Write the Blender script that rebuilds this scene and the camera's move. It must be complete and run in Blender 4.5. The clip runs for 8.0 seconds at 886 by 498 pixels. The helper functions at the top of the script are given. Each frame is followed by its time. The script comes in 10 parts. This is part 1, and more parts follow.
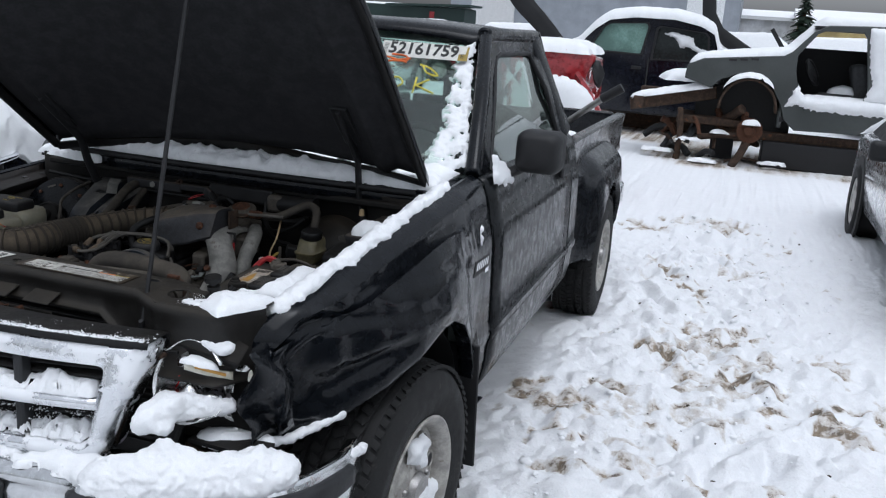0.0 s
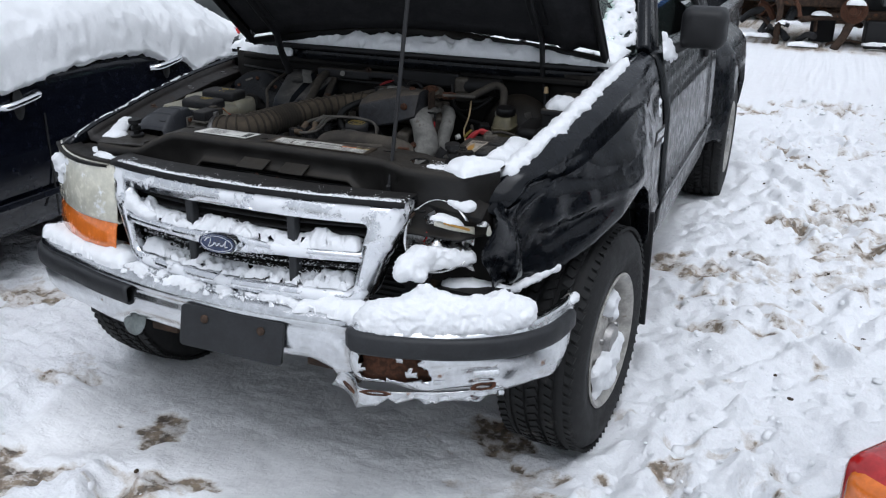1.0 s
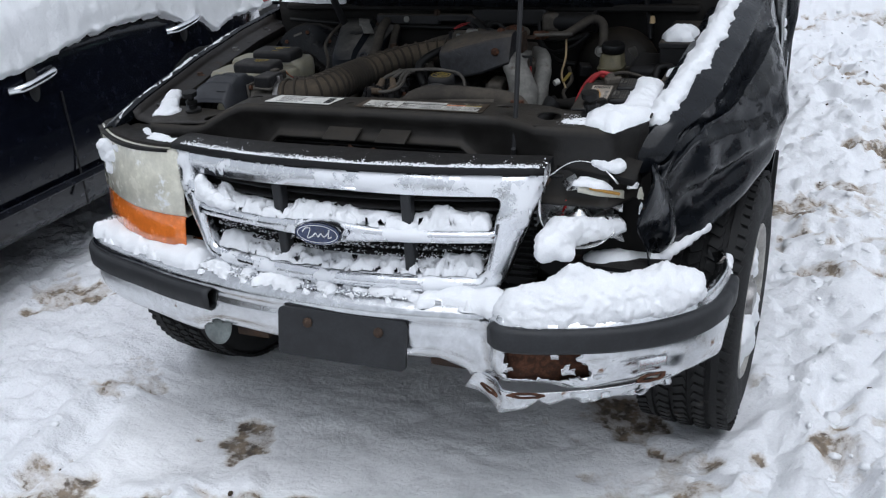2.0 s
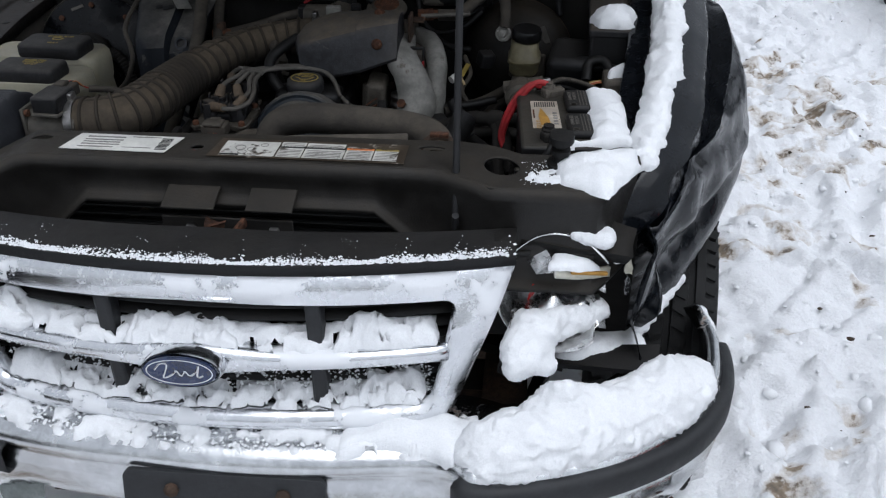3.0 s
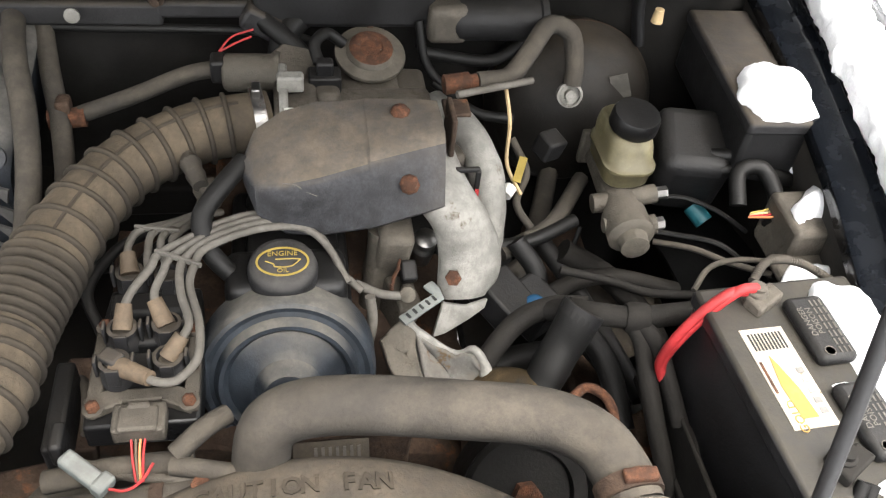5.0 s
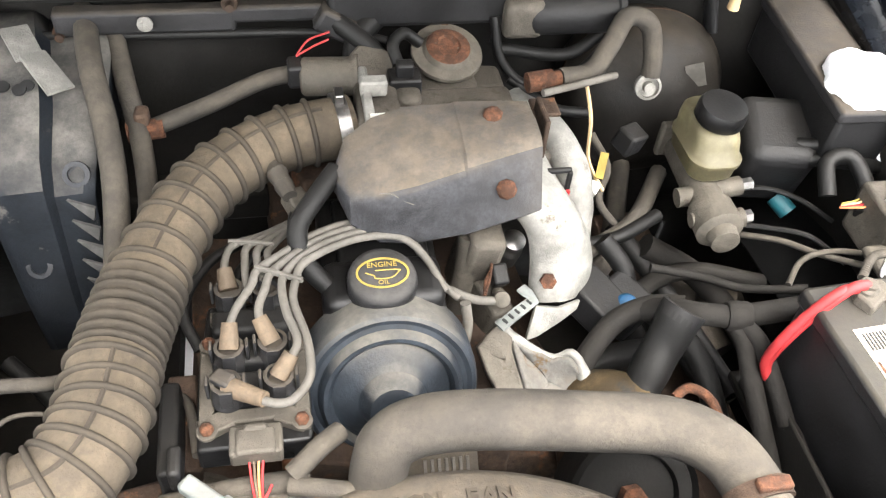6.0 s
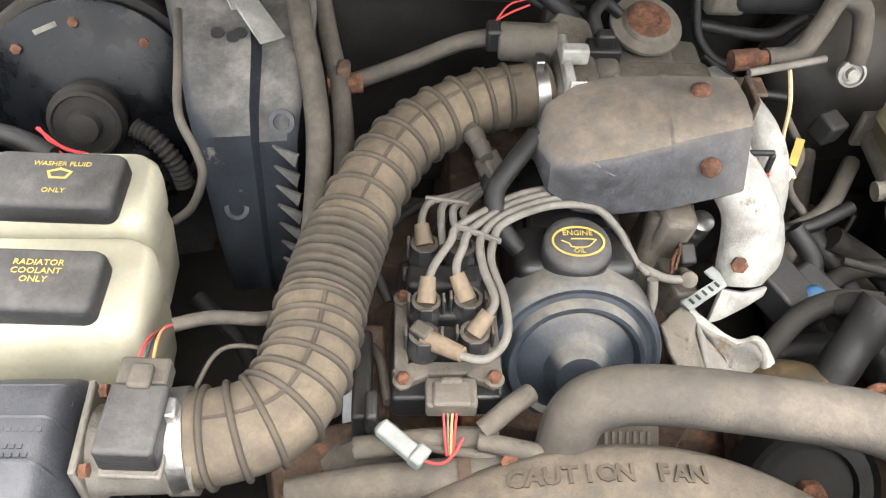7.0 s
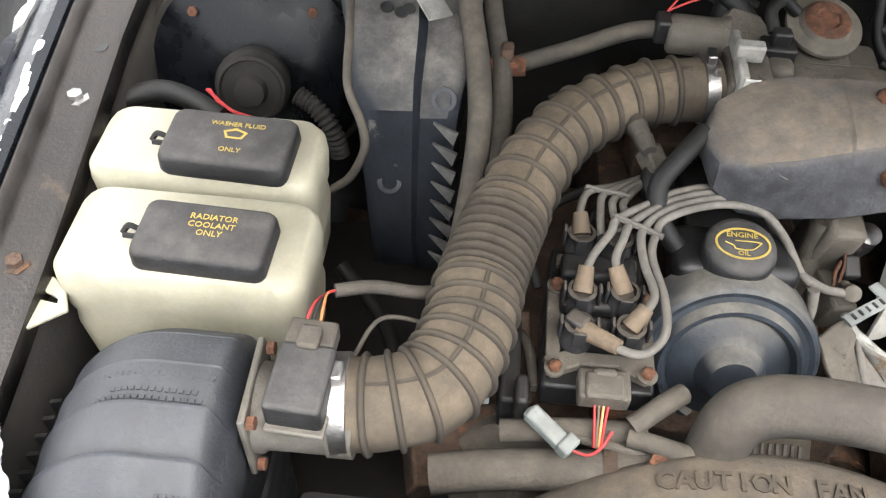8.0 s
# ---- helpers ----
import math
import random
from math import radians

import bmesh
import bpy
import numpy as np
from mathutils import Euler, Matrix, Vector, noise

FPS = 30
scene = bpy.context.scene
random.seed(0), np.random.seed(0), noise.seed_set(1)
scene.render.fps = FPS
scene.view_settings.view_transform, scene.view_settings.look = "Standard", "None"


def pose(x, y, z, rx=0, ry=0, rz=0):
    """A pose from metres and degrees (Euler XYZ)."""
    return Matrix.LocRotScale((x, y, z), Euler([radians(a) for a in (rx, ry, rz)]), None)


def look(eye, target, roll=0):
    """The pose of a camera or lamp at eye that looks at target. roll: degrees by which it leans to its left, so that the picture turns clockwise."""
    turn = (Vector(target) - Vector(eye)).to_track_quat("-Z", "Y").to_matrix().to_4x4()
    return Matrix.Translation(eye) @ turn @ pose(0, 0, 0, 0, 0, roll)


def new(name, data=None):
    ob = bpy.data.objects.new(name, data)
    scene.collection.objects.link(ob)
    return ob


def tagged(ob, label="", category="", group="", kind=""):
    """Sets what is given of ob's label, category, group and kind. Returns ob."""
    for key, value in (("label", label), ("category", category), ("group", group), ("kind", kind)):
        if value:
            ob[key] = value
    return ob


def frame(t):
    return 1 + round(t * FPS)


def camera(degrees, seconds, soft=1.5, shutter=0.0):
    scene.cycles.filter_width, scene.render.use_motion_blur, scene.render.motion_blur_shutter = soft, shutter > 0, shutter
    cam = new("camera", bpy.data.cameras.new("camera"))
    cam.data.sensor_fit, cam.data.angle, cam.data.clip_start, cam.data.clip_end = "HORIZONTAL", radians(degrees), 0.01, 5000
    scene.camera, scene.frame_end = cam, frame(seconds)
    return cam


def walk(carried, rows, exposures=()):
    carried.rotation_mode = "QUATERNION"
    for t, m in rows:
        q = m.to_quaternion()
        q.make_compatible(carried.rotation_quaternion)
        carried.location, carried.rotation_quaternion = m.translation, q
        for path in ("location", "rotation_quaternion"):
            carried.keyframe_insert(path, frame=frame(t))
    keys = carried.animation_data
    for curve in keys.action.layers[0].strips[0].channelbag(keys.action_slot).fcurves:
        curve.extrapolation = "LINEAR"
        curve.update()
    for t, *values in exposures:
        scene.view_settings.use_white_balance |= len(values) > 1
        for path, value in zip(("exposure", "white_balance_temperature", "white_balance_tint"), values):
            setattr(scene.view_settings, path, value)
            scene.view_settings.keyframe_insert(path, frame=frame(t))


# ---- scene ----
cam = camera(54.0, 8.0, soft=1.2)
PATH = [
    (0, (1.483, -1.141, 1.551), (0.883, 0.699, 1.048), 4.0),
    (0.5, (1.399, -1.358, 1.535), (0.738, 0.424, 0.913), 2.3),
    (1, (1.24, -1.492, 1.509), (0.525, 0.232, 0.791), 1.0),
    (1.5, (1.036, -1.488, 1.478), (0.296, 0.21, 0.724), -1.0),
    (1.7, (0.954, -1.43, 1.456), (0.218, 0.261, 0.682), -2.3),
    (2.8, (0.511, -0.889, 1.462), (0.19, 0.796, 0.434), -2.1),
    (3, (0.437, -0.761, 1.501), (0.258, 0.937, 0.459), -0.3),
    (3.5, (0.332, -0.416, 1.551), (0.372, 1.282, 0.495), 3.4),
    (4, (0.195, -0.148, 1.536), (0.407, 1.476, 0.388), 5.6),
    (4.5, (0.059, 0.027, 1.541), (0.381, 1.512, 0.241), 7.5),
    (4.7, (0.041, 0.09, 1.55), (0.366, 1.516, 0.186), 7.7),
    (5.8, (-0.038, 0.209, 1.565), (0.339, 1.545, 0.125), 6.5),
    (6, (-0.068, 0.207, 1.564), (0.267, 1.542, 0.113), 5.9),
    (6.5, (-0.12, 0.202, 1.559), (0.104, 1.528, 0.079), 4.9),
    (7, (-0.167, 0.206, 1.552), (-0.051, 1.526, 0.054), 4.1),
    (7.5, (-0.203, 0.207, 1.544), (-0.202, 1.511, 0.027), 3.1),
    (8, (-0.234, 0.202, 1.543), (-0.318, 1.497, 0.022), 2.5),
]
EXPOSURES = [(0, 0.13, 5850, 10), (0.5, 0.13, 5850, 10), (1.2, 0.20, 5850, 10), (2.5, 0.13, 5850, 10), (3, 0.13, 5900, 10), (3.5, 0.27, 6150, 10), (4, 0.62, 6350, 10), (4.5, 1.95, 6700, 10), (5.2, 3.05, 6700, 10), (5.8, 3.68, 6700, 10), (6.5, 3.68, 6700, 10), (7.2, 3.49, 6600, 10), (8, 3.12, 6500, 10)]
walk(cam, [(t, look(eye, target, roll)) for t, eye, target, roll in PATH], EXPOSURES)

# ---- world and sun: a flat overcast winter sky ----
world = bpy.data.worlds.new("overcast_sky")
scene.world = world
world.use_nodes = True
wn, wl = world.node_tree.nodes, world.node_tree.links
sky = wn.new("ShaderNodeTexSky")
sky.sky_type, sky.sun_disc = "NISHITA", False
sky.sun_elevation, sky.sun_rotation = radians(75), radians(130)
sky.air_density, sky.dust_density, sky.ozone_density = 1.6, 4.0, 1.0
grey = wn.new("ShaderNodeHueSaturation")
grey.inputs["Saturation"].default_value = 0.12
wl.new(sky.outputs[0], grey.inputs["Color"])
wl.new(grey.outputs[0], wn["Background"].inputs["Color"])
wn["Background"].inputs["Strength"].default_value = 0.13
sun = new("sun", bpy.data.lights.new("sun", "SUN"))
sun.data.energy, sun.data.angle, sun.data.color = 0.7, radians(50), (1.0, 0.97, 0.93)
sun.matrix_basis = look((1.2, -2.6, 6.0), (0, 0, 0))


# ---- materials ----
def material(name, base, rough=0.5, metal=0.0, var=0.25, scale=25.0, bump=0.15, grain=260.0, dust=0.0,
             dust_colour=(0.13, 0.105, 0.08), coat=0.0, stain=None, stain_amount=0.0, stain_scale=14.0, sss=0.0, drops=0.0, settle=(0.25, 0.85), spec=0.35, crumb=0.0):
    """Principled surface with two scales of variation, optional dust settled on upward faces and stains of their own shape."""
    m = bpy.data.materials.new(name)
    m.use_nodes = True
    n, l = m.node_tree.nodes, m.node_tree.links
    p = n["Principled BSDF"]
    pos = n.new("ShaderNodeNewGeometry")

    def noise_tex(s, detail=5.0, rough_=0.6):
        t = n.new("ShaderNodeTexNoise")
        t.inputs["Scale"].default_value, t.inputs["Detail"].default_value, t.inputs["Roughness"].default_value = s, detail, rough_
        l.new(pos.outputs["Position"], t.inputs["Vector"])
        return t.outputs["Fac"]

    def ramp(src, a, b, lo=0.0, hi=1.0):
        r = n.new("ShaderNodeMapRange")
        r.interpolation_type = "SMOOTHSTEP"
        for key, v in (("From Min", a), ("From Max", b), ("To Min", lo), ("To Max", hi)):
            r.inputs[key].default_value = v
        l.new(src, r.inputs["Value"])
        return r.outputs["Result"]

    def mix(fac, a, b):
        x = n.new("ShaderNodeMix")
        x.data_type = "RGBA"
        if isinstance(fac, float):
            x.inputs["Factor"].default_value = fac
        else:
            l.new(fac, x.inputs["Factor"])
        for key, v in ((6, a), (7, b)):
            if isinstance(v, tuple):
                x.inputs[key].default_value = (*v[:3], 1)
            else:
                l.new(v, x.inputs[key])
        return x.outputs[2]

    def times(a, b):
        x = n.new("ShaderNodeMath")
        x.operation = "MULTIPLY"
        for k, v in enumerate((a, b)):
            if isinstance(v, float):
                x.inputs[k].default_value = v
            else:
                l.new(v, x.inputs[k])
        return x.outputs[0]

    dark = tuple(c * (1 - var) for c in base)
    light = tuple(min(c * (1 + var), 0.95) for c in base)
    big = noise_tex(scale)
    mid = noise_tex(scale * 3.7 + 30.0, 9.0, 0.72)
    colour = mix(ramp(big, 0.36, 0.64), dark, light)
    colour = mix(times(ramp(mid, 0.40, 0.66), min(1.0, 1.6 * var)), colour, tuple(c * 0.55 for c in base))
    fine = noise_tex(grain, 3.0)
    colour = mix(times(ramp(fine, 0.35, 0.75), 0.25), colour, tuple(c * 0.7 for c in base))
    rough_out = ramp(big, 0.3, 0.7, max(rough - 0.08, 0.03), min(rough + 0.12, 1.0))
    metal_out = None
    if stain:
        s = ramp(noise_tex(stain_scale, 8.0, 0.7), 0.66 - 0.4 * stain_amount, 0.74 - 0.4 * stain_amount)
        colour = mix(s, colour, stain)
        metal_out = ramp(s, 0.0, 1.0, metal, 0.0)
        rmix = n.new("ShaderNodeMix")
        l.new(s, rmix.inputs[0]), l.new(rough_out, rmix.inputs[2])
        rmix.inputs[3].default_value = 0.85
        rough_out = rmix.outputs[0]
    if dust:
        up = n.new("ShaderNodeSeparateXYZ")
        l.new(pos.outputs["Normal"], up.inputs[0])
        facing = ramp(up.outputs["Z"], settle[0], settle[1], 0.04, 1.0)
        patch = times(ramp(noise_tex(9.0, 6.0, 0.65), 0.32, 0.62, 0.52, 1.0), ramp(noise_tex(48.0, 10.0, 0.75), 0.36, 0.62, 0.60, 1.0))
        d = times(times(facing, patch), dust)
        tint = mix(ramp(noise_tex(26.0, 8.0, 0.7), 0.38, 0.64), tuple(c * 0.78 for c in dust_colour), tuple(c * 1.08 for c in dust_colour))
        colour = mix(d, colour, tint)
        rmix = n.new("ShaderNodeMix")
        l.new(d, rmix.inputs[0]), l.new(rough_out, rmix.inputs[2])
        rmix.inputs[3].default_value = 0.95
        rough_out = rmix.outputs[0]
        keep = ramp(d, 0.0, 1.0, metal, 0.0)
        metal_out = keep if metal_out is None else times(metal_out, ramp(d, 0.0, 1.0, 1.0, 0.0))
    l.new(colour, p.inputs["Base Color"])
    l.new(rough_out, p.inputs["Roughness"])
    if metal_out is not None:
        l.new(metal_out, p.inputs["Metallic"])
    else:
        p.inputs["Metallic"].default_value = metal
    p.inputs["Coat Weight"].default_value = coat
    p.inputs["Specular IOR Level"].default_value = spec
    p.inputs["Coat Roughness"].default_value = 0.08
    if sss:
        p.inputs["Subsurface Weight"].default_value = sss
        p.inputs["Subsurface Radius"].default_value = (0.02, 0.018, 0.012)
        p.inputs["Subsurface Scale"].default_value = 0.6
    if bump:
        b = n.new("ShaderNodeBump")
        b.inputs["Strength"].default_value, b.inputs["Distance"].default_value = bump, 0.002
        l.new(fine, b.inputs["Height"])
        worn = n.new("ShaderNodeBump")
        worn.inputs["Strength"].default_value, worn.inputs["Distance"].default_value = bump * 0.8, 0.004
        l.new(mid, worn.inputs["Height"])
        if crumb:
            lump_ = n.new("ShaderNodeBump")
            lump_.inputs["Strength"].default_value, lump_.inputs["Distance"].default_value = crumb, 0.02
            l.new(noise_tex(62.0, 7.0, 0.62), lump_.inputs["Height"])
            l.new(lump_.outputs[0], worn.inputs["Normal"])
        l.new(worn.outputs[0], b.inputs["Normal"])
        last = b
        if drops:
            v = n.new("ShaderNodeTexVoronoi")
            v.inputs["Scale"].default_value = 170.0
            l.new(pos.outputs["Position"], v.inputs["Vector"])
            b2 = n.new("ShaderNodeBump")
            b2.inputs["Strength"].default_value, b2.inputs["Distance"].default_value = drops, 0.0015
            l.new(ramp(v.outputs["Distance"], 0.05, 0.35, 1.0, 0.0), b2.inputs["Height"])
            l.new(b.outputs[0], b2.inputs["Normal"])
            last = b2
        l.new(last.outputs[0], p.inputs["Normal"])
    return m


PAINT = material("black_paint", (0.005, 0.006, 0.008), 0.24, var=0.2, bump=0.008, coat=0.32, drops=0.06, spec=0.08, stain=(0.035, 0.034, 0.032), stain_amount=0.0, stain_scale=11)
PAINT_SIDE = material("black_paint_road_film", (0.006, 0.007, 0.008), 0.28, var=0.1, bump=0.002, coat=0.26, spec=0.08)
UNDERHOOD = material("hood_liner", (0.028, 0.028, 0.030), 0.85, bump=0.5, grain=700, spec=0.12, stain=(0.03, 0.027, 0.024), stain_amount=-0.10, stain_scale=30)
WELL = material("wheel_well_black", (0.005, 0.005, 0.005), 0.9, bump=0.2, spec=0.08)
INNER = material("inner_body_black", (0.0104, 0.0104, 0.0104), 0.55, dust=0.5, dust_colour=(0.036, 0.0304, 0.024), bump=0.2, spec=0.15, settle=(-0.6, 0.8))
SUPPORT = material("radiator_support_black", (0.014, 0.013, 0.012), 0.42, dust=0.65, dust_colour=(0.040, 0.033, 0.024), bump=0.2, stain=(0.085, 0.045, 0.020), stain_amount=-0.04, stain_scale=30, settle=(-0.2, 0.8), spec=0.3)
RAIL = material("worn_inner_rail", (0.014, 0.012, 0.011), 0.4, var=0.4, dust=0.35, dust_colour=(0.030, 0.024, 0.019), stain=(0.060, 0.046, 0.036), stain_amount=0.14, stain_scale=14, bump=0.25)
CHROME = material("chrome", (0.80, 0.81, 0.83), 0.12, metal=1.0, var=0.05, bump=0.02, grain=60, stain=(0.40, 0.39, 0.38), stain_amount=0.06, stain_scale=9)
# pale stain is frost plus the white sky's reflection painted in
FROST_SKY_CHROME = material("frost_and_sky_glare_chrome", (0.80, 0.81, 0.83), 0.18, metal=1.0, var=0.05, bump=0.10, grain=220, stain=(0.76, 0.77, 0.79), stain_amount=0.36, stain_scale=9)
CHROME_WORN = material("worn_chrome", (0.70, 0.71, 0.72), 0.16, metal=1.0, var=0.12, bump=0.15, grain=60, stain=(0.20, 0.10, 0.045), stain_amount=0.10, stain_scale=13)
RUBSTRIP = material("grey_rub_strip", (0.022, 0.023, 0.025), 0.55, bump=0.15)
PLASTIC = material("black_plastic", (0.0096, 0.0096, 0.0104), 0.5, bump=0.2, dust=0.35, dust_colour=(0.0344, 0.0296, 0.0232), spec=0.3)
DUSTY = material("dusty_black_plastic", (0.0176, 0.0176, 0.0192), 0.55, bump=0.25, dust=0.75, dust_colour=(0.0768, 0.0616, 0.0448), spec=0.3)
DUSTY2 = material("thick_dust_black_plastic", (0.024, 0.0232, 0.0224), 0.6, bump=0.3, dust=0.95, dust_colour=(0.104, 0.084, 0.0616), settle=(-0.6, 0.7), spec=0.3)
SERVO = material("servo_brown_black", (0.010, 0.009, 0.008), 0.5, bump=0.2, var=0.5, scale=12, dust=0.6, dust_colour=(0.048, 0.036, 0.023), settle=(0.2, 0.95), spec=0.25)
AIRBOX = material("grey_black_airbox", (0.024, 0.0256, 0.0304), 0.42, bump=0.25, dust=0.55, dust_colour=(0.06, 0.06, 0.0616), stain=(0.104, 0.104, 0.1), stain_amount=0.02, stain_scale=8, settle=(0.3, 0.95))
PULLEY = material("blue_black_cover", (0.015, 0.020, 0.027), 0.42, bump=0.25, var=0.35, scale=30, dust=1.0, dust_colour=(0.150, 0.138, 0.118), settle=(0.50, 0.90), spec=0.3, stain=(0.045, 0.045, 0.044), stain_amount=0.06, stain_scale=18)
COVER = material("dust_greyed_plastic", (0.030, 0.031, 0.035), 0.5, bump=0.3, var=0.35, scale=60, dust=1.0, dust_colour=(0.125, 0.103, 0.078), settle=(0.30, 0.80), stain=(0.070, 0.063, 0.053), stain_amount=0.05, stain_scale=24)
BLOWER = material("blower_plate_black", (0.003, 0.0035, 0.0045), 0.26, bump=0.06, var=0.4, stain=(0.016, 0.014, 0.012), stain_amount=-0.02, stain_scale=14, spec=0.16)
CAP = material("worn_grey_cap", (0.01408, 0.01408, 0.01536), 0.55, bump=0.3, var=0.4, dust=0.85, dust_colour=(0.0736, 0.06912, 0.064), settle=(0.2, 0.9), stain=(0.01408, 0.01408, 0.01472), stain_amount=0.14, stain_scale=22, spec=0.25)
GREYALLOY = material("oxidised_alloy", (0.1, 0.0896, 0.0736), 0.6, metal=0.2, bump=0.5, grain=500, var=0.3, dust=0.4, dust_colour=(0.12, 0.1, 0.076), stain=(0.048, 0.036, 0.0264), stain_amount=0.14, stain_scale=40)
LOOM = material("taped_loom", (0.012, 0.011, 0.010), 0.75, bump=0.35, grain=140, dust=0.3, dust_colour=(0.036, 0.031, 0.024), settle=(0.2, 0.95), spec=0.2)
CASTING = material("stained_alloy_casting", (0.136, 0.132, 0.124), 0.65, var=0.25, scale=40, bump=0.4, grain=180, stain=(0.104, 0.068, 0.036), stain_amount=0.25, stain_scale=34, dust=0.45, dust_colour=(0.136, 0.108, 0.076))
OCHRE = material("ochre_stained_rubber", (0.06, 0.0416, 0.0208), 0.75, var=0.5, scale=30, bump=0.4, stain=(0.024, 0.0216, 0.0192), stain_amount=0.25, stain_scale=25, spec=0.2)
HEATER = material("grey_heater_case", (0.010, 0.013, 0.018), 0.5, bump=0.25, dust=1.0, dust_colour=(0.150, 0.140, 0.125), settle=(0.62, 0.93), stain=(0.075, 0.072, 0.067), stain_amount=0.10, stain_scale=34, spec=0.2)
RIB = material("dusty_rubber_rib", (0.022, 0.019, 0.016), 0.75, bump=0.3, dust=0.85, dust_colour=(0.070, 0.056, 0.040), settle=(-0.4, 0.9), spec=0.25)
HOSE = material("dusty_hose", (0.028, 0.0256, 0.0232), 0.7, bump=0.35, dust=0.95, dust_colour=(0.084, 0.072, 0.0568), settle=(-0.4, 0.7), spec=0.3)
BLACKHOSE = material("black_hose", (0.006, 0.006, 0.006), 0.5, bump=0.2, dust=0.25, dust_colour=(0.026, 0.023, 0.019), spec=0.25)
VALVE = material("black_moulded_cover", (0.006, 0.006, 0.0065), 0.34, bump=0.12, dust=0.16, dust_colour=(0.04, 0.036, 0.030), spec=0.3)
TUBE = material("dusty_intake_tube", (0.035, 0.030, 0.024), 0.7, bump=0.35, dust=0.95, dust_colour=(0.116, 0.091, 0.063), var=0.3, settle=(-0.6, 0.7), spec=0.25, stain=(0.050, 0.042, 0.033), stain_amount=0.10, stain_scale=20)
ALLOY = material("cast_aluminium", (0.24, 0.232, 0.212), 0.6, metal=0.2, bump=0.5, grain=500, var=0.25, stain=(0.104, 0.084, 0.064), stain_amount=0.12, stain_scale=26)
METER = material("dull_cast_meter", (0.105, 0.097, 0.084), 0.55, metal=0.2, bump=0.4, grain=400, var=0.25, dust=0.4, dust_colour=(0.10, 0.084, 0.062), stain=(0.05, 0.036, 0.025), stain_amount=0.06, stain_scale=30)
ALLOY2 = material("dirty_cast_aluminium", (0.092, 0.0816, 0.068), 0.6, metal=0.3, bump=0.5, grain=500, var=0.35, dust=0.5, dust_colour=(0.084, 0.0696, 0.052), stain=(0.04, 0.032, 0.024), stain_amount=0.18, stain_scale=30)
STEEL = material("dull_steel", (0.32, 0.31, 0.30), 0.38, metal=1.0, bump=0.2, stain=(0.12, 0.07, 0.04), stain_amount=0.1)
RUST = material("rust", (0.085, 0.036, 0.019), 0.9, var=0.55, scale=90, bump=0.6, stain=(0.11, 0.09, 0.075), stain_amount=0.12, stain_scale=70)
DARKRUST = material("dark_rusty_steel", (0.055, 0.035, 0.024), 0.85, var=0.5, scale=20, bump=0.6, stain=(0.13, 0.055, 0.025), stain_amount=0.2, spec=0.3)
TANK = material("cream_translucent_tank", (0.285, 0.268, 0.205), 0.42, var=0.08, bump=0.06, sss=0.35, stain=(0.20, 0.16, 0.105), stain_amount=0.02, stain_scale=9, dust=0.3, dust_colour=(0.21, 0.18, 0.13), settle=(0.3, 0.95))
AMBERTANK = material("amber_fluid_reservoir", (0.136, 0.12, 0.068), 0.35, var=0.35, bump=0.08, dust=0.5, dust_colour=(0.12, 0.104, 0.068), sss=0.15, settle=(-0.2, 0.8))
BOOT = material("tan_plug_boot", (0.108, 0.076, 0.048), 0.75, var=0.4, bump=0.3, dust=0.4, settle=(-0.6, 0.7))
WIRE = material("grey_plug_wire", (0.104, 0.0976, 0.088), 0.6, var=0.3, bump=0.2, dust=0.4, dust_colour=(0.0992, 0.0816, 0.0592), settle=(-0.6, 0.7))
RED = material("red_cable", (0.36, 0.020, 0.024), 0.55, bump=0.1, var=0.3, dust=0.35, dust_colour=(0.20, 0.06, 0.05), settle=(-0.4, 0.8))
ORANGEWIRE = material("orange_wire", (0.55, 0.20, 0.08), 0.6, bump=0.0)
CREAMWIRE = material("cream_wire", (0.45, 0.33, 0.18), 0.6, bump=0.0)
GREYCONN = material("grey_connector", (0.17, 0.19, 0.185), 0.6, bump=0.1, dust=0.4)
YELLOW = material("yellow_print", (0.30, 0.22, 0.05), 0.6, bump=0.0, var=0.15)
ORANGE = material("orange_print", (0.70, 0.20, 0.04), 0.6, bump=0.0, var=0.1)
WHITE = material("white_label", (0.62, 0.61, 0.57), 0.6, bump=0.05, var=0.1, stain=(0.16, 0.11, 0.06), stain_amount=0.13, stain_scale=22)
BROWNLABEL = material("dirt_worn_label", (0.045, 0.033, 0.022), 0.55, bump=0.1, stain=(0.30, 0.28, 0.24), stain_amount=0.16, stain_scale=30)
WORNLABEL = material("worn_white_label", (0.50, 0.49, 0.45), 0.6, bump=0.05, var=0.12, stain=(0.045, 0.034, 0.023), stain_amount=0.26, stain_scale=34)
# black for print, and for solids that stand in for shaded holes
BLACKPRINT_SHADE = material("black_print_and_shade", (0.02, 0.02, 0.02), 0.6, bump=0.0)
BARPRINT = material("grey_print", (0.20, 0.19, 0.18), 0.7, bump=0.0)
GOLD = material("gold_print", (0.42, 0.23, 0.05), 0.5, bump=0.0)
BATTERY = material("battery_case", (0.011, 0.011, 0.012), 0.4, bump=0.15, dust=0.6, dust_colour=(0.062, 0.053, 0.037))
TYRE = material("tyre_rubber", (0.014, 0.014, 0.014), 0.75, bump=0.4, grain=400, stain=(0.06, 0.055, 0.05), stain_amount=0.08, stain_scale=12)
RIM = material("dull_alloy_rim", (0.40, 0.385, 0.355), 0.42, metal=0.3, bump=0.2, stain=(0.16, 0.12, 0.09), stain_amount=0.14, stain_scale=16)
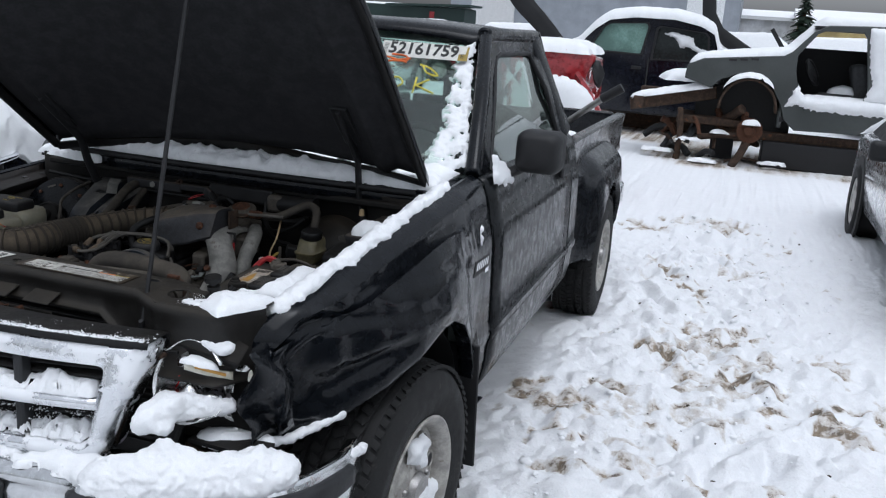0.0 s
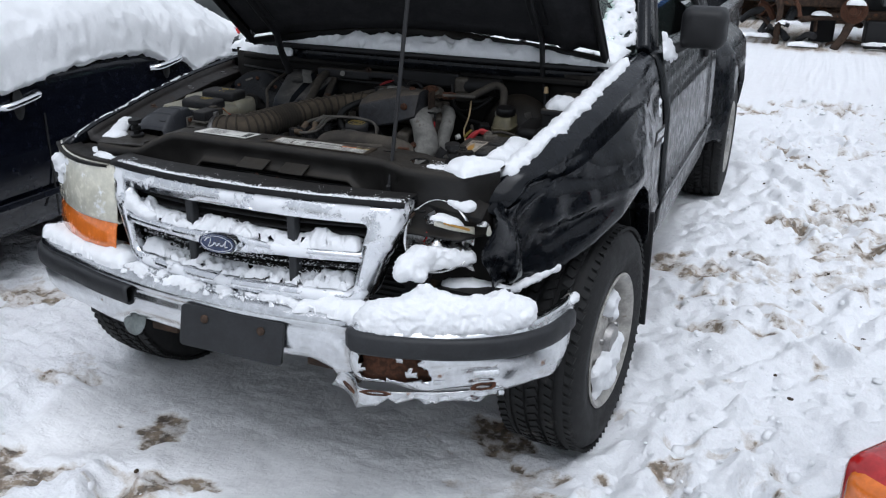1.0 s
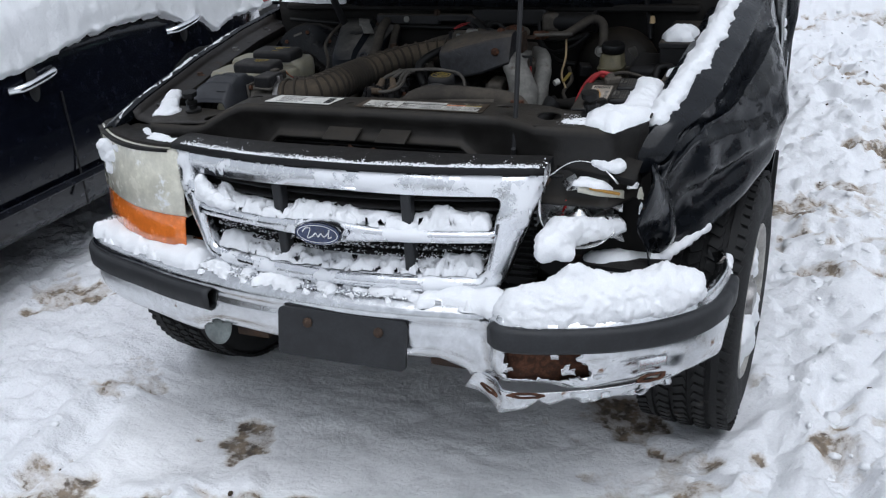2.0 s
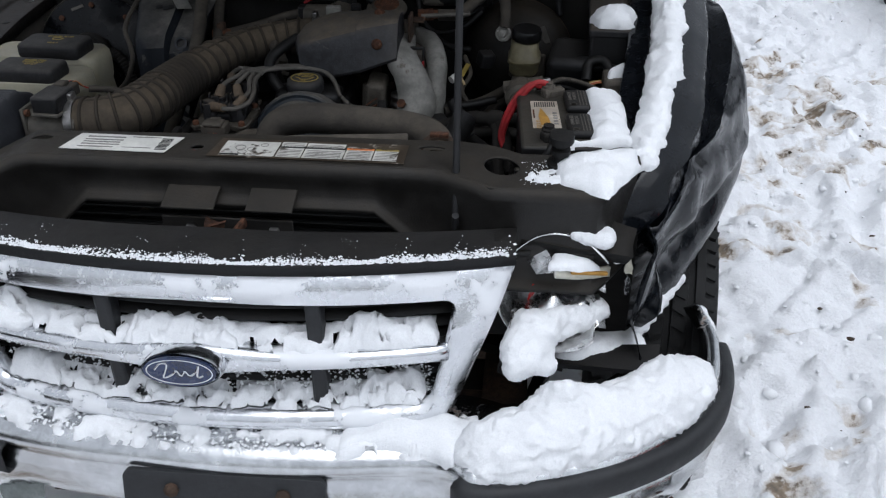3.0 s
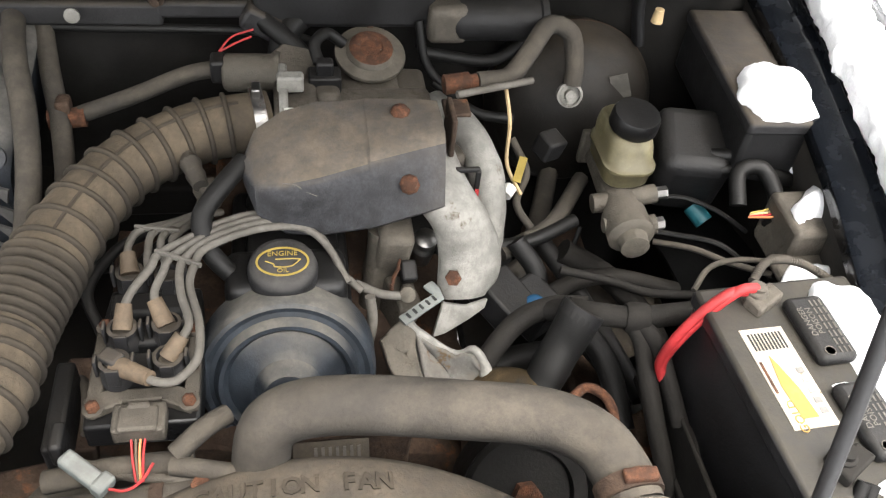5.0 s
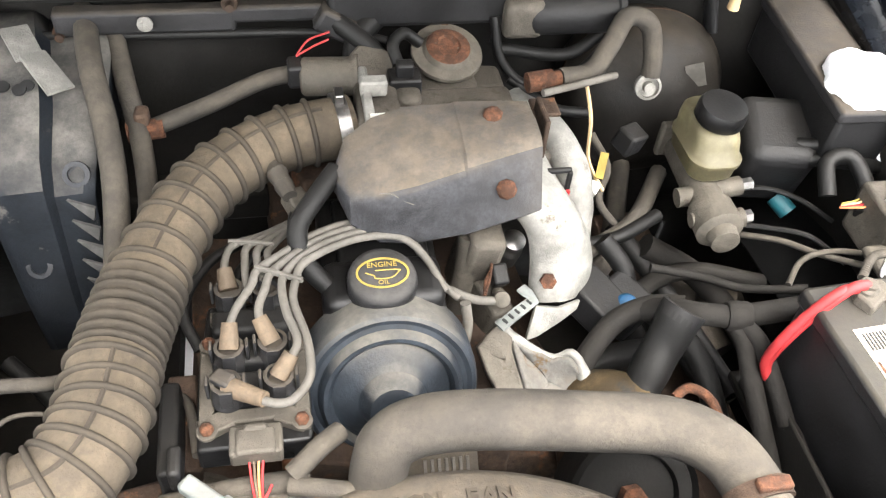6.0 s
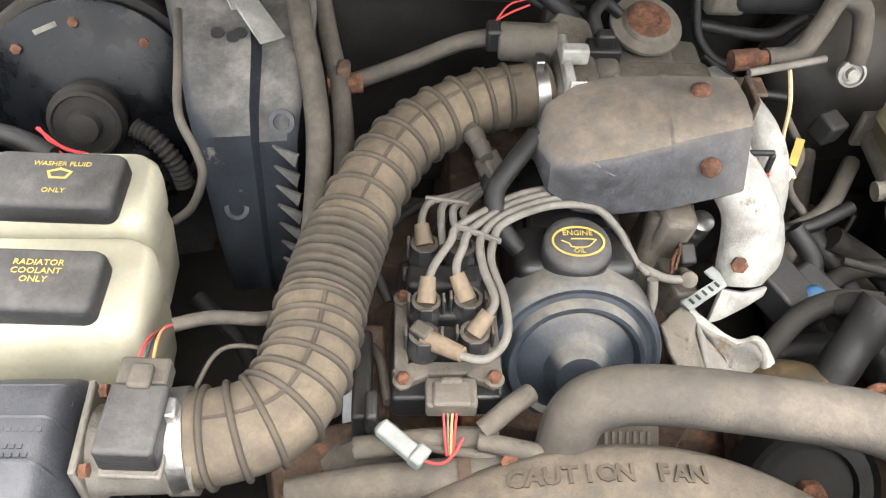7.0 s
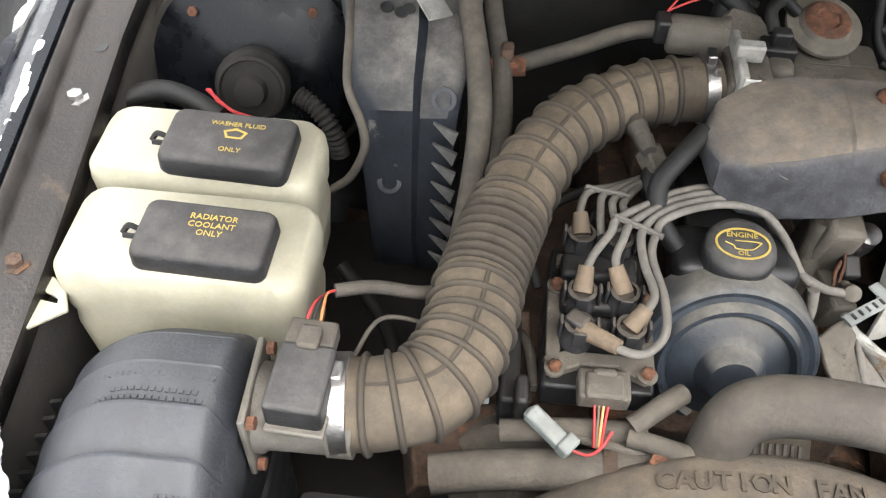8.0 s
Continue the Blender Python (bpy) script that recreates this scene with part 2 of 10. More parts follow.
LENS = material("frosted_headlamp_lens", (0.62, 0.60, 0.50), 0.18, var=0.12, bump=0.1, grain=120, coat=0.8, stain=(0.78, 0.79, 0.79), stain_amount=0.22, stain_scale=18)
AMBER = material("amber_lens", (0.70, 0.17, 0.02), 0.2, var=0.15, bump=0.1, grain=120, coat=0.9)
REDLENS = material("red_lens", (0.42, 0.015, 0.015), 0.15, bump=0.02, coat=1.0)
SILVERED = material("broken_reflector", (0.80, 0.80, 0.79), 0.24, metal=1.0, bump=0.05)
BLUE = material("blue_badge", (0.010, 0.022, 0.075), 0.25, bump=0.0, coat=1.0)
SNOW = material("snow", (0.82, 0.83, 0.845), 0.75, var=0.02, scale=18, bump=0.45, grain=420, crumb=0.22)
ICEGREY = material("thin_snow_crust", (0.70, 0.71, 0.72), 0.5, var=0.12, scale=60, bump=0.5, grain=300, crumb=0.4)
REDPAINT = material("red_paint", (0.30, 0.015, 0.02), 0.3, coat=1.0, bump=0.03)
NAVY = material("navy_car_paint", (0.004, 0.005, 0.010), 0.18, coat=0.5, bump=0.01, spec=0.15)
OLIVE = material("grey_green_car_paint", (0.075, 0.085, 0.08), 0.3, metal=0.3, coat=1.0, bump=0.02)
GREYWRECK = material("grey_green_wreck_paint", (0.050, 0.056, 0.054), 0.35, coat=0.4, bump=0.0, var=0.10, scale=1.5, grain=8, stain=(0.03, 0.022, 0.016), stain_amount=0.02, stain_scale=2)
SILVERCAR = material("silver_car_paint", (0.42, 0.43, 0.44), 0.25, metal=0.5, coat=1.0, bump=0.02)
DARKTRIM = material("dark_trim", (0.013, 0.013, 0.014), 0.55, bump=0.1)
INTERIOR = material("dark_interior", (0.05, 0.052, 0.055), 0.85, bump=0.2)


def glass_material(name, tint, rough=0.02):
    m = bpy.data.materials.new(name)
    m.use_nodes = True
    p = m.node_tree.nodes["Principled BSDF"]
    p.inputs["Base Color"].default_value = (*tint, 1)
    p.inputs["Transmission Weight"].default_value, p.inputs["Roughness"].default_value, p.inputs["IOR"].default_value = 1.0, rough, 1.45
    return m


GLASS = glass_material("green_tinted_glass", (0.66, 0.80, 0.74))


# ---- mesh helpers ----
def part(name, bm, mat, parent=None, label="", smooth=True, bevel=0.0, segments=2, solid=0.0, edge=52):
    me = bpy.data.meshes.new(name)
    bmesh.ops.recalc_face_normals(bm, faces=bm.faces) if not solid else None
    bm.to_mesh(me)
    bm.free()
    for f in me.polygons:
        f.use_smooth = smooth
    if smooth:
        me.set_sharp_from_angle(angle=radians(edge))
    me.materials.append(mat)
    ob = new(name, me)
    if solid:
        md = ob.modifiers.new("thickness", "SOLIDIFY")
        md.thickness, md.offset = abs(solid), 1.0 if solid < 0 else -1.0
    if bevel:
        md = ob.modifiers.new("edges", "BEVEL")
        md.width, md.segments, md.limit_method, md.angle_limit = bevel, segments, "ANGLE", radians(40)
        md.harden_normals = False
    if parent is not None:
        ob.parent = parent
        if parent.data is None:
            ob.matrix_parent_inverse = parent.matrix_basis.inverted()
    if label:
        ob["label"] = label
    return ob


def empty(name, base, label, category, group="", kind=""):
    ob = new(name)
    ob.empty_display_size = 0.2
    ob.matrix_basis = Matrix.Translation(base)
    return tagged(ob, label, category, group, kind)


def box(bm, centre, size, m=None):
    """A box of that size round centre, turned by m."""
    turn = Matrix.Translation(centre) @ (m or Matrix()) @ Matrix.Diagonal((*size, 1))
    return bmesh.ops.create_cube(bm, size=1.0, matrix=turn)["verts"]


def boxes(*rows):
    bm = bmesh.new()
    for row in rows:
        box(bm, *row)
    return bm


def grid(bm, rows, closed=False):
    """Faces between rows of points of one length."""
    vs = [[bm.verts.new(p) for p in row] for row in rows]
    for a, b in zip(vs, vs[1:]):
        n = len(a)
        for k in range(n if closed else n - 1):
            q = [a[k], a[(k + 1) % n], b[(k + 1) % n], b[k]]
            if len({v for v in q}) == 4:
                bm.faces.new(q)
    return vs


def loft(rows, closed=False):
    bm = bmesh.new()
    grid(bm, rows, closed)
    return bm


def curve_points(pts, per=6):
    """A smooth line through the points."""
    p = [Vector(q) for q in pts]
    p = [2 * p[0] - p[1], *p, 2 * p[-1] - p[-2]]
    out = []
    for k in range(1, len(p) - 2):
        a, b, c, d = p[k - 1 : k + 3]
        for s in range(per):
            t = s / per
            out.append(0.5 * (2 * b + (c - a) * t + (2 * a - 5 * b + 4 * c - d) * t * t + (3 * b - a - 3 * c + d) * t**3))
    return out + [p[-2]]


def tube(bm, pts, radius, seg=10, per=6, flat=1.0, up=(0, 0, 1), smooth=True):
    """A round tube through the points; radius may be a function of 0..1 along it."""
    line = curve_points(pts, per) if smooth else [Vector(q) for q in pts]
    n = len(line)
    rows = []
    side = None
    for k, c in enumerate(line):
        d = (line[min(k + 1, n - 1)] - line[max(k - 1, 0)]).normalized()
        if side is None:
            side = d.cross(Vector(up))
            if side.length < 0.1:
                side = d.cross(Vector((1, 0, 0)))
        side = (side - d * side.dot(d)).normalized()
        over = side.cross(d)
        r = radius(k / (n - 1)) if callable(radius) else radius
        rows.append([c + (side * math.cos(a) + over * math.sin(a) * flat) * r for a in (2 * math.pi * j / seg for j in range(seg))])
    vs = grid(bm, rows, closed=True)
    bm.faces.new(vs[0][::-1]), bm.faces.new(vs[-1])
    return bm


def tubes(*runs, seg=12, per=7):
    bm = bmesh.new()
    for pts, r in runs:
        tube(bm, pts, r, seg, per)
    return bm


def lathe(bm, profile, m, seg=24, arc=1.0, caps=True):
    """Turn a profile of (radius, height) round the local z axis of m."""
    rows = [[m @ Vector((r * math.cos(a), r * math.sin(a), h)) for a in (2 * math.pi * arc * j / seg for j in range(seg))] for r, h in profile]
    vs = grid(bm, rows, closed=True)
    if caps and profile[0][0] > 1e-4:
        bm.faces.new(vs[0][::-1])
    if caps and profile[-1][0] > 1e-4:
        bm.faces.new(vs[-1])
    bmesh.ops.remove_doubles(bm, verts=bm.verts, dist=1e-5)
    return bm


def turned(profile, m, seg=24):
    return lathe(bmesh.new(), profile, m, seg)


def axis(at, towards, spin=0):
    """A pose at a place whose z axis points along a way."""
    return Matrix.Translation(at) @ Vector(towards).to_track_quat("Z", "Y").to_matrix().to_4x4() @ pose(0, 0, 0, 0, 0, spin)


def rounded(w, h, r, seg=5):
    """The outline of a rounded rectangle round 0, counter-clockwise."""
    out = []
    for cx, cy, a0 in ((w / 2 - r, h / 2 - r, 0), (-w / 2 + r, h / 2 - r, 90), (-w / 2 + r, -h / 2 + r, 180), (w / 2 - r, -h / 2 + r, 270)):
        for k in range(seg + 1):
            a = radians(a0 + 90 * k / seg)
            out.append((cx + r * math.cos(a), cy + r * math.sin(a)))
    return out


def ring(cx, cy, rx, ry=None, seg=20, spin=0.0):
    ry = ry or rx
    return [(cx + rx * math.cos(a) * math.cos(spin) - ry * math.sin(a) * math.sin(spin), cy + rx * math.cos(a) * math.sin(spin) + ry * math.sin(a) * math.cos(spin)) for a in (2 * math.pi * k / seg for k in range(seg))]


def plate(outline, thick, m=None, holes=()):
    """A flat sheet with holes in it, its face at local z = 0 and its body below."""
    bm = bmesh.new()
    edges = []
    for loop in (outline, *holes):
        vs = [bm.verts.new((x, y, 0)) for x, y in loop]
        edges += [bm.edges.new((vs[k], vs[(k + 1) % len(vs)])) for k in range(len(vs))]
    bmesh.ops.triangle_fill(bm, use_beauty=True, use_dissolve=False, edges=edges)
    bmesh.ops.recalc_face_normals(bm, faces=bm.faces)
    if bm.faces and sum(f.normal.z for f in bm.faces) < 0:
        bmesh.ops.reverse_faces(bm, faces=bm.faces)
    made = bmesh.ops.extrude_face_region(bm, geom=bm.faces[:])
    bmesh.ops.translate(bm, verts=[v for v in made["geom"] if isinstance(v, bmesh.types.BMVert)], vec=(0, 0, -thick))
    bmesh.ops.transform(bm, matrix=m or Matrix(), verts=bm.verts)
    return bm


def wobble(bm, amount, size, seed=0.0):
    for v in bm.verts:
        v.co += noise.noise_vector(v.co / size + Vector((seed, seed * 1.7, 0))) * amount
    return bm


def letters(name, text, size, m, mat, parent, thick=0.0006, bold=0.0):
    """Raised lettering in the built-in font, centred on m."""
    cu = bpy.data.curves.new(name, "FONT")
    cu.offset = bold
    cu.body, cu.size, cu.extrude, cu.align_x, cu.align_y, cu.resolution_u = text, size, thick, "CENTER", "CENTER", 2
    tmp = new(name + "_tmp", cu)
    me = bpy.data.meshes.new_from_object(tmp.evaluated_get(bpy.context.evaluated_depsgraph_get()))
    bpy.data.objects.remove(tmp)
    me.transform(m)
    me.materials.clear()
    me.materials.append(mat)
    ob = new(name, me)
    ob.parent = parent
    if parent.data is None:
        ob.matrix_parent_inverse = parent.matrix_basis.inverted()
    return ob


def inside(poly, x, y):
    hit = False
    for k in range(len(poly)):
        (x1, y1), (x2, y2) = poly[k - 1], poly[k]
        if (y1 > y) != (y2 > y) and x < (x2 - x1) * (y - y1) / (y2 - y1) + x1:
            hit = not hit
    return hit


def edge_distance(poly, x, y):
    best = 9.0
    for k in range(len(poly)):
        (x1, y1), (x2, y2) = poly[k - 1], poly[k]
        dx, dy = x2 - x1, y2 - y1
        t = max(0, min(1, ((x - x1) * dx + (y - y1) * dy) / (dx * dx + dy * dy + 1e-12)))
        best = min(best, math.hypot(x - x1 - t * dx, y - y1 - t * dy))
    return best


SNOWS = []


def snow_patch(outline, thick, base, step=0.008, rag=0.012, lump=0.35, label="fresh white snow lying on the pickup truck", m=None, crust=False, seed=None, drop=0.004, holes=0.0, clump=0.02):
    """A lying bed of snow: outline in plan (local x, y), thickness, and the height of what it lies on as a function of x, y."""
    seed = len(SNOWS) * 3.1 if seed is None else seed
    xs, ys = [p[0] for p in outline], [p[1] for p in outline]
    x0, y0 = min(xs) - rag, min(ys) - rag
    nx, ny = int((max(xs) + rag - x0) / step) + 2, int((max(ys) + rag - y0) / step) + 2
    bm = bmesh.new()
    vs, solid_ = {}, set()
    full = thick * 1.9

    def signed(a, b):
        d = edge_distance(outline, a, b)
        return d if inside(outline, a, b) else -d

    for i in range(nx):
        for j in range(ny):
            x, y = x0 + i * step, y0 + j * step
            w = noise.noise_vector(Vector((x / 0.035, y / 0.035, seed))) * rag + noise.noise_vector(Vector((x / 0.012, y / 0.012, seed))) * rag * 0.35
            px, py = x + w.x, y + w.y
            d = signed(px, py)
            if holes:
                d = min(d, thick * (0.6 - holes) + 1.6 * thick * noise.fractal(Vector((x / clump, y / clump, seed + 5.0)), 0.7, 2.0, 4))
            if d < -step * 2.3:
                continue
            if d <= 0:
                e = step * 0.5
                gx, gy = signed(px + e, py) - signed(px - e, py), signed(px, py + e) - signed(px, py - e)
                g = math.hypot(gx, gy) or 1.0
                x, y = x - d * gx / g, y - d * gy / g
                vs[i, j] = bm.verts.new((x, y, base(x, y) - drop))
                continue
            q = min(1.0, d / full)
            h = thick * math.sqrt(max(0.0, 1 - (1 - q) ** 2))
            h *= 1 + lump * noise.fractal(Vector((x / 0.05, y / 0.05, seed)), 0.8, 2.0, 5) + lump * 0.35 * noise.noise(Vector((x / 0.014, y / 0.014, seed)))
            j1, j2 = noise.noise_vector(Vector((x / 0.016, y / 0.016, seed + h * 40))) * min(thick, 0.05) * 0.16, noise.noise_vector(Vector((x / 0.007, y / 0.007, seed))) * min(thick, 0.05) * 0.07
            x, y, h = x + j1.x + j2.x, y + j1.y + j2.y, h + (j1.z + j2.z) * q
            vs[i, j] = bm.verts.new((x, y, base(x, y) + max(h, 0.001)))
            solid_.add(vs[i, j])
    for i, j in list(vs):
        q = [vs.get(k) for k in ((i, j), (i + 1, j), (i + 1, j + 1), (i, j + 1))]
        if all(q) and any(v in solid_ for v in q):
            bm.faces.new(q)
    bmesh.ops.delete(bm, geom=[v for v in bm.verts if not v.link_faces], context="VERTS")
    if thick > 0.017 and not holes:
        bmesh.ops.subdivide_edges(bm, edges=[e for e in bm.edges if e.calc_length() > 1.7 * step], cuts=1, use_grid_fill=True)
        rim = {v for v in bm.verts if v.is_boundary}
        for _ in range(2):
            bmesh.ops.smooth_vert(bm, verts=[v for v in bm.verts if v not in rim], factor=0.5, use_axis_x=True, use_axis_y=True, use_axis_z=True)
        crumble(bm, min(thick, 0.05) * 0.11, seed, rim)
    if m:
        bmesh.ops.transform(bm, matrix=m, verts=bm.verts)
    ob = part("snow", bm, ICEGREY if crust else SNOW, edge=180)
    SNOWS.append(ob)
    return tagged(ob, label, "snow", "snow beds", "stuff")


def crumble(bm, amount, seed, rim=()):
    """Fluffy snow surface: rounded lumps and fine crumbs pushed out along the normals."""
    bmesh.ops.recalc_face_normals(bm, faces=bm.faces)
    bm.normal_update()
    move = []
    for v in bm.verts:
        q = v.co + Vector((seed, 2 * seed, 0))
        a = 0.7 * noise.noise(q / 0.035) + 0.9 * abs(noise.noise(q / 0.020)) + 0.45 * abs(noise.noise(q / 0.009)) + 0.35 * noise.noise(q / 0.0045) - 0.35
        move.append(v.normal * amount * a * (0.25 if v in rim else 1.0))
    for v, d in zip(bm.verts, move):
        v.co += d


def snow_heap(blobs, voxel=0.006, rough=0.006, label="fluffy heap of fresh snow lying on the pickup truck"):
    """Snow heaped from overlapping lumps: centre x, y, z and half sizes of each, melted into one skin."""
    bm = bmesh.new()
    for x, y, z, a, b, c in blobs:
        bmesh.ops.create_icosphere(bm, subdivisions=3, radius=1.0, matrix=Matrix.Translation((x, y, z)) @ Matrix.Diagonal((a, b, c, 1)))
    rough_ob = part("snow", bm, SNOW)
    md = rough_ob.modifiers.new("melt", "REMESH")
    md.mode, md.voxel_size = "VOXEL", voxel
    graph = bpy.context.evaluated_depsgraph_get()
    bm = bmesh.new()
    bm.from_mesh(rough_ob.evaluated_get(graph).data)
    bpy.data.objects.remove(rough_ob)
    for _ in range(3):
        bmesh.ops.smooth_vert(bm, verts=bm.verts, factor=0.5, use_axis_x=True, use_axis_y=True, use_axis_z=True)
    crumble(bm, rough, 3.1 * len(SNOWS))
    ob = part("snow", bm, SNOW, edge=180)
    SNOWS.append(ob)
    return tagged(ob, label, "snow", "snow beds", "stuff")


# ---- the ground: trodden snow over mud, one sheet to the horizon ----
_table = np.random.RandomState(7).rand(256, 256)


def soft_noise(x, y, size, seed=0):
    x, y = x / size + seed * 17.3, y / size + seed * 9.1
    xi, yi = np.floor(x).astype(int), np.floor(y).astype(int)
    fx, fy = x - xi, y - yi
    fx, fy = fx * fx * (3 - 2 * fx), fy * fy * (3 - 2 * fy)
    t = lambda a, b: _table[a % 256, b % 256]
    return (t(xi, yi) * (1 - fx) + t(xi + 1, yi) * fx) * (1 - fy) + (t(xi, yi + 1) * (1 - fx) + t(xi + 1, yi + 1) * fx) * fy - 0.5


def bell(d):
    return np.exp(-d * d)


MUD = [(1.35, 6.44, 0.22), (0.88, 5.99, 0.14), (1.61, 4.84, 0.12), (1.36, 4.33, 0.10), (1.47, 3.29, 0.20), (1.27, 3.05, 0.12), (1.71, 3.04, 0.16), (2.03, 3.25, 0.08),
       (1.81, 3.01, 0.09), (0.80, 2.32, 0.08), (0.98, 2.22, 0.13), (1.23, 2.19, 0.10), (1.56, 2.33, 0.12), (1.12, 2.36, 0.10), (1.35, 1.80, 0.06), (2.04, 2.46, 0.10), (1.59, 2.70, 0.15),
       (-0.47, 0.31, 0.07), (-0.32, 0.00, 0.08), (-0.20, 0.08, 0.07), (-0.66, -0.08, 0.12), (-1.52, 0.83, 0.09), (-0.93, 0.44, 0.08), (0.72, 0.46, 0.10), (0.55, 0.70, 0.10), (0.60, 0.42, 0.06), (0.56, 0.32, 0.06), (0.52, 0.22, 0.05), (1.50, 0.62, 0.10), (1.62, 0.52, 0.09), (1.30, 0.33, 0.05), (1.20, -0.15, 0.05)]


def spaced(a, b, fine, far, growth=1.22):
    mid = np.arange(a, b, fine)
    out = [b]
    s = fine
    while out[-1] < far:
        s *= growth
        out.append(out[-1] + s)
    low = [a]
    s = fine
    while low[-1] > -far:
        s *= growth
        low.append(low[-1] - s)
    return np.array(low[:0:-1] + list(mid) + out)


def build_ground():
    gx, gy = spaced(-2.0, 2.8, 0.0125, 700), spaced(-1.5, 5.2, 0.0125, 900, 1.10)
    X, Y = np.meshgrid(gx, gy, indexing="ij")
    near = bell(np.maximum(0, np.hypot((X - 0.4) / 2.6, (Y - 2.6) / 4.6) - 1) * 1.5)
    Xw, Yw = X + 0.05 * soft_noise(X, Y, 0.11, 41) + 0.02 * soft_noise(X, Y, 0.04, 43), Y + 0.05 * soft_noise(X, Y, 0.11, 42) + 0.02 * soft_noise(X, Y, 0.04, 44)
    clumps = np.clip((soft_noise(Xw, Yw, 0.075, 45) + 0.5 * soft_noise(Xw, Yw, 0.035, 46) + 0.5 * soft_noise(X, Y, 0.6, 47)) * 5.0, 0, 1)
    lumps = 0.040 * soft_noise(X, Y, 0.9, 1) + 0.020 * soft_noise(X, Y, 0.28, 2) + 0.036 * np.abs(soft_noise(Xw, Yw, 0.12, 3)) + 0.036 * np.abs(soft_noise(Xw, Yw, 0.06, 4)) + 0.018 * np.abs(soft_noise(Xw, Yw, 0.032, 21)) + 0.014 * clumps
    Z = 0.035 + lumps * (0.3 + 0.7 * near) + (1 - near) * (0.06 * soft_noise(X, Y, 3.0, 5) + 0.3 * soft_noise(X, Y, 30, 6) * (np.hypot(X, Y) > 40))
    # trodden lane beside the truck, footprints as short pits
    lane = bell((X - 1.45 - 0.1 * np.sin(Y)) / 0.75) * bell(np.maximum(0, np.abs(Y - 3.6) - 3.2)) + 0.55 * bell(np.maximum(0, np.hypot(X + 0.3, (Y + 0.15) * 1.6) - 0.7) * 2)
    lane = np.clip(lane, 0, 1)
    rs = np.random.RandomState(3)
    for k in range(210):
        fx, fy = rs.normal(1.5, 0.42), rs.uniform(-0.6, 7.0)
        if k % 6 == 0:
            fx, fy = rs.uniform(-1.3, 0.5), rs.uniform(-0.9, 0.2)
        if fx < 0.98 and fy > 0.2:
            continue
        a = rs.normal(0, 0.5)
        c, s = math.cos(a), math.sin(a)
        sel = np.hypot(X - fx, Y - fy) < 0.4
        dx, dy = X[sel] - fx, Y[sel] - fy
        u, v = (dx * c + dy * s) / 0.055, (-dx * s + dy * c) / 0.14
        r = np.hypot(u, v)
        Z[sel] += -0.026 * bell(r**2) + 0.012 * bell((r - 1.5) * 2.2)
    Z += lane * (0.026 * soft_noise(Xw, Yw, 0.16, 8) + 0.024 * soft_noise(Xw, Yw, 0.07, 9) + 0.016 * soft_noise(Xw, Yw, 0.033, 10))
    # soft heaped snow kicked up along the truck
    heap = bell((X - 1.12) / 0.34) * bell(np.maximum(0, np.abs(Y - 2.0) - 1.9)) * (X > 0.3)
    Z += heap * (0.055 * np.maximum(0, soft_noise(X, Y, 0.15, 31)) + 0.060 * np.maximum(0, soft_noise(X, Y, 0.085, 32)) + 0.030 * np.maximum(0, soft_noise(X, Y, 0.05, 33)))
    # bare, iced ground under the truck
    under = np.clip(bell(np.maximum(0, np.abs(X + 0.05) - 0.62) * 6) * bell(np.maximum(0, np.abs(Y - 2.5) - 2.28 + 0.25 * soft_noise(X, Y, 0.3, 11)) * 5), 0, 1)
    Z = Z * (1 - 0.75 * under) - 0.004 * under + under * 0.012 * soft_noise(X, Y, 0.15, 12)
    # ruts under the tyres and a low bank beside the truck
    Z += 0.03 * bell((X - 1.12) / 0.10) * bell(np.maximum(0, np.abs(Y - 1.6) - 1.4)) * (0.6 + soft_noise(X, Y, 0.2, 13))
    for wx, wy in ((0.72, 0.80), (-0.72, 0.80), (0.76, 3.64), (-0.74, 3.64)):
        d = np.hypot((X - wx) / 0.16, (Y - wy) / 0.17)
        Z = Z * (1 - bell(d**2)) + 0.004 * bell(d**2)
    mud = np.zeros_like(X)
    rag = 0.9 * soft_noise(X, Y, 0.12, 14) + 1.3 * soft_noise(X, Y, 0.05, 15)
    for mx, my, r in MUD:
        mud = np.maximum(mud, 1.0 - np.hypot((X - mx) * 0.85, Y - my) / (r * 1.25) + 1.2 * rag)
    mud = np.maximum(mud, lane * (1.3 * soft_noise(X, Y, 0.5, 16) + 1.8 * soft_noise(X, Y, 0.09, 17) + 1.0 * soft_noise(X, Y, 0.04, 22) - 0.80))
    # mud tone under the far wrecks paints in the deep shade below them
    for mx, my, r in ((1.5, 11.2, 1.1), (2.9, 11.3, 1.2), (0.0, 13.9, 1.6), (2.2, 14.2, 1.2)):
        mud = np.maximum(mud, 1.6 - 1.3 * np.hypot(X - mx, Y - my) / r)
    mud = np.clip(mud * 5.0, 0, 0.95) * np.clip(0.70 + 0.9 * soft_noise(X, Y, 0.05, 25) + 0.9 * soft_noise(X, Y, 0.3, 26), 0.15, 1)
    Z -= 0.010 * mud
    ice = np.clip(under * 1.1 + 0.5 * soft_noise(X, Y, 0.2, 18) * under, 0, 1)
    nx, ny = X.shape
    co = np.stack([X, Y, Z], -1).reshape(-1, 3)
    k = (np.arange(nx - 1)[:, None] * ny + np.arange(ny - 1)[None]).ravel()
    faces = np.stack([k, k + ny, k + ny + 1, k + 1], 1)
    me = bpy.data.meshes.new("ground")
    me.from_pydata(co.tolist(), [], faces.tolist())
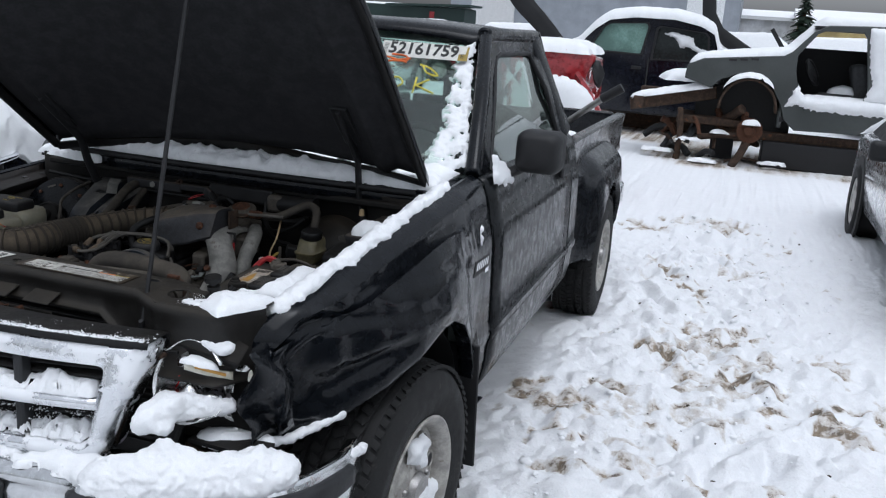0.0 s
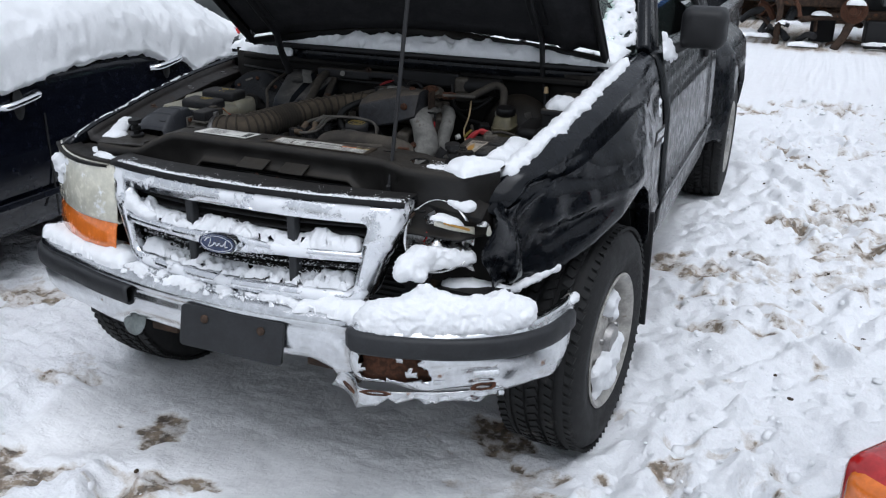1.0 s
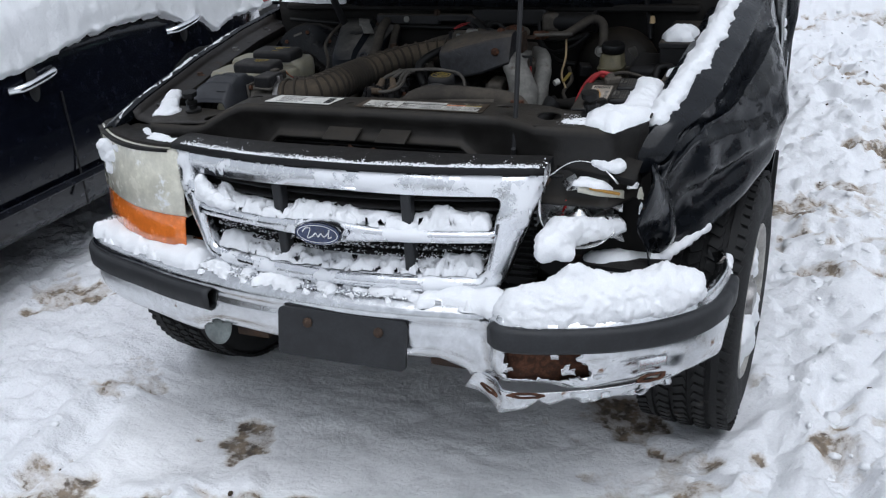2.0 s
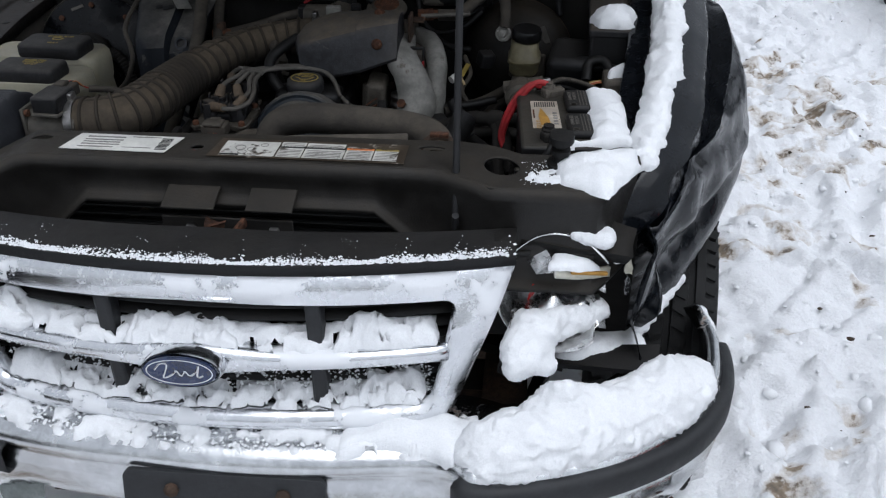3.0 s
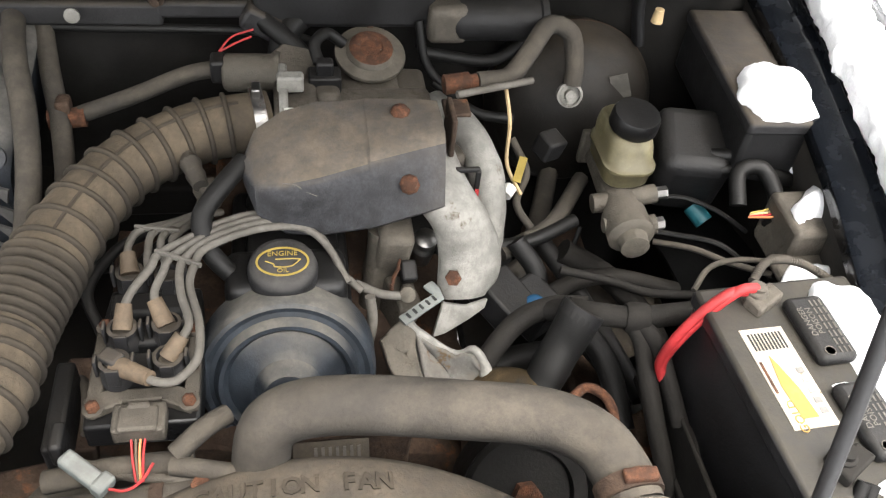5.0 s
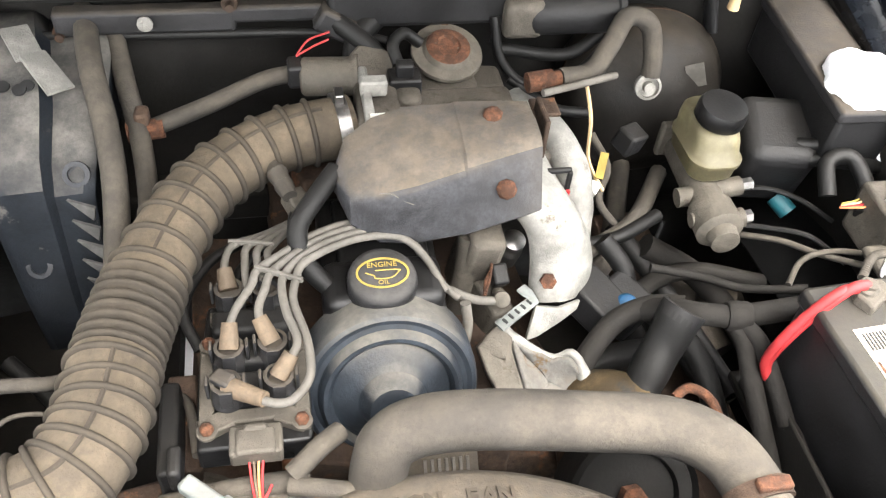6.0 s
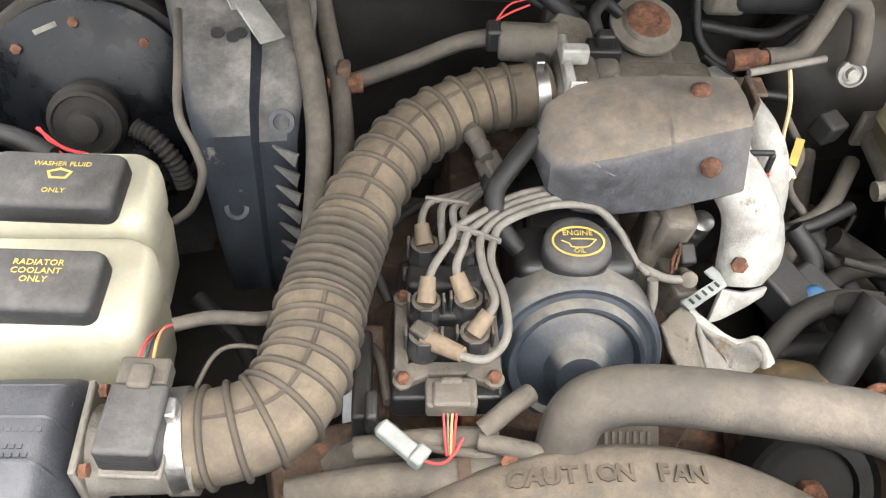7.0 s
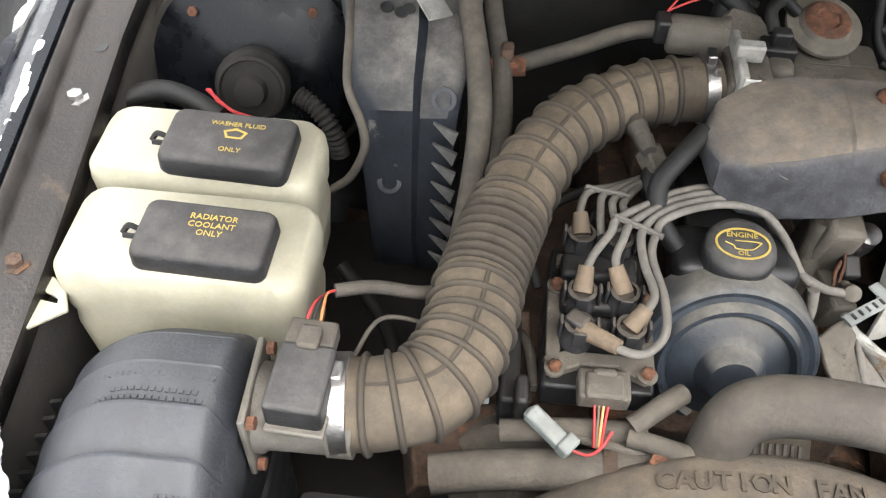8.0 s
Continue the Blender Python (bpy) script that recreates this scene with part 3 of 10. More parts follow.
    for name, val in (("mud", mud), ("ice", ice)):
        me.attributes.new(name, "FLOAT", "POINT").data.foreach_set("value", val.ravel().astype(np.float32))
    me.polygons.foreach_set("use_smooth", np.ones(len(me.polygons), bool))
    m = material("trodden_snow", (0.80, 0.81, 0.83), 0.75, var=0.02, scale=12, bump=0.3, grain=150, crumb=0.35)
    n, l = m.node_tree.nodes, m.node_tree.links
    p = n["Principled BSDF"]
    snow_colour = p.inputs["Base Color"].links[0].from_socket
    geo = n.new("ShaderNodeNewGeometry")

    def attr(name):
        a = n.new("ShaderNodeAttribute")
        a.attribute_name = name
        return a.outputs["Fac"]

    def mixc(fac, a, b):
        x = n.new("ShaderNodeMix")
        x.data_type = "RGBA"
        l.new(fac, x.inputs["Factor"])
        for key, v in ((6, a), (7, b)):
            if isinstance(v, tuple):
                x.inputs[key].default_value = (*v, 1)
            else:
                l.new(v, x.inputs[key])
        return x.outputs[2]

    tex = n.new("ShaderNodeTexNoise")
    tex.inputs["Scale"].default_value, tex.inputs["Detail"].default_value = 26.0, 8.0
    l.new(geo.outputs["Position"], tex.inputs["Vector"])
    tone = n.new("ShaderNodeValToRGB")
    tone.color_ramp.elements[0].position, tone.color_ramp.elements[0].color = 0.35, (0.055, 0.038, 0.024, 1)
    tone.color_ramp.elements[1].position, tone.color_ramp.elements[1].color = 0.66, (0.30, 0.23, 0.155, 1)
    l.new(tex.outputs["Fac"], tone.inputs["Fac"])
    # ice tone is lifted to snow white to offset shade under the truck
    icy = n.new("ShaderNodeValToRGB")
    icy.color_ramp.elements[0].position, icy.color_ramp.elements[0].color = 0.34, (0.79, 0.795, 0.80, 1)
    icy.color_ramp.elements[1].position, icy.color_ramp.elements[1].color = 0.58, (0.88, 0.885, 0.89, 1)
    tex2 = n.new("ShaderNodeTexNoise")
    tex2.inputs["Scale"].default_value, tex2.inputs["Detail"].default_value = 5.0, 9.0
    l.new(geo.outputs["Position"], tex2.inputs["Vector"])
    l.new(tex2.outputs["Fac"], icy.inputs["Fac"])
    col = mixc(attr("ice"), snow_colour, icy.outputs["Color"])
    # crisp ragged rims: the bare patches break up into crumbs
    crisp = n.new("ShaderNodeTexNoise")
    crisp.inputs["Scale"].default_value, crisp.inputs["Detail"].default_value, crisp.inputs["Roughness"].default_value = 42.0, 6.0, 0.65
    l.new(geo.outputs["Position"], crisp.inputs["Vector"])
    both = n.new("ShaderNodeMath")
    both.operation = "MULTIPLY_ADD"
    l.new(crisp.outputs["Fac"], both.inputs[0])
    both.inputs[1].default_value = 1.5
    l.new(attr("mud"), both.inputs[2])
    bare = n.new("ShaderNodeMapRange")
    bare.interpolation_type = "SMOOTHSTEP"
    for key, v in (("From Min", 1.42), ("From Max", 1.72), ("To Min", 0.0), ("To Max", 0.9)):
        bare.inputs[key].default_value = v
    l.new(both.outputs[0], bare.inputs["Value"])
    slush = n.new("ShaderNodeMapRange")
    slush.interpolation_type = "SMOOTHSTEP"
    for key, v in (("From Min", 0.85), ("From Max", 1.60), ("To Min", 0.0), ("To Max", 0.62)):
        slush.inputs[key].default_value = v
    l.new(both.outputs[0], slush.inputs["Value"])
    col = mixc(slush.outputs["Result"], col, (0.40, 0.335, 0.26))
    col = mixc(bare.outputs["Result"], col, tone.outputs["Color"])
    l.new(col, p.inputs["Base Color"])
    clod = n.new("ShaderNodeTexNoise")
    clod.inputs["Scale"].default_value, clod.inputs["Detail"].default_value, clod.inputs["Roughness"].default_value = 48.0, 5.0, 0.6
    l.new(geo.outputs["Position"], clod.inputs["Vector"])
    relief = n.new("ShaderNodeBump")
    relief.inputs["Distance"].default_value = 0.03
    calm = n.new("ShaderNodeMapRange")
    calm.inputs["To Min"].default_value, calm.inputs["To Max"].default_value = 0.42, 0.08
    l.new(attr("ice"), calm.inputs["Value"])
    l.new(calm.outputs["Result"], relief.inputs["Strength"])
    l.new(clod.outputs["Fac"], relief.inputs["Height"])
    fine = p.inputs["Normal"].links[0].from_node
    while fine.inputs["Normal"].links:
        fine = fine.inputs["Normal"].links[0].from_node
    l.new(relief.outputs[0], fine.inputs["Normal"])
    me.materials.append(m)
    tagged(new("ground", me), "trodden white snow over brown mud, shade painted under the wrecks", "ground", kind="structure")
    return lambda x, y: Z[np.searchsorted(gx, x).clip(0, nx - 1), np.searchsorted(gy, y).clip(0, ny - 1)]


ground_z = build_ground()


def clods(name, n, seed, place, small, large, mat, label, category):
    """Loose lumps lying on the ground, joined as one mesh."""
    rs_ = np.random.RandomState(seed)
    base = bmesh.new()
    bmesh.ops.create_icosphere(base, subdivisions=1, radius=1.0)
    unit = np.array([v.co[:] for v in base.verts])
    tri = np.array([[v.index for v in f.verts] for f in base.faces])
    base.free()
    pts, faces = [], []
    for k in range(n):
        x, y = place(rs_)
        r = small + (large - small) * rs_.rand() ** 2.5
        v = unit * (r * rs_.uniform(0.7, 1.4, 3) * (1, 1, 0.6)) * rs_.uniform(0.82, 1.18, (len(unit), 1))
        faces.append(tri + k * len(unit))
        pts.append(v + (x, y, float(ground_z(x, y)) - 0.30 * r))
    me = bpy.data.meshes.new(name)
    me.from_pydata(np.concatenate(pts).tolist(), [], np.concatenate(faces).tolist())
    me.polygons.foreach_set("use_smooth", np.ones(len(me.polygons), bool))
    me.materials.append(mat)
    return tagged(new(name, me), label, category, kind="stuff")


def beside(rs_):
    while True:
        x, y = (rs_.normal(1.55, 0.42), rs_.uniform(-0.9, 6.8)) if rs_.rand() < 0.72 else (rs_.uniform(-1.6, 1.2), rs_.uniform(-1.1, 0.25))
        if x > 0.98 or y < 0.15:
            return x, y


def against_truck(rs_):
    return 0.93 + abs(rs_.normal(0, 0.16)), rs_.uniform(0.45, 3.2)


clods("snow_crumbs", 1500, 5, beside, 0.004, 0.020, SNOW, "loose crumbs of trodden snow", "snow")
clods("snow_crumbs", 70, 9, against_truck, 0.006, 0.032, SNOW, "loose crumbs of snow heaped beside the truck", "snow")
clods("mud_crumbs", 220, 6, beside, 0.003, 0.011, material("wet_mud_crumb", (0.05, 0.035, 0.022), 0.8, bump=0.3), "small brown mud crumbs on the snow", "mud")

# ---- the pickup truck ----
truck = empty("pickup_truck", (0, 2.3, 0), "black compact pickup truck, hood up, crushed front corner, dusted with snow", "truck")


def lerp_table(table, v):
    for (a, *p), (b, *q) in zip(table, table[1:]):
        if v <= b:
            t = (v - a) / (b - a)
            t = max(0.0, min(1.0, t))
            return [x + (y - x) * t for x, y in zip(p, q)]
    return list(table[-1][1:])


# top edge of the fender: y, x, z
FENDER_TOP = [(0.22, 0.50, 0.865), (0.32, 0.575, 0.905), (0.42, 0.625, 0.935), (0.60, 0.672, 0.985), (0.80, 0.702, 1.030), (1.00, 0.722, 1.065), (1.20, 0.733, 1.090), (1.40, 0.740, 1.105)]


FENDER_LOW = [(0.22, 0.70, 0.850), (0.30, 0.69, 0.864), (0.36, 0.683, 0.893), (0.44, 0.676, 0.921), (0.70, 0.678, 0.970), (0.97, 0.700, 0.998), (1.20, 0.712, 1.012), (1.40, 0.718, 1.022)]


def fender_top(side, y):
    return lerp_table(FENDER_TOP if side > 0 else FENDER_LOW, y)


# the door's side, upwards: z, x
DOOR = [(0.40, 0.775), (0.43, 0.805), (0.50, 0.822), (0.585, 0.828), (0.590, 0.836), (0.615, 0.838), (0.622, 0.829), (0.74, 0.828), (0.90, 0.822), (0.955, 0.815), (0.962, 0.807), (1.03, 0.795), (1.085, 0.775), (1.10, 0.755)]
# lower lip of the crushed fender, over the wheel: y, x, z
CRUSH_LIP = [(0.36, 0.600, 0.640), (0.431, 0.646, 0.630), (0.552, 0.722, 0.660), (0.65, 0.786, 0.703), (0.75, 0.832, 0.752), (0.83, 0.846, 0.786), (0.87, 0.850, 0.796), (0.95, 0.850, 0.790), (1.05, 0.848, 0.745), (1.14, 0.842, 0.665), (1.20, 0.838, 0.570), (1.235, 0.834, 0.47), (1.25, 0.832, 0.40), (1.40, 0.828, 0.385)]


def fender(side, crushed):
    rows = []
    y0 = 0.362 if crushed else 0.335
    n = 84 if crushed else 44
    for k in range(n + 1):
        y = y0 + (1.379 - y0) * k / n
        xt, zt = fender_top(side, y)
        s = max(0.0, min(1.0, (y - y0) / 0.55))
        s = s * s * (3 - 2 * s)
        xs = xt + 0.060 + 0.025 * s
        xm = 0.78 + 0.045 * s if y > 0.5 else 0.70 + 0.08 * (y - y0) / max(0.5 - y0, 0.01)
        d = y - 0.805
        zb = 0.345 + math.sqrt(max(0.0, 0.415**2 - d * d)) if abs(d) < 0.415 else 0.40
        if d < -0.30:
            zb = max(0.62, 0.62 + (zb - 0.62) * max(0, (d + 0.415) / 0.115))
        flare = 0.022 * bell((math.hypot(d, max(zb - 0.345, 0)) - 0.43) / 0.05) if abs(d) < 0.5 else 0.0
        zm = max(zb + 0.10, 0.72)
        if crushed:
            # the nose folds down and inwards, the side is pushed back behind the lamp
            f = max(0.0, 1 - (y - y0) / 0.085)
            xt, zt = xt - 0.035 * f * f, zt - 0.052 * f * f
            xl, zb = lerp_table(CRUSH_LIP, y)
            xs = min(xt + 0.064 - 0.025 * f, xl + 0.02)
            xm, zm = xl + 0.004, zb + 0.085
            pts = [(xt - 0.055, zt - 0.045), (xt - 0.030, zt - 0.035), (xt - 0.022, zt - 0.004), (xt - 0.008, zt + 0.004), (xt + 0.022, zt - 0.006), (xt + 0.048, zt - 0.022), (xs - 0.012, zt - 0.045), (xs, zt - 0.075),
                   (xs + 0.3 * (xm - xs) + 0.006, zt + 0.28 * (zm - zt)), (xs + 0.55 * (xm - xs) + 0.010, zt + 0.52 * (zm - zt)), (xs + 0.8 * (xm - xs) + 0.008, zt + 0.78 * (zm - zt)), (xm, zm), (xm + 0.004, zb + 0.04), (xl + 0.004, zb + 0.012), (xl, zb), (xl - 0.045, zb + 0.004)]
        else:
            pts = [(xt - 0.006, zt - 0.030), (xt - 0.004, zt - 0.012), (xt - 0.003, zt - 0.003), (xt + 0.006, zt + 0.002), (xt + 0.03, zt - 0.008), (xs - 0.02, zt - 0.045), (xs, zt - 0.09),
                   (xs * 0.45 + xm * 0.55, zt * 0.55 + zm * 0.45), (xm, zm + 0.02), (xm + 0.004 + flare * 0.6, zb + 0.05), (xm + 0.006 + flare, zb + 0.014), (xm + flare - 0.004, zb), (xm - 0.045, zb + 0.004)]
        fine = []
        for a, b in zip(pts, pts[1:]):
            for q in ((0, 0.25, 0.5, 0.75) if crushed else (0, 0.5)):
                fine.append((a[0] + (b[0] - a[0]) * q, a[1] + (b[1] - a[1]) * q))
        fine.append(pts[-1])
        row = []
        for x, z in fine:
            p = Vector((x, y, z))
            if crushed:
                out = max(0.0, min(1.0, (x - xt - 0.02) / 0.03))
                lip_ = max(0.0, min(1.0, (z - zb) / 0.09))
                w = bell(max(0.0, y - 0.46) / 0.24) * out * lip_
                p.y += 0.052 * max(0.0, min(1.0, (0.875 - z) / 0.10)) * max(0.0, 1 - (y - y0) / 0.16)
                body = max(0.0, 1.0 - max(0.0, y - 0.75) / 0.5) * out
                p.x += w * (0.014 * noise.noise(p / 0.20 + Vector((3, 0, 1))) + 0.014 * abs(noise.noise(Vector((p.x, p.y * 1.3, p.z * 0.7)) / 0.085))) + body * 0.006 * noise.noise(p / 0.25 + Vector((9, 2, 1)))
                p.y += w * 0.012 * noise.noise(p / 0.12 + Vector((0, 7, 0)))
                p.z += w * 0.008 * noise.noise(p / 0.10 + Vector((0, 0, 5)))
                rear = max(0.0, min(1.0, (y - 0.98) / 0.32)) * out
                p.x += (lerp_table(DOOR, p.z)[0] - p.x) * rear * rear * (3 - 2 * rear) * (z > zb + 0.006)
                # folds: one running back from the nose, one sweeping up to the arch corner, a hollow between them
                p.x -= 0.020 * bell((z - (0.905 - 0.10 * (y - 0.45))) / 0.016) * bell((y - 0.52) / 0.16) * out
                p.x += 0.012 * bell((z - (0.800 + 0.12 * (y - 0.5))) / 0.018) * bell((y - 0.66) / 0.22) * out
                p.x -= 0.018 * bell((z - (0.755 + 0.22 * (y - 0.5))) / 0.040) * bell((y - 0.60) / 0.16) * out * lip_
                p.x -= 0.0045 * bell((z - (0.957 - 0.02 * (1.38 - y))) / 0.005) * bell(max(0.0, 0.85 - y) / 0.25) * out
            p.x *= side
            row.append(p)
        rows.append(row)
    if crushed:
        # the torn front edge turns in
        rows.insert(0, [p + Vector((-0.012, -0.004, -0.006)) for p in rows[0]])
        rows.insert(0, [p + Vector((-0.022, 0.016, -0.008)) for p in rows[0]])
    return loft(rows)


part("front_fender", fender(1, True), PAINT, truck, "crushed black driver-side front fender", solid=0.003, edge=50)
part("front_fender", fender(-1, False), PAINT, truck, solid=-0.003, edge=50)


def side_panel(y0, y1, zs, side, bulge=0.0, ny=10):
    """A door or cab side between two upright edges: list of (z, x) up the panel."""
    return loft([[(side * (x + bulge), y0 + (y1 - y0) * k / ny, z) for z, x in zs] for k in range(ny + 1)])


for side, tag in ((1, "black driver-side door, grey dirt along its lower half"), (-1, "")):
    door = part("door", side_panel(1.383, 2.617, DOOR, side), PAINT_SIDE, truck, tag, solid=0.004 * side)
    part("door_handle", boxes(((side * 0.822, 2.46, 0.985), (0.02, 0.15, 0.045))), DARKTRIM, door, bevel=0.008)
    part("side_moulding", boxes(((side * 0.834, 2.0, 0.60), (0.012, 1.20, 0.032))), DARKTRIM, door, bevel=0.004)
    cab = part("cab_side", side_panel(2.625, 2.80, DOOR, side), PAINT_SIDE, truck, solid=0.004 * side)
    sill = part("sill", side_panel(1.2, 2.9, [(0.33, 0.70), (0.36, 0.765), (0.395, 0.775), (0.41, 0.74)], side), PAINT_SIDE, truck, solid=0.004 * side)
    # mirror
    bm = bmesh.new()
    rows = []
    for k, (dy, s) in enumerate(((-0.075, 0.62), (-0.066, 0.86), (-0.04, 0.97), (0.0, 1.0), (0.045, 0.98), (0.06, 0.94))):
        rows.append([(side * (0.888 + px * s), 1.635 + dy, 1.166 + pz * s) for px, pz in rounded(0.150, 0.138, 0.030)])
    vs = grid(bm, rows, closed=True)
    bm.faces.new(vs[0][::-1]), bm.faces.new(vs[-1])
    tube(bm, [(side * 0.76, 1.60, 1.085), (side * 0.80, 1.615, 1.092), (side * 0.85, 1.635, 1.12)], 0.030, 10, flat=0.6)
    mirror = part("door_mirror", bm, DARKTRIM, truck, "black plastic door mirror")
    part("mirror_glass", plate(rounded(0.13, 0.115, 0.03), 0.003, Matrix.Translation((side * 0.888, 1.697, 1.166)) @ pose(0, 0, 0, -90)), SILVERED, mirror)

# cab greenhouse
A0, A1, B1, B0 = Vector((0.735, 1.40, 1.10)), Vector((0.588, 1.93, 1.515)), Vector((0.588, 2.66, 1.515)), Vector((0.745, 2.78, 1.10))


def bar(bm, pts, w, d, per=1, up=(1, 0, 0)):
    """A flat-sided bar through points: w across, d deep."""
    line = [Vector(p) for p in pts]
    rows = []
    for k, c in enumerate(line):
        t = (line[min(k + 1, len(line) - 1)] - line[max(k - 1, 0)]).normalized()
        s = t.cross(Vector(up)).normalized()
        o = s.cross(t).normalized()
        rows.append([c + s * a * w / 2 + o * b * d / 2 for a, b in ((-1, -0.6), (-0.6, -1), (0.6, -1), (1, -0.6), (1, 0.6), (0.6, 1), (-0.6, 1), (-1, 0.6))])
    vs = grid(bm, rows, closed=True)
    bm.faces.new(vs[0][::-1]), bm.faces.new(vs[-1])
    return bm


for side in (1, -1):
    f = Matrix.Diagonal((side, 1, 1, 1))
    bm = bmesh.new()
    bar(bm, [f @ A0, f @ (A0 * 0.5 + A1 * 0.5 + Vector((0.008, -0.01, 0.006))), f @ A1], 0.060, 0.045)
    bar(bm, [f @ (A1 + Vector((0, -0.03, 0))), f @ B1], 0.06, 0.05)
    bar(bm, [f @ (B1 + Vector((0, -0.04, 0))), f @ B0], 0.12, 0.045)
    part("cab_pillar_frame", bm, PAINT, truck, bevel=0.010, segments=3)
    hole = [A0 + Vector((0.016, 0.125, 0.0)), A0.lerp(A1, 0.5) + Vector((0.020, 0.095, 0.0)), A1 + Vector((0.022, 0.060, -0.085)), A1 + Vector((0.022, 0.100, -0.066)), B1 + Vector((0.022, -0.150, -0.066)), B1 + Vector((0.022, -0.115, -0.085)), B0.lerp(B1, 0.5) + Vector((0.018, -0.160, 0.0)), B0 + Vector((0.014, -0.200, 0.0))]
    rim = [A0 + Vector((0.012, 0.030, -0.01)), A0.lerp(A1, 0.5) + Vector((0.016, 0.028, 0.0)), A1 + Vector((0.016, 0.0, -0.03)), A1 + Vector((0.014, 0.060, -0.014)), B1 + Vector((0.014, -0.090, -0.014)), B1 + Vector((0.016, -0.030, -0.03)), B0.lerp(B1, 0.5) + Vector((0.016, -0.075, 0.0)), B0 + Vector((0.012, -0.110, -0.01))]
    bm = loft([[f @ a, f @ (a + Vector((0.006, 0, 0))), f @ (b + Vector((0.006, 0, 0))), f @ b] for a, b in zip(rim, hole)])
    part("door_frame", bm, PAINT, truck, bevel=0.003, solid=0.012 * side)
    bm = bmesh.new()
    bar(bm, [f @ (p + Vector((0.001, 0, 0))) for p in hole], 0.016, 0.018)
    part("window_frame", bm, DARKTRIM, truck, bevel=0.003)
    bm = bmesh.new()
    bm.faces.new([bm.verts.new(f @ (p + Vector((-0.004, 0, 0)))) for p in hole])
    pane = part("side_window", bm, GLASS, truck, solid=0.004, smooth=False)
    pane.visible_shadow = False
# windscreen with wrap, roof, back wall
rows = []
for k in range(9):
    t = k / 8
    c = A0.lerp(A1, t)
    rows.append([(c.x * s * 0.96, c.y - 0.10 * (1 - s * s) * (1 - 0.35 * t), c.z + 0.012 * (1 - s * s)) for s in (j / 8 - 1 for j in range(17))])
windscreen = part("windscreen", loft(rows), GLASS, truck, "tinted windscreen with stock sticker and yellow crayon marks", solid=0.005)
windscreen.visible_shadow = False
rows = []
for y, w, z in ((1.868, 0.555, 1.482), (1.885, 0.580, 1.505), (1.92, 0.598, 1.520), (2.05, 0.603, 1.530), (2.35, 0.603, 1.532), (2.62, 0.593, 1.524), (2.70, 0.578, 1.508), (2.72, 0.56, 1.485)):
    rows.append([(w * s, y - 0.055 * (1 - s * s) * (1 if y < 1.93 else 0), z + 0.030 * (1 - s**4) - (0.035 if abs(s) == 1 else 0)) for s in (-1, -0.985, -0.95, -0.8, -0.5, -0.2, 0.2, 0.5, 0.8, 0.95, 0.985, 1)])
part("roof", loft(rows), PAINT, truck, solid=0.004, edge=60)
bm = plate([(-0.76, 0.30), (0.76, 0.30), (0.74, 1.10), (0.58, 1.54), (-0.58, 1.54), (-0.74, 1.10)], 0.02, Matrix.Translation((0, 2.79, 0)) @ pose(0, 0, 0, 90), holes=[[(-0.60, 1.13), (0.60, 1.13), (0.50, 1.46), (-0.50, 1.46)]])
part("cab_back", bm, PAINT, truck)
bm = plate([(-0.59, 1.14), (0.59, 1.14), (0.49, 1.45), (-0.49, 1.45)], 0.004, Matrix.Translation((0, 2.78, 0)) @ pose(0, 0, 0, 90))
part("rear_window", bm, GLASS, truck).visible_shadow = False
part("cab_floor", boxes(((0, 2.1, 0.42), (1.48, 1.4, 0.05)), ((0, 1.32, 0.75), (1.42, 0.04, 0.66))), INTERIOR, truck)
part("dashboard", boxes(((0, 1.52, 0.98), (1.40, 0.34, 0.20))), INTERIOR, truck, bevel=0.05, segments=4)
bm = bmesh.new()
lathe(bm, [(0.175 + 0.014 * math.cos(a), 0.014 * math.sin(a)) for a in (2 * math.pi * j / 8 for j in range(9))], axis((0.36, 1.84, 1.02), (0, -0.9, 0.5)), 28)
tube(bm, [(0.36, 1.84, 1.02), (0.36, 1.66, 0.93)], 0.03)
for a in (20, 160, 270):
    tube(bm, [(0.36, 1.84, 1.02), tuple(axis((0.36, 1.84, 1.02), (0, -0.9, 0.5)) @ Vector((0.17 * math.cos(radians(a)), 0.17 * math.sin(radians(a)), 0)))], 0.014)
part("steering_wheel", bm, DARKTRIM, truck)
bm = boxes(((0, 2.35, 0.60), (1.25, 0.50, 0.22)), ((0, 2.62, 0.92), (1.25, 0.16, 0.55), pose(0, 0, 0, -12)))
bench = part("bench_seat", bm, INTERIOR, truck, bevel=0.05, segments=4)
for x in (-0.33, 0.33):
    part("headrest", boxes(((x, 2.68, 1.24), (0.28, 0.10, 0.17))), INTERIOR, bench, bevel=0.035, segments=3)

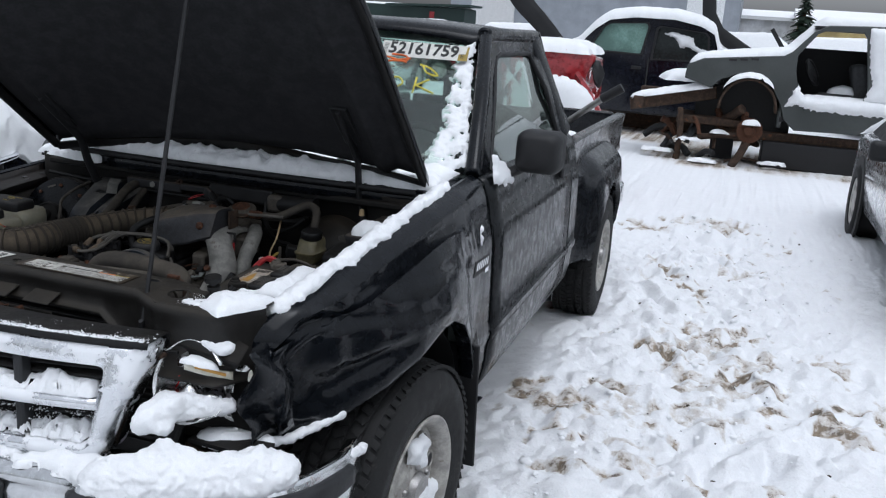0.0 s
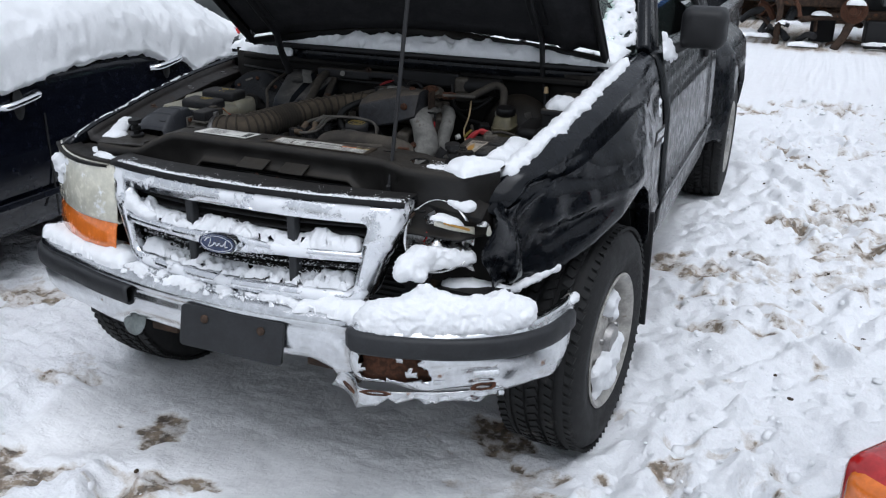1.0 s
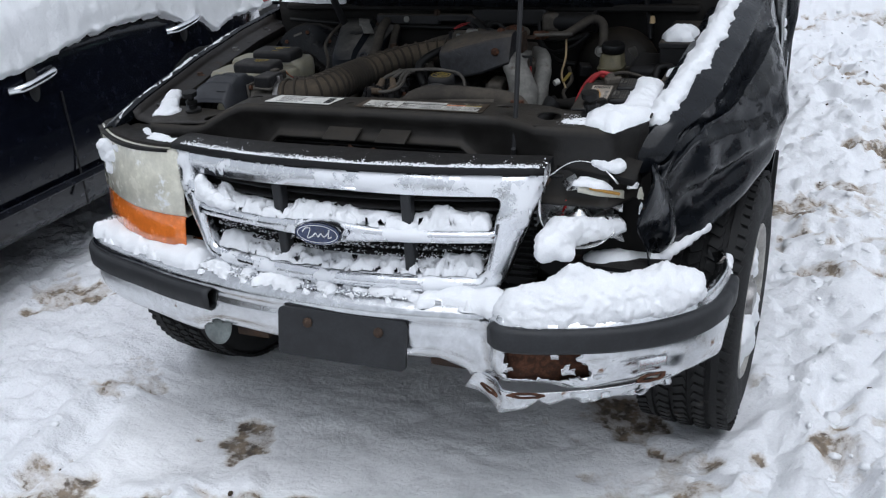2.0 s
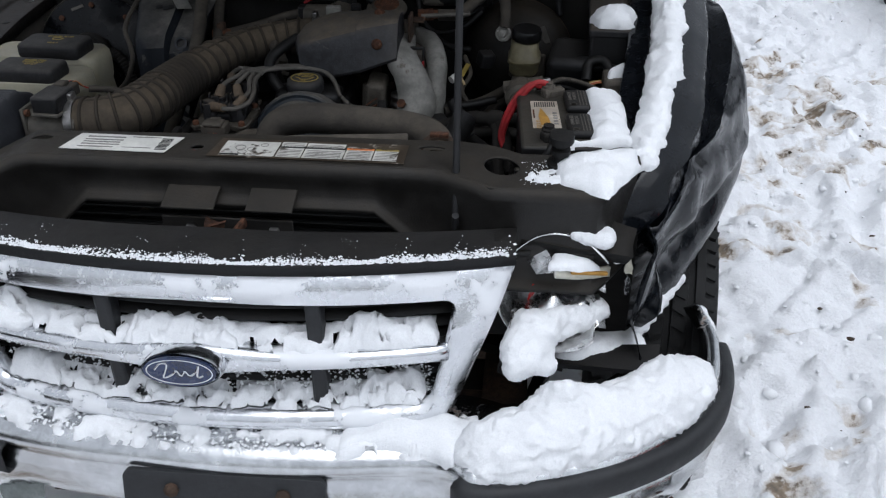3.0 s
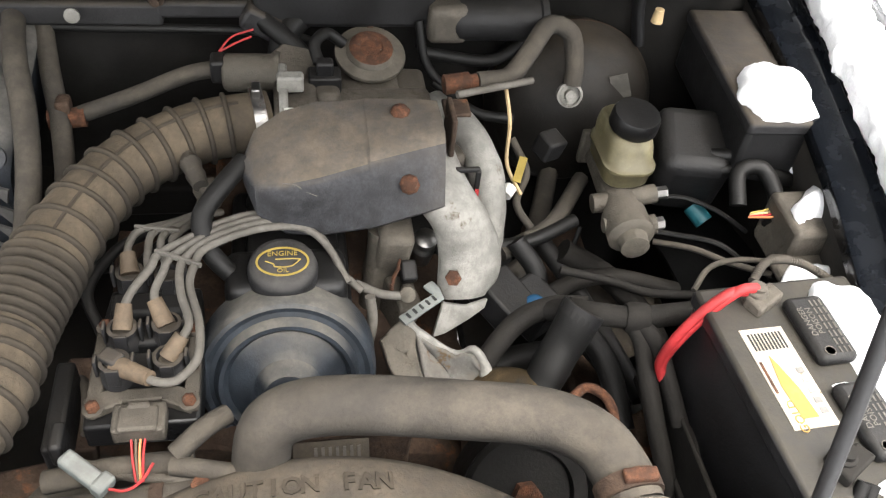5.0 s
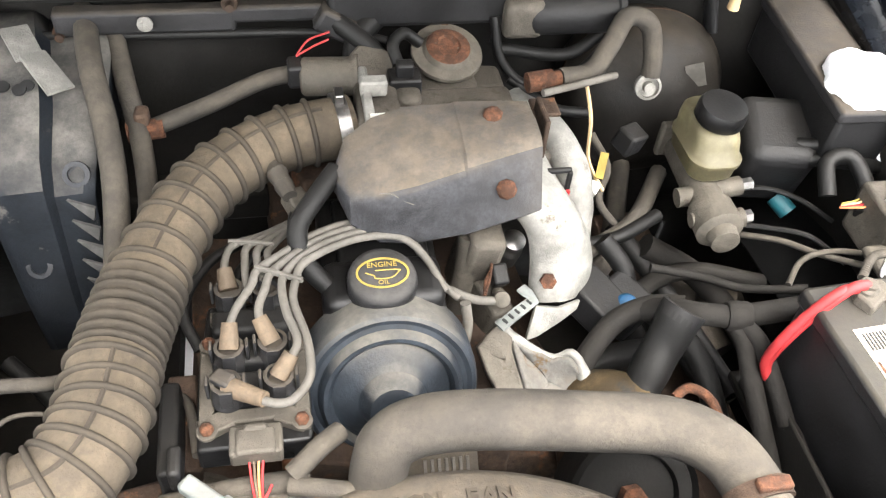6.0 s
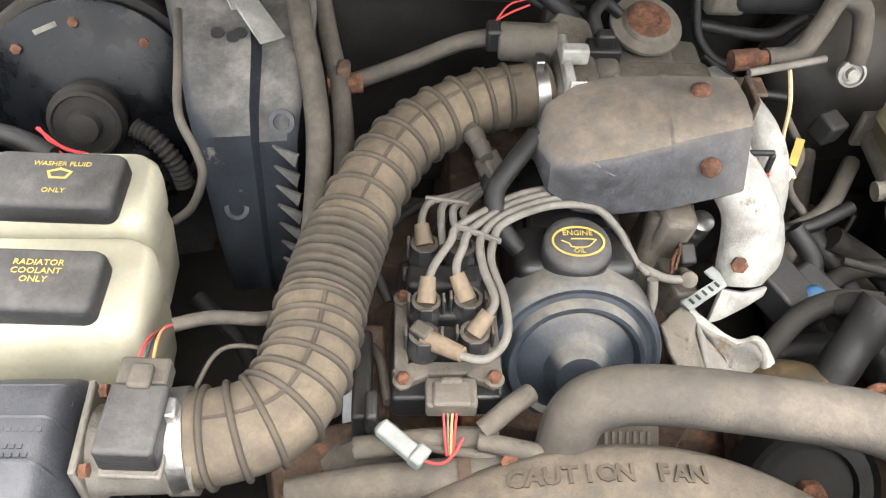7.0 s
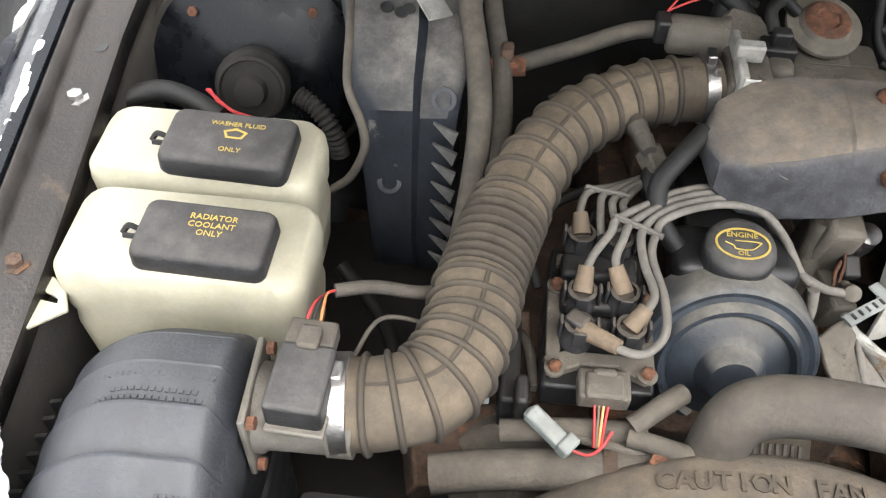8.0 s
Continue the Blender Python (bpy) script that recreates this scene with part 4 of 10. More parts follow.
# bed: straight inner box, stepped flared rear fenders
for side, tag in ((1, "black bed side with flared rear fender"), (-1, "")):
    rows = []
    n = 44
    for k in range(n + 1):
        y = 2.83 + 1.80 * k / n
        d = y - 3.655
        zb = 0.345 + math.sqrt(max(0.0, 0.42**2 - d * d)) if abs(d) < 0.42 else 0.42 + 0.05 * (abs(d) > 0.6)
        swell = bell(max(0.0, abs(d) - 0.30) / 0.26)
        xo = 0.745 + 0.135 * swell
        zt = max(zb + 0.03, 0.80 + 0.09 * swell)
        pts = [(0.715, 0.96), (0.718, 1.052), (0.725, 1.062), (0.775, 1.062), (0.782, 1.052), (0.772, 1.0), (0.765, zt + 0.06), (0.77 + 0.3 * (xo - 0.745), zt + 0.035), (0.4 * 0.77 + 0.6 * xo, zt + 0.012), (xo - 0.012, zt - 0.03), (xo, max(zb + 0.025, zt - 0.12)), (xo + 0.008 * swell, zb + 0.012), (xo - 0.01, zb), (xo - 0.06, zb + 0.006)]
        rows.append([(side * x, y, z) for x, z in pts])
    bed = part("bed_side", loft(rows), PAINT, truck, tag, solid=0.004 * side, edge=45)
    part("tail_lamp", boxes(((side * 0.700, 4.63, 0.86), (0.07, 0.03, 0.15))), REDLENS, bed, bevel=0.008)
part("bed_floor", boxes(((0, 3.73, 0.62), (1.43, 1.80, 0.04)), ((0, 2.845, 0.82), (1.44, 0.03, 0.46))), PAINT, truck)
part("tailgate", boxes(((0, 4.645, 0.83), (1.40, 0.05, 0.46))), PAINT, truck, bevel=0.012)
part("rear_bumper", boxes(((0, 4.74, 0.52), (1.62, 0.13, 0.16))), CHROME_WORN, truck, bevel=0.03)
part("chassis_frame", boxes(((-0.42, 2.5, 0.42), (0.08, 4.3, 0.13)), ((0.42, 2.5, 0.42), (0.08, 4.3, 0.13)), ((0, 0.80, 0.33), (1.0, 0.14, 0.10)), ((0, 0.42, 0.40), (1.0, 0.08, 0.12)), ((0, 3.655, 0.345), (1.3, 0.10, 0.10))), DARKRUST, truck, bevel=0.01)


# wheels
def wheel(x, y, side, turn=0.0):
    m = Matrix.Translation((x, y, 0.345)) @ pose(0, 0, 0, 0, 0, turn) @ pose(0, 0, 0, 0, 90 * side, 0)
    hub = empty("wheel", (x, y, 0.345), "", "")
    hub.parent, hub.matrix_parent_inverse = truck, truck.matrix_basis.inverted()
    R, W = 0.340, 0.225
    prof = [(0.195, -W / 2 + 0.01), (0.215, -W / 2), (0.27, -W / 2 - 0.006), (0.312, -W / 2 + 0.002), (0.332, -W / 2 + 0.022)]
    for g in (-0.062, -0.021, 0.021, 0.062):
        prof += [(R, g - 0.015), (R, g - 0.007), (R - 0.008, g - 0.0055), (R - 0.008, g + 0.0055), (R, g + 0.007)]
    prof += [(R, 0.085), (0.332, W / 2 - 0.022), (0.312, W / 2 - 0.002), (0.275, W / 2 + 0.006), (0.262, W / 2 + 0.0075), (0.255, W / 2 + 0.006), (0.215, W / 2), (0.195, W / 2 - 0.01)]
    bm = lathe(bmesh.new(), prof + prof[:1], m, 72, caps=False)
    part("tyre", bm, TYRE, hub)
    bm = bmesh.new()
    for k in range(72):
        a = 2 * math.pi * k / 72
        for z0, tw in ((-0.094, 20), (-0.042, -24), (0.0, 24), (0.042, -24), (0.094, -20)):
            box(bm, m @ Vector(((R + 0.001 - 0.007 * (abs(z0) > 0.09)) * math.cos(a + z0), (R + 0.001 - 0.007 * (abs(z0) > 0.09)) * math.sin(a + z0), z0)), (0.010, 0.019, 0.026), m.to_3x3().to_4x4() @ pose(0, 0, 0, 0, 0, math.degrees(a + z0)) @ pose(0, 0, 0, tw))
    tagged(part("tread", bm, TYRE, hub, smooth=False), kind="stuff")
    # alloy rim: barrel, dished face with round windows, hub cap, lug nuts
    bm = turned([(0.200, -0.09), (0.185, -0.08), (0.175, 0.02), (0.182, 0.085), (0.200, 0.106), (0.204, 0.112), (0.198, 0.116), (0.186, 0.110), (0.170, 0.080), (0.168, 0.0), (0.172, -0.08)], m, 48)
    part("rim", bm, RIM, hub, "dull dirty alloy rim")
    part("rim_face", turned([(0.181, 0.062), (0.172, 0.070), (0.150, 0.066), (0.120, 0.078), (0.090, 0.094), (0.070, 0.098), (0.0, 0.098)], m, 48), RIM, hub)
    for k in range(8):
        a = 2 * math.pi * (k + 0.25) / 8
        cup = m @ Matrix.Translation((0.128 * math.cos(a), 0.128 * math.sin(a), 0.0785))
        part("rim_window", turned([(0.026, -0.012), (0.026, 0.003), (0.023, 0.004), (0.021, 0.001), (0.020, -0.012)], cup, 16), RIM, hub)
        # the rim is solid; a black disc paints the window's dark inside
        part("window_shadow", turned([(0.0205, 0.0005), (0.0, 0.0007)], cup, 16), BLACKPRINT_SHADE, hub)
    bm = turned([(0.052, 0.08), (0.050, 0.105), (0.042, 0.118), (0.0, 0.122)], m, 24)
    for k in range(5):
        a = 2 * math.pi * (k + 0.5) / 5
        lathe(bm, [(0.011, 0.085), (0.011, 0.104), (0.006, 0.109), (0.0, 0.109)], m @ Matrix.Translation((0.068 * math.cos(a), 0.068 * math.sin(a), 0)), 6)
    part("hub_cap", bm, STEEL, hub)
    bm = turned([(0.165, -0.02), (0.0, -0.02)], m, 24)
    part("brake_drum", bm, DARKRUST, hub)
    return hub


wheel(0.712, 0.835, 1, -5.0), wheel(-0.715, 0.805, -1, -4.0), wheel(0.755, 3.655, 1), wheel(-0.745, 3.655, -1)
for side in (1, -1):
    for y, z in ((1.235, 0.42), (4.09, 0.40)):
        part("mud_flap", boxes(((side * 0.745, y, z), (0.215, 0.012, 0.42), pose(0, 0, 0, 6))), DARKTRIM, truck, bevel=0.004)
    # dark wheel wells
    # the crushed driver side has lost the front half of its liner
    rows = [[(side * x, 0.805 + 0.43 * math.cos(a), 0.36 + 0.43 * math.sin(a)) for x in (0.50, 0.65, 0.785)] for a in (math.pi * k / 16 for k in range(10 if side > 0 else 17))]
    part("wheel_well", loft(rows), WELL, truck, solid=0.004)
    rows = [[(side * x, 3.655 + 0.44 * math.cos(a), 0.36 + 0.44 * math.sin(a)) for x in (0.50, 0.65, 0.80)] for a in (math.pi * k / 16 for k in range(17))]
    part("wheel_well", loft(rows), WELL, truck, solid=0.004)


# ---- front: grille, lamps, bumper ----
def face_y(x):
    return 0.124 + 0.41 * x * x


def frame_loop(w_top, w_bot, z_top, z_bot, r, n=16):
    """A rounded trapezoid in front view, sampled evenly in angle from its centre."""
    cor = [(w_top, z_top), (-w_top, z_top), (-w_bot, z_bot), (w_bot, z_bot)]
    out = []
    for k in range(4):
        p0, p, p1 = Vector(cor[k - 1]), Vector(cor[k]), Vector(cor[(k + 1) % 4])
        a, b = p + (p0 - p).normalized() * r, p + (p1 - p).normalized() * r
        for j in range(7):
            t = j / 6
            out.append((1 - t) ** 2 * a + 2 * t * (1 - t) * p + t * t * b)
        q = Vector(cor[(k + 1) % 4])
        nxt = q + (p - q).normalized() * r
        for j in range(1, n):
            out.append(b.lerp(nxt, j / n))
    return out


def on_face(loop, dy, grow=0.0):
    c = Vector((0, 0.765))
    return [(p.x + (p - c).normalized().x * grow, face_y(p.x) + dy, p.y + (p - c).normalized().y * grow) for p in loop]


outer, inner = frame_loop(0.437, 0.345, 0.886, 0.632, 0.035), frame_loop(0.352, 0.318, 0.836, 0.668, 0.022)


def lean_back(row):
    return [(x, y + 0.35 * max(0.0, z - 0.80), z + 0.007 * max(0.0, z - 0.70) / 0.18 * max(0.0, 1 - (x / 0.43) ** 2)) for x, y, z in row]


rows = [on_face(outer, 0.075), on_face(outer, 0.03, 0.003), on_face(outer, 0.008, -0.002), on_face(outer, 0.0, -0.010),
        [tuple(Vector(a).lerp(Vector(b), 0.55) + Vector((0, -0.004, 0))) for a, b in zip(on_face(outer, 0), on_face(inner, 0))],
        on_face(inner, 0.004, 0.006), on_face(inner, 0.014), on_face(inner, 0.05, 0.003)]
grille = part("grille", loft([lean_back(r) for r in rows], closed=True), FROST_SKY_CHROME, truck, "chrome grille frame packed with snow", solid=0.003, edge=60)
rows = []
for k in range(33):
    x = -0.345 + 0.69 * k / 32
    w = 0.013 + 0.010 * bell(x / 0.09)
    y = face_y(x)
    rows.append([(x, y + 0.03, 0.757 + w), (x, y + 0.008, 0.757 + w), (x, y, 0.757 + w * 0.6), (x, y, 0.757 - w * 0.6), (x, y + 0.008, 0.757 - w), (x, y + 0.03, 0.757 - w)])
part("grille_bar", loft(rows), FROST_SKY_CHROME, grille, solid=0.003, edge=60)
for x in (-0.125, 0.165):
    part("grille_strut", boxes(((x, face_y(x) + 0.035, 0.755), (0.022, 0.03, 0.175))), RUBSTRIP, grille, bevel=0.005)
for k in range(9):
    z = 0.672 + 0.021 * k
    rows = [[(x, face_y(x) + 0.045, z), (x, face_y(x) + 0.085, z + 0.004)] for x in (-0.36 + 0.72 * j / 16 for j in range(17))]
    part("grille_slat", loft(rows), PLASTIC, grille, solid=0.003)
m = axis((-0.004, 0.106, 0.764), (0, -1, 0.15))
badge = part("badge", turned([(0.0, 0.002), (0.93, 0.006), (0.97, 0.009), (1.0, 0.005), (1.0, -0.015)], m @ Matrix.Diagonal((0.056, 0.026, 1, 1)), 32), CHROME, grille, "oval blue badge with chrome rim")
bm = plate(ring(0, 0, 0.050, 0.0215, 32), 0.004, m @ Matrix.Translation((0, 0, 0.0125)))
badge_field = part("badge_field", bm, BLUE, grille)
bm = plate(ring(0, 0, 0.046, 0.0185, 32), 0.001, m @ Matrix.Translation((0, 0, 0.0133)), [ring(0, 0, 0.0445, 0.0172, 32)])
part("badge_line", bm, CHROME, grille)
bm = bmesh.new()
tube(bm, [m @ Vector((x, y, 0.0132)) for x, y in ((-0.034, 0.002), (-0.026, 0.011), (-0.016, 0.010), (-0.022, -0.009), (-0.010, -0.004), (-0.004, 0.002), (0.002, -0.005), (0.008, 0.002), (0.014, -0.004), (0.022, 0.001), (0.027, 0.011), (0.025, -0.005), (0.033, -0.003))], 0.0015, 6)
part("badge_stroke", bm, CHROME, grille)
# black closing panel behind the grille top
rows = [[(x, face_y(x) + dy, z + 0.009 * max(0.0, 1 - (x / 0.43) ** 2)) for dy, z in ((0.026, 0.876), (0.030, 0.887), (0.060, 0.890), (0.118 - 0.05 * abs(x), 0.890), (0.124 - 0.05 * abs(x), 0.86))] for x in (-0.43 + 0.86 * k / 24 for k in range(25))]
part("grille_top_cover", loft(rows), PLASTIC, truck, "black plastic cover speckled with snow", solid=0.003)

# passenger headlamp and amber indicator (whole), driver side (smashed)
def lamp_rows(z0, z1, x0, x1, y0, y1, depth=0.0, n=10, lean=0.02):
    rows = []
    for k in range(n + 1):
        t = k / n
        x = x0 + (x1 - x0) * t
        y = y0 + (y1 - y0) * t ** 2.2
        rows.append([(x, y + 0.06, z0), (x, y + 0.006, z0), (x, y, z0 + 0.008), (x, y + lean * 0.5, (z0 + z1) / 2), (x, y + lean, z1 - 0.008), (x, y + lean + 0.006, z1), (x, y + 0.08, z1)])
    return rows


headlamp = part("headlamp", loft(lamp_rows(0.722, 0.868, -0.405, -0.755, 0.200, 0.350)), LENS, truck, "frosted yellowed headlamp patched with snow", solid=-0.004)
part("lamp_rim", loft([[(p[0] * 1.0, p[1] - 0.002, p[2]) for p in row] for row in lamp_rows(0.864, 0.874, -0.442, -0.752, 0.222, 0.360)]), INNER, headlamp, solid=-0.003)
part("indicator", loft(lamp_rows(0.648, 0.718, -0.410, -0.762, 0.188, 0.352, lean=0.012)), AMBER, truck, "amber corner indicator lens", solid=-0.004)
part("lamp_socket", boxes(((-0.56, 0.37, 0.76), (0.22, 0.06, 0.22))), INNER, truck)
part("lamp_socket", boxes(((0.50, 0.40, 0.74), (0.22, 0.03, 0.20))), INNER, truck)
part("lamp_floor", boxes(((-0.55, 0.32, 0.63), (0.28, 0.12, 0.02))), INNER, truck)
# smashed lamp: reflector bowl, cream lens strip, torn shards
m = axis((0.506, 0.372, 0.768), (-0.16, -1, 0.34))
bm = lathe(bmesh.new(), [(0.001, 0.0), (0.040, 0.010), (0.066, 0.034), (0.080, 0.064), (0.086, 0.100), (0.087, 0.112)], m, 56, caps=False)
bmesh.ops.delete(bm, geom=[f for f in bm.faces if (lambda c: c.x > 0.555 + 0.012 * math.sin(90 * c.z) or c.z < 0.715 or c.x > 0.50 and c.z > 0.838 and c.y < 0.30)(f.calc_center_median())], context="FACES")
wobble(bm, 0.004, 0.05, 2.0)
broken = part("broken_headlamp", bm, SILVERED, truck, "smashed headlamp bowl with torn silver reflector", solid=0.002, edge=25)
part("lens_strip", wobble(loft([[(0.486 + 0.082 * t, 0.268 + 0.055 * t - 0.006 * math.sin(3 * t), 0.846 - 0.026 * t + dz) for dz in (0.0, -0.010, -0.016)] for t in (k / 10 for k in range(11))]), 0.002, 0.02), LENS, broken, "yellowed strip of broken lens", solid=0.006)
part("amber_sliver", boxes(((0.535, 0.289, 0.829), (0.066, 0.006, 0.006), pose(0, 0, 0, 10, 18, 32))), GOLD, broken, bevel=0.002)
rs = random.Random(3)
for at, way, mat_, g, h in (((0.470, 0.292, 0.842), (-0.5, -0.8, 0.8), SILVERED, 0.8, 0.6), ((0.584, 0.330, 0.828), (0.6, -1, 0.5), SILVERED, 0.45, 0.3), ((0.600, 0.342, 0.806), (0.2, -1, 0.3), LENS, 0.2, 0.5), ((0.452, 0.290, 0.790), (-0.8, -0.7, 0.2), REDLENS, 0.12, 0.5), ((0.600, 0.348, 0.770), (0.4, -1, 0.1), CHROME_WORN, 0.15, 0.6)):
    out = [(0.040 * g * math.cos(a) * rs.uniform(0.6, 1.2), 0.028 * h * math.sin(a) * rs.uniform(0.5, 1.2)) for a in (2 * math.pi * k / 11 for k in range(11))]
    part("lamp_shard", wobble(plate(out, 0.003, axis(at, way)), 0.006, 0.03), mat_, broken, smooth=False)
rows = []
for k in range(17):
    t = k / 16
    p = Vector((0.428, 0.285, 0.780)).lerp(Vector((0.556, 0.334, 0.764)), t) + Vector((0, -0.012 * math.sin(math.pi * t), 0.030 * bell((t - 0.46) / 0.10) + 0.012 * bell((t - 0.78) / 0.07)))
    q = Vector((0.425, 0.215, 0.722)).lerp(Vector((0.571, 0.322, 0.708)), t) + Vector((0, 0.010 * math.sin(math.pi * t), 0.026 * bell((t - 0.72) / 0.16)))
    rows.append([p.lerp(q, u) + Vector((0, -0.016, 0.010)) * math.sin(math.pi * u) for u in (0, 0.25, 0.5, 0.75, 1.0)])
part("reflector_sheet", loft(rows), SILVERED, broken, "torn lower half of the silver reflector", solid=0.002)
part("lamp_bracket", wobble(boxes(((0.445, 0.275, 0.690), (0.05, 0.02, 0.09), pose(0, 0, 0, 0, 20, 0)), ((0.57, 0.31, 0.664), (0.17, 0.06, 0.008))), 0.012, 0.05, 4), PLASTIC, truck)
rows = []
for k in range(15):
    z = 0.665 + 0.205 * k / 14
    rows.append([(0.612 + 0.040 * u + 0.012 * math.sin(31 * z + 5 * u), 0.300 + 0.13 * u + 0.018 * math.sin(47 * z + 3 * u) - 0.02 * math.sin(9 * u), z + 0.012 * math.sin(7 * u)) for u in (j / 9 for j in range(10))])
part("crumpled_panel", loft(rows), PAINT, truck, "crumpled black inner fender behind the lamp", solid=0.002)


# bumper: face bar swept across, its driver end knocked forward at a kink and wrapped round the wheel
BUMPER = [(-0.770, 0.420), (-0.790, 0.350), (-0.775, 0.285), (-0.735, 0.235), (-0.66, 0.200), (-0.55, 0.168), (-0.40, 0.126), (-0.20, 0.092), (0.0, 0.080), (0.15, 0.085), (0.26, 0.098), (0.32, 0.104), (0.355, 0.090), (0.385, 0.060), (0.45, 0.071), (0.52, 0.098), (0.60, 0.138), (0.68, 0.198), (0.735, 0.265), (0.77, 0.345), (0.782, 0.45), (0.768, 0.555)]
_run = [p for p in curve_points([(x, y, 0) for x, y in BUMPER], 12)]
_way = [0.0]
for a, b in zip(_run, _run[1:]):
    _way.append(_way[-1] + (b - a).length)
LONG = _way[-1]


def bumper_at(s):
    """Place and outward direction, in plan, at a length s along the bumper's face."""
    k = max(0, min(len(_way) - 2, int(np.searchsorted(_way, s)) - 1))
    t = (s - _way[k]) / max(_way[k + 1] - _way[k], 1e-6)
    a, b = _run[max(k - 3, 0)], _run[min(k + 4, len(_run) - 1)]
    d = (b - a).normalized()
    return _run[k].lerp(_run[k + 1], t), Vector((d.y, -d.x, 0))


def bumper_s(x):
    """Length along the face at which it passes x, away from the wrapped ends."""
    return min((abs(p.x - x), w) for p, w in zip(_run, _way) if p.y < 0.34)[1]


def bumper_line(x):
    return bumper_at(bumper_s(x))[0].y


def bumper_rows(s0, s1, n, prof, shift=None):
    rows = []
    for k in range(n + 1):
        s = s0 + (s1 - s0) * k / n
        c, o = bumper_at(s)
        row = []
        for back, z in (prof(c, s) if callable(prof) else prof):
            p = Vector((c.x - o.x * back, c.y - o.y * back, z))
            row.append(shift(p, s) if shift else p)
        rows.append(row)
    return rows


KINK = bumper_s(0.345)


def dent(p, s):
    """Beyond the kink the skin is lifted and buckled, most of all along its lower half."""
    w = max(0.0, min(1.0, (s - KINK + 0.02) / 0.05))
    p = p + Vector((0, 0, 0.018 * w - 0.055 * w * max(0.0, s - KINK - 0.05)))
    low = bell(max(0.0, p.z - 0.47) / 0.09)
    p += noise.noise_vector(p / 0.14 + Vector((2, 5, 1))) * 0.013 * w * (0.35 + low) + noise.noise_vector(p / 0.06) * 0.006 * w * low
    # long creases in the torn skin
    c = bell((p.z - 0.505 - 0.16 * (p.x - 0.55)) / 0.010) * bell((p.x - 0.56) / 0.12) + bell((p.z - 0.530 + 0.10 * (p.x - 0.6)) / 0.009) * bell((p.x - 0.64) / 0.10)
    p.y += 0.014 * c * w
    return p


def face_profile(c, s):
    # the middle is a shallow bar, the ends reach lower
    low = 0.498 - 0.042 * max(0.0, min(1.0, (abs(c.x + 0.02) - 0.26) / 0.10))
    if c.x > 0.30:
        low = 0.462
    span = 0.600 - low
    deep = 0.040 if c.x > 0 and c.y > 0.26 else 0.150
    return [(deep, 0.622), (0.4 * deep, 0.632), (min(0.026, 0.3 * deep), 0.630), (0.010, 0.622), (0.002, 0.610), (0.0, 0.598), (0.004, 0.592), (0.004, low + 0.82 * span), (0.0, low + 0.72 * span), (0.0, low + 0.64 * span), (0.0, low + 0.56 * span), (0.0, low + 0.48 * span), (0.0, low + 0.40 * span), (0.002, low + 0.31 * span), (0.005, low + 0.22 * span), (0.010, low + 0.13 * span), (0.018, low + 0.05 * span), (0.034, low), (0.06, low - 0.004)]


def bumper_skin():
    """Chrome face bar, rusted through under the driver-side rub strip."""
    bm_ = loft(bumper_rows(0.0, LONG, 300, face_profile, dent))
    gone = [f for f in bm_.faces if (lambda c: 0.39 < c.x < 0.545 and c.y < 0.17 and 0.505 < c.z < 0.578 and noise.noise(Vector((c.x * 34, c.z * 42, 2.0))) > 0.0 - 0.5 * bell((c.x - 0.46) / 0.06)
                                                  or -0.345 < c.x < -0.235 and c.z < 0.520 - 0.9 * abs(c.x + 0.30) and c.y < 0.2)(f.calc_center_median())]
    bmesh.ops.delete(bm_, geom=gone, context="FACES")
    for v in bm_.verts:
        if 0.37 < v.co.x < 0.57 and v.co.y < 0.2 and 0.49 < v.co.z < 0.59 and any(e.is_boundary for e in v.link_edges):
            v.co += Vector((1, 0, 0.8)) * 0.010 * noise.noise(v.co * 90) + Vector((0, -0.006 * abs(noise.noise(v.co * 50)), 0))
    return bm_


bumper = part("front_bumper", bumper_skin(), CHROME_WORN, truck, "dented chrome front bumper rusting along its torn lower edge", solid=0.003, edge=60)
STRIP = [(-0.006, 0.596), (0.008, 0.594), (0.014, 0.586), (0.014, 0.552), (0.008, 0.544), (-0.006, 0.542)]
STRIP = [(-b, z) for b, z in STRIP]
for s0, s1, n in ((bumper_s(-0.40) - 0.52, bumper_s(-0.295), 30), (KINK + 0.035, LONG - 0.10, 44)):
    strip = lambda p, s, on=s0 > 0.6, e=s1: p + (Vector((0, 0, 0.036 - 0.055 * max(0.0, s - KINK - 0.05))) if on else Vector((0, 0, 0)))
    part("rub_strip", loft(bumper_rows(max(s0, 0.10), s1, n, STRIP, strip)), RUBSTRIP, bumper, "dark grey bumper rub strip", solid=0.004)
rs = random.Random(4)
S0, S1 = bumper_s(0.318), bumper_s(0.70)
rows = []
for k in range(57):
    s = S0 + (S1 - S0) * k / 56
    c, o = bumper_at(s)
    edge = max(0.0, 1 - (s - S0) / 0.16)
    low = 0.016 + 0.009 * noise.noise(Vector((s * 31, 1.0, 0))) + 0.006 * noise.noise(Vector((s * 90, 4.0, 0))) + 0.026 * edge * (1 - edge) * 3
    row = []
    for u in (0, 0.25, 0.5, 0.75, 1.0):
        q = c - o * (0.008 + 0.010 * u + 0.020 * u * noise.noise(Vector((s * 21, u * 3, 3))))
        row.append((q.x - 0.03 * u * edge, q.y, 0.492 - 0.014 * u - 0.036 * min(1.0, 1.2 - edge) * 0.4 - low * u - 0.02 * edge * u))
    rows.append(row)
part("torn_lip", loft(rows), CHROME_WORN, bumper, "torn peeling bumper lip", solid=0.002, edge=40)
core = []
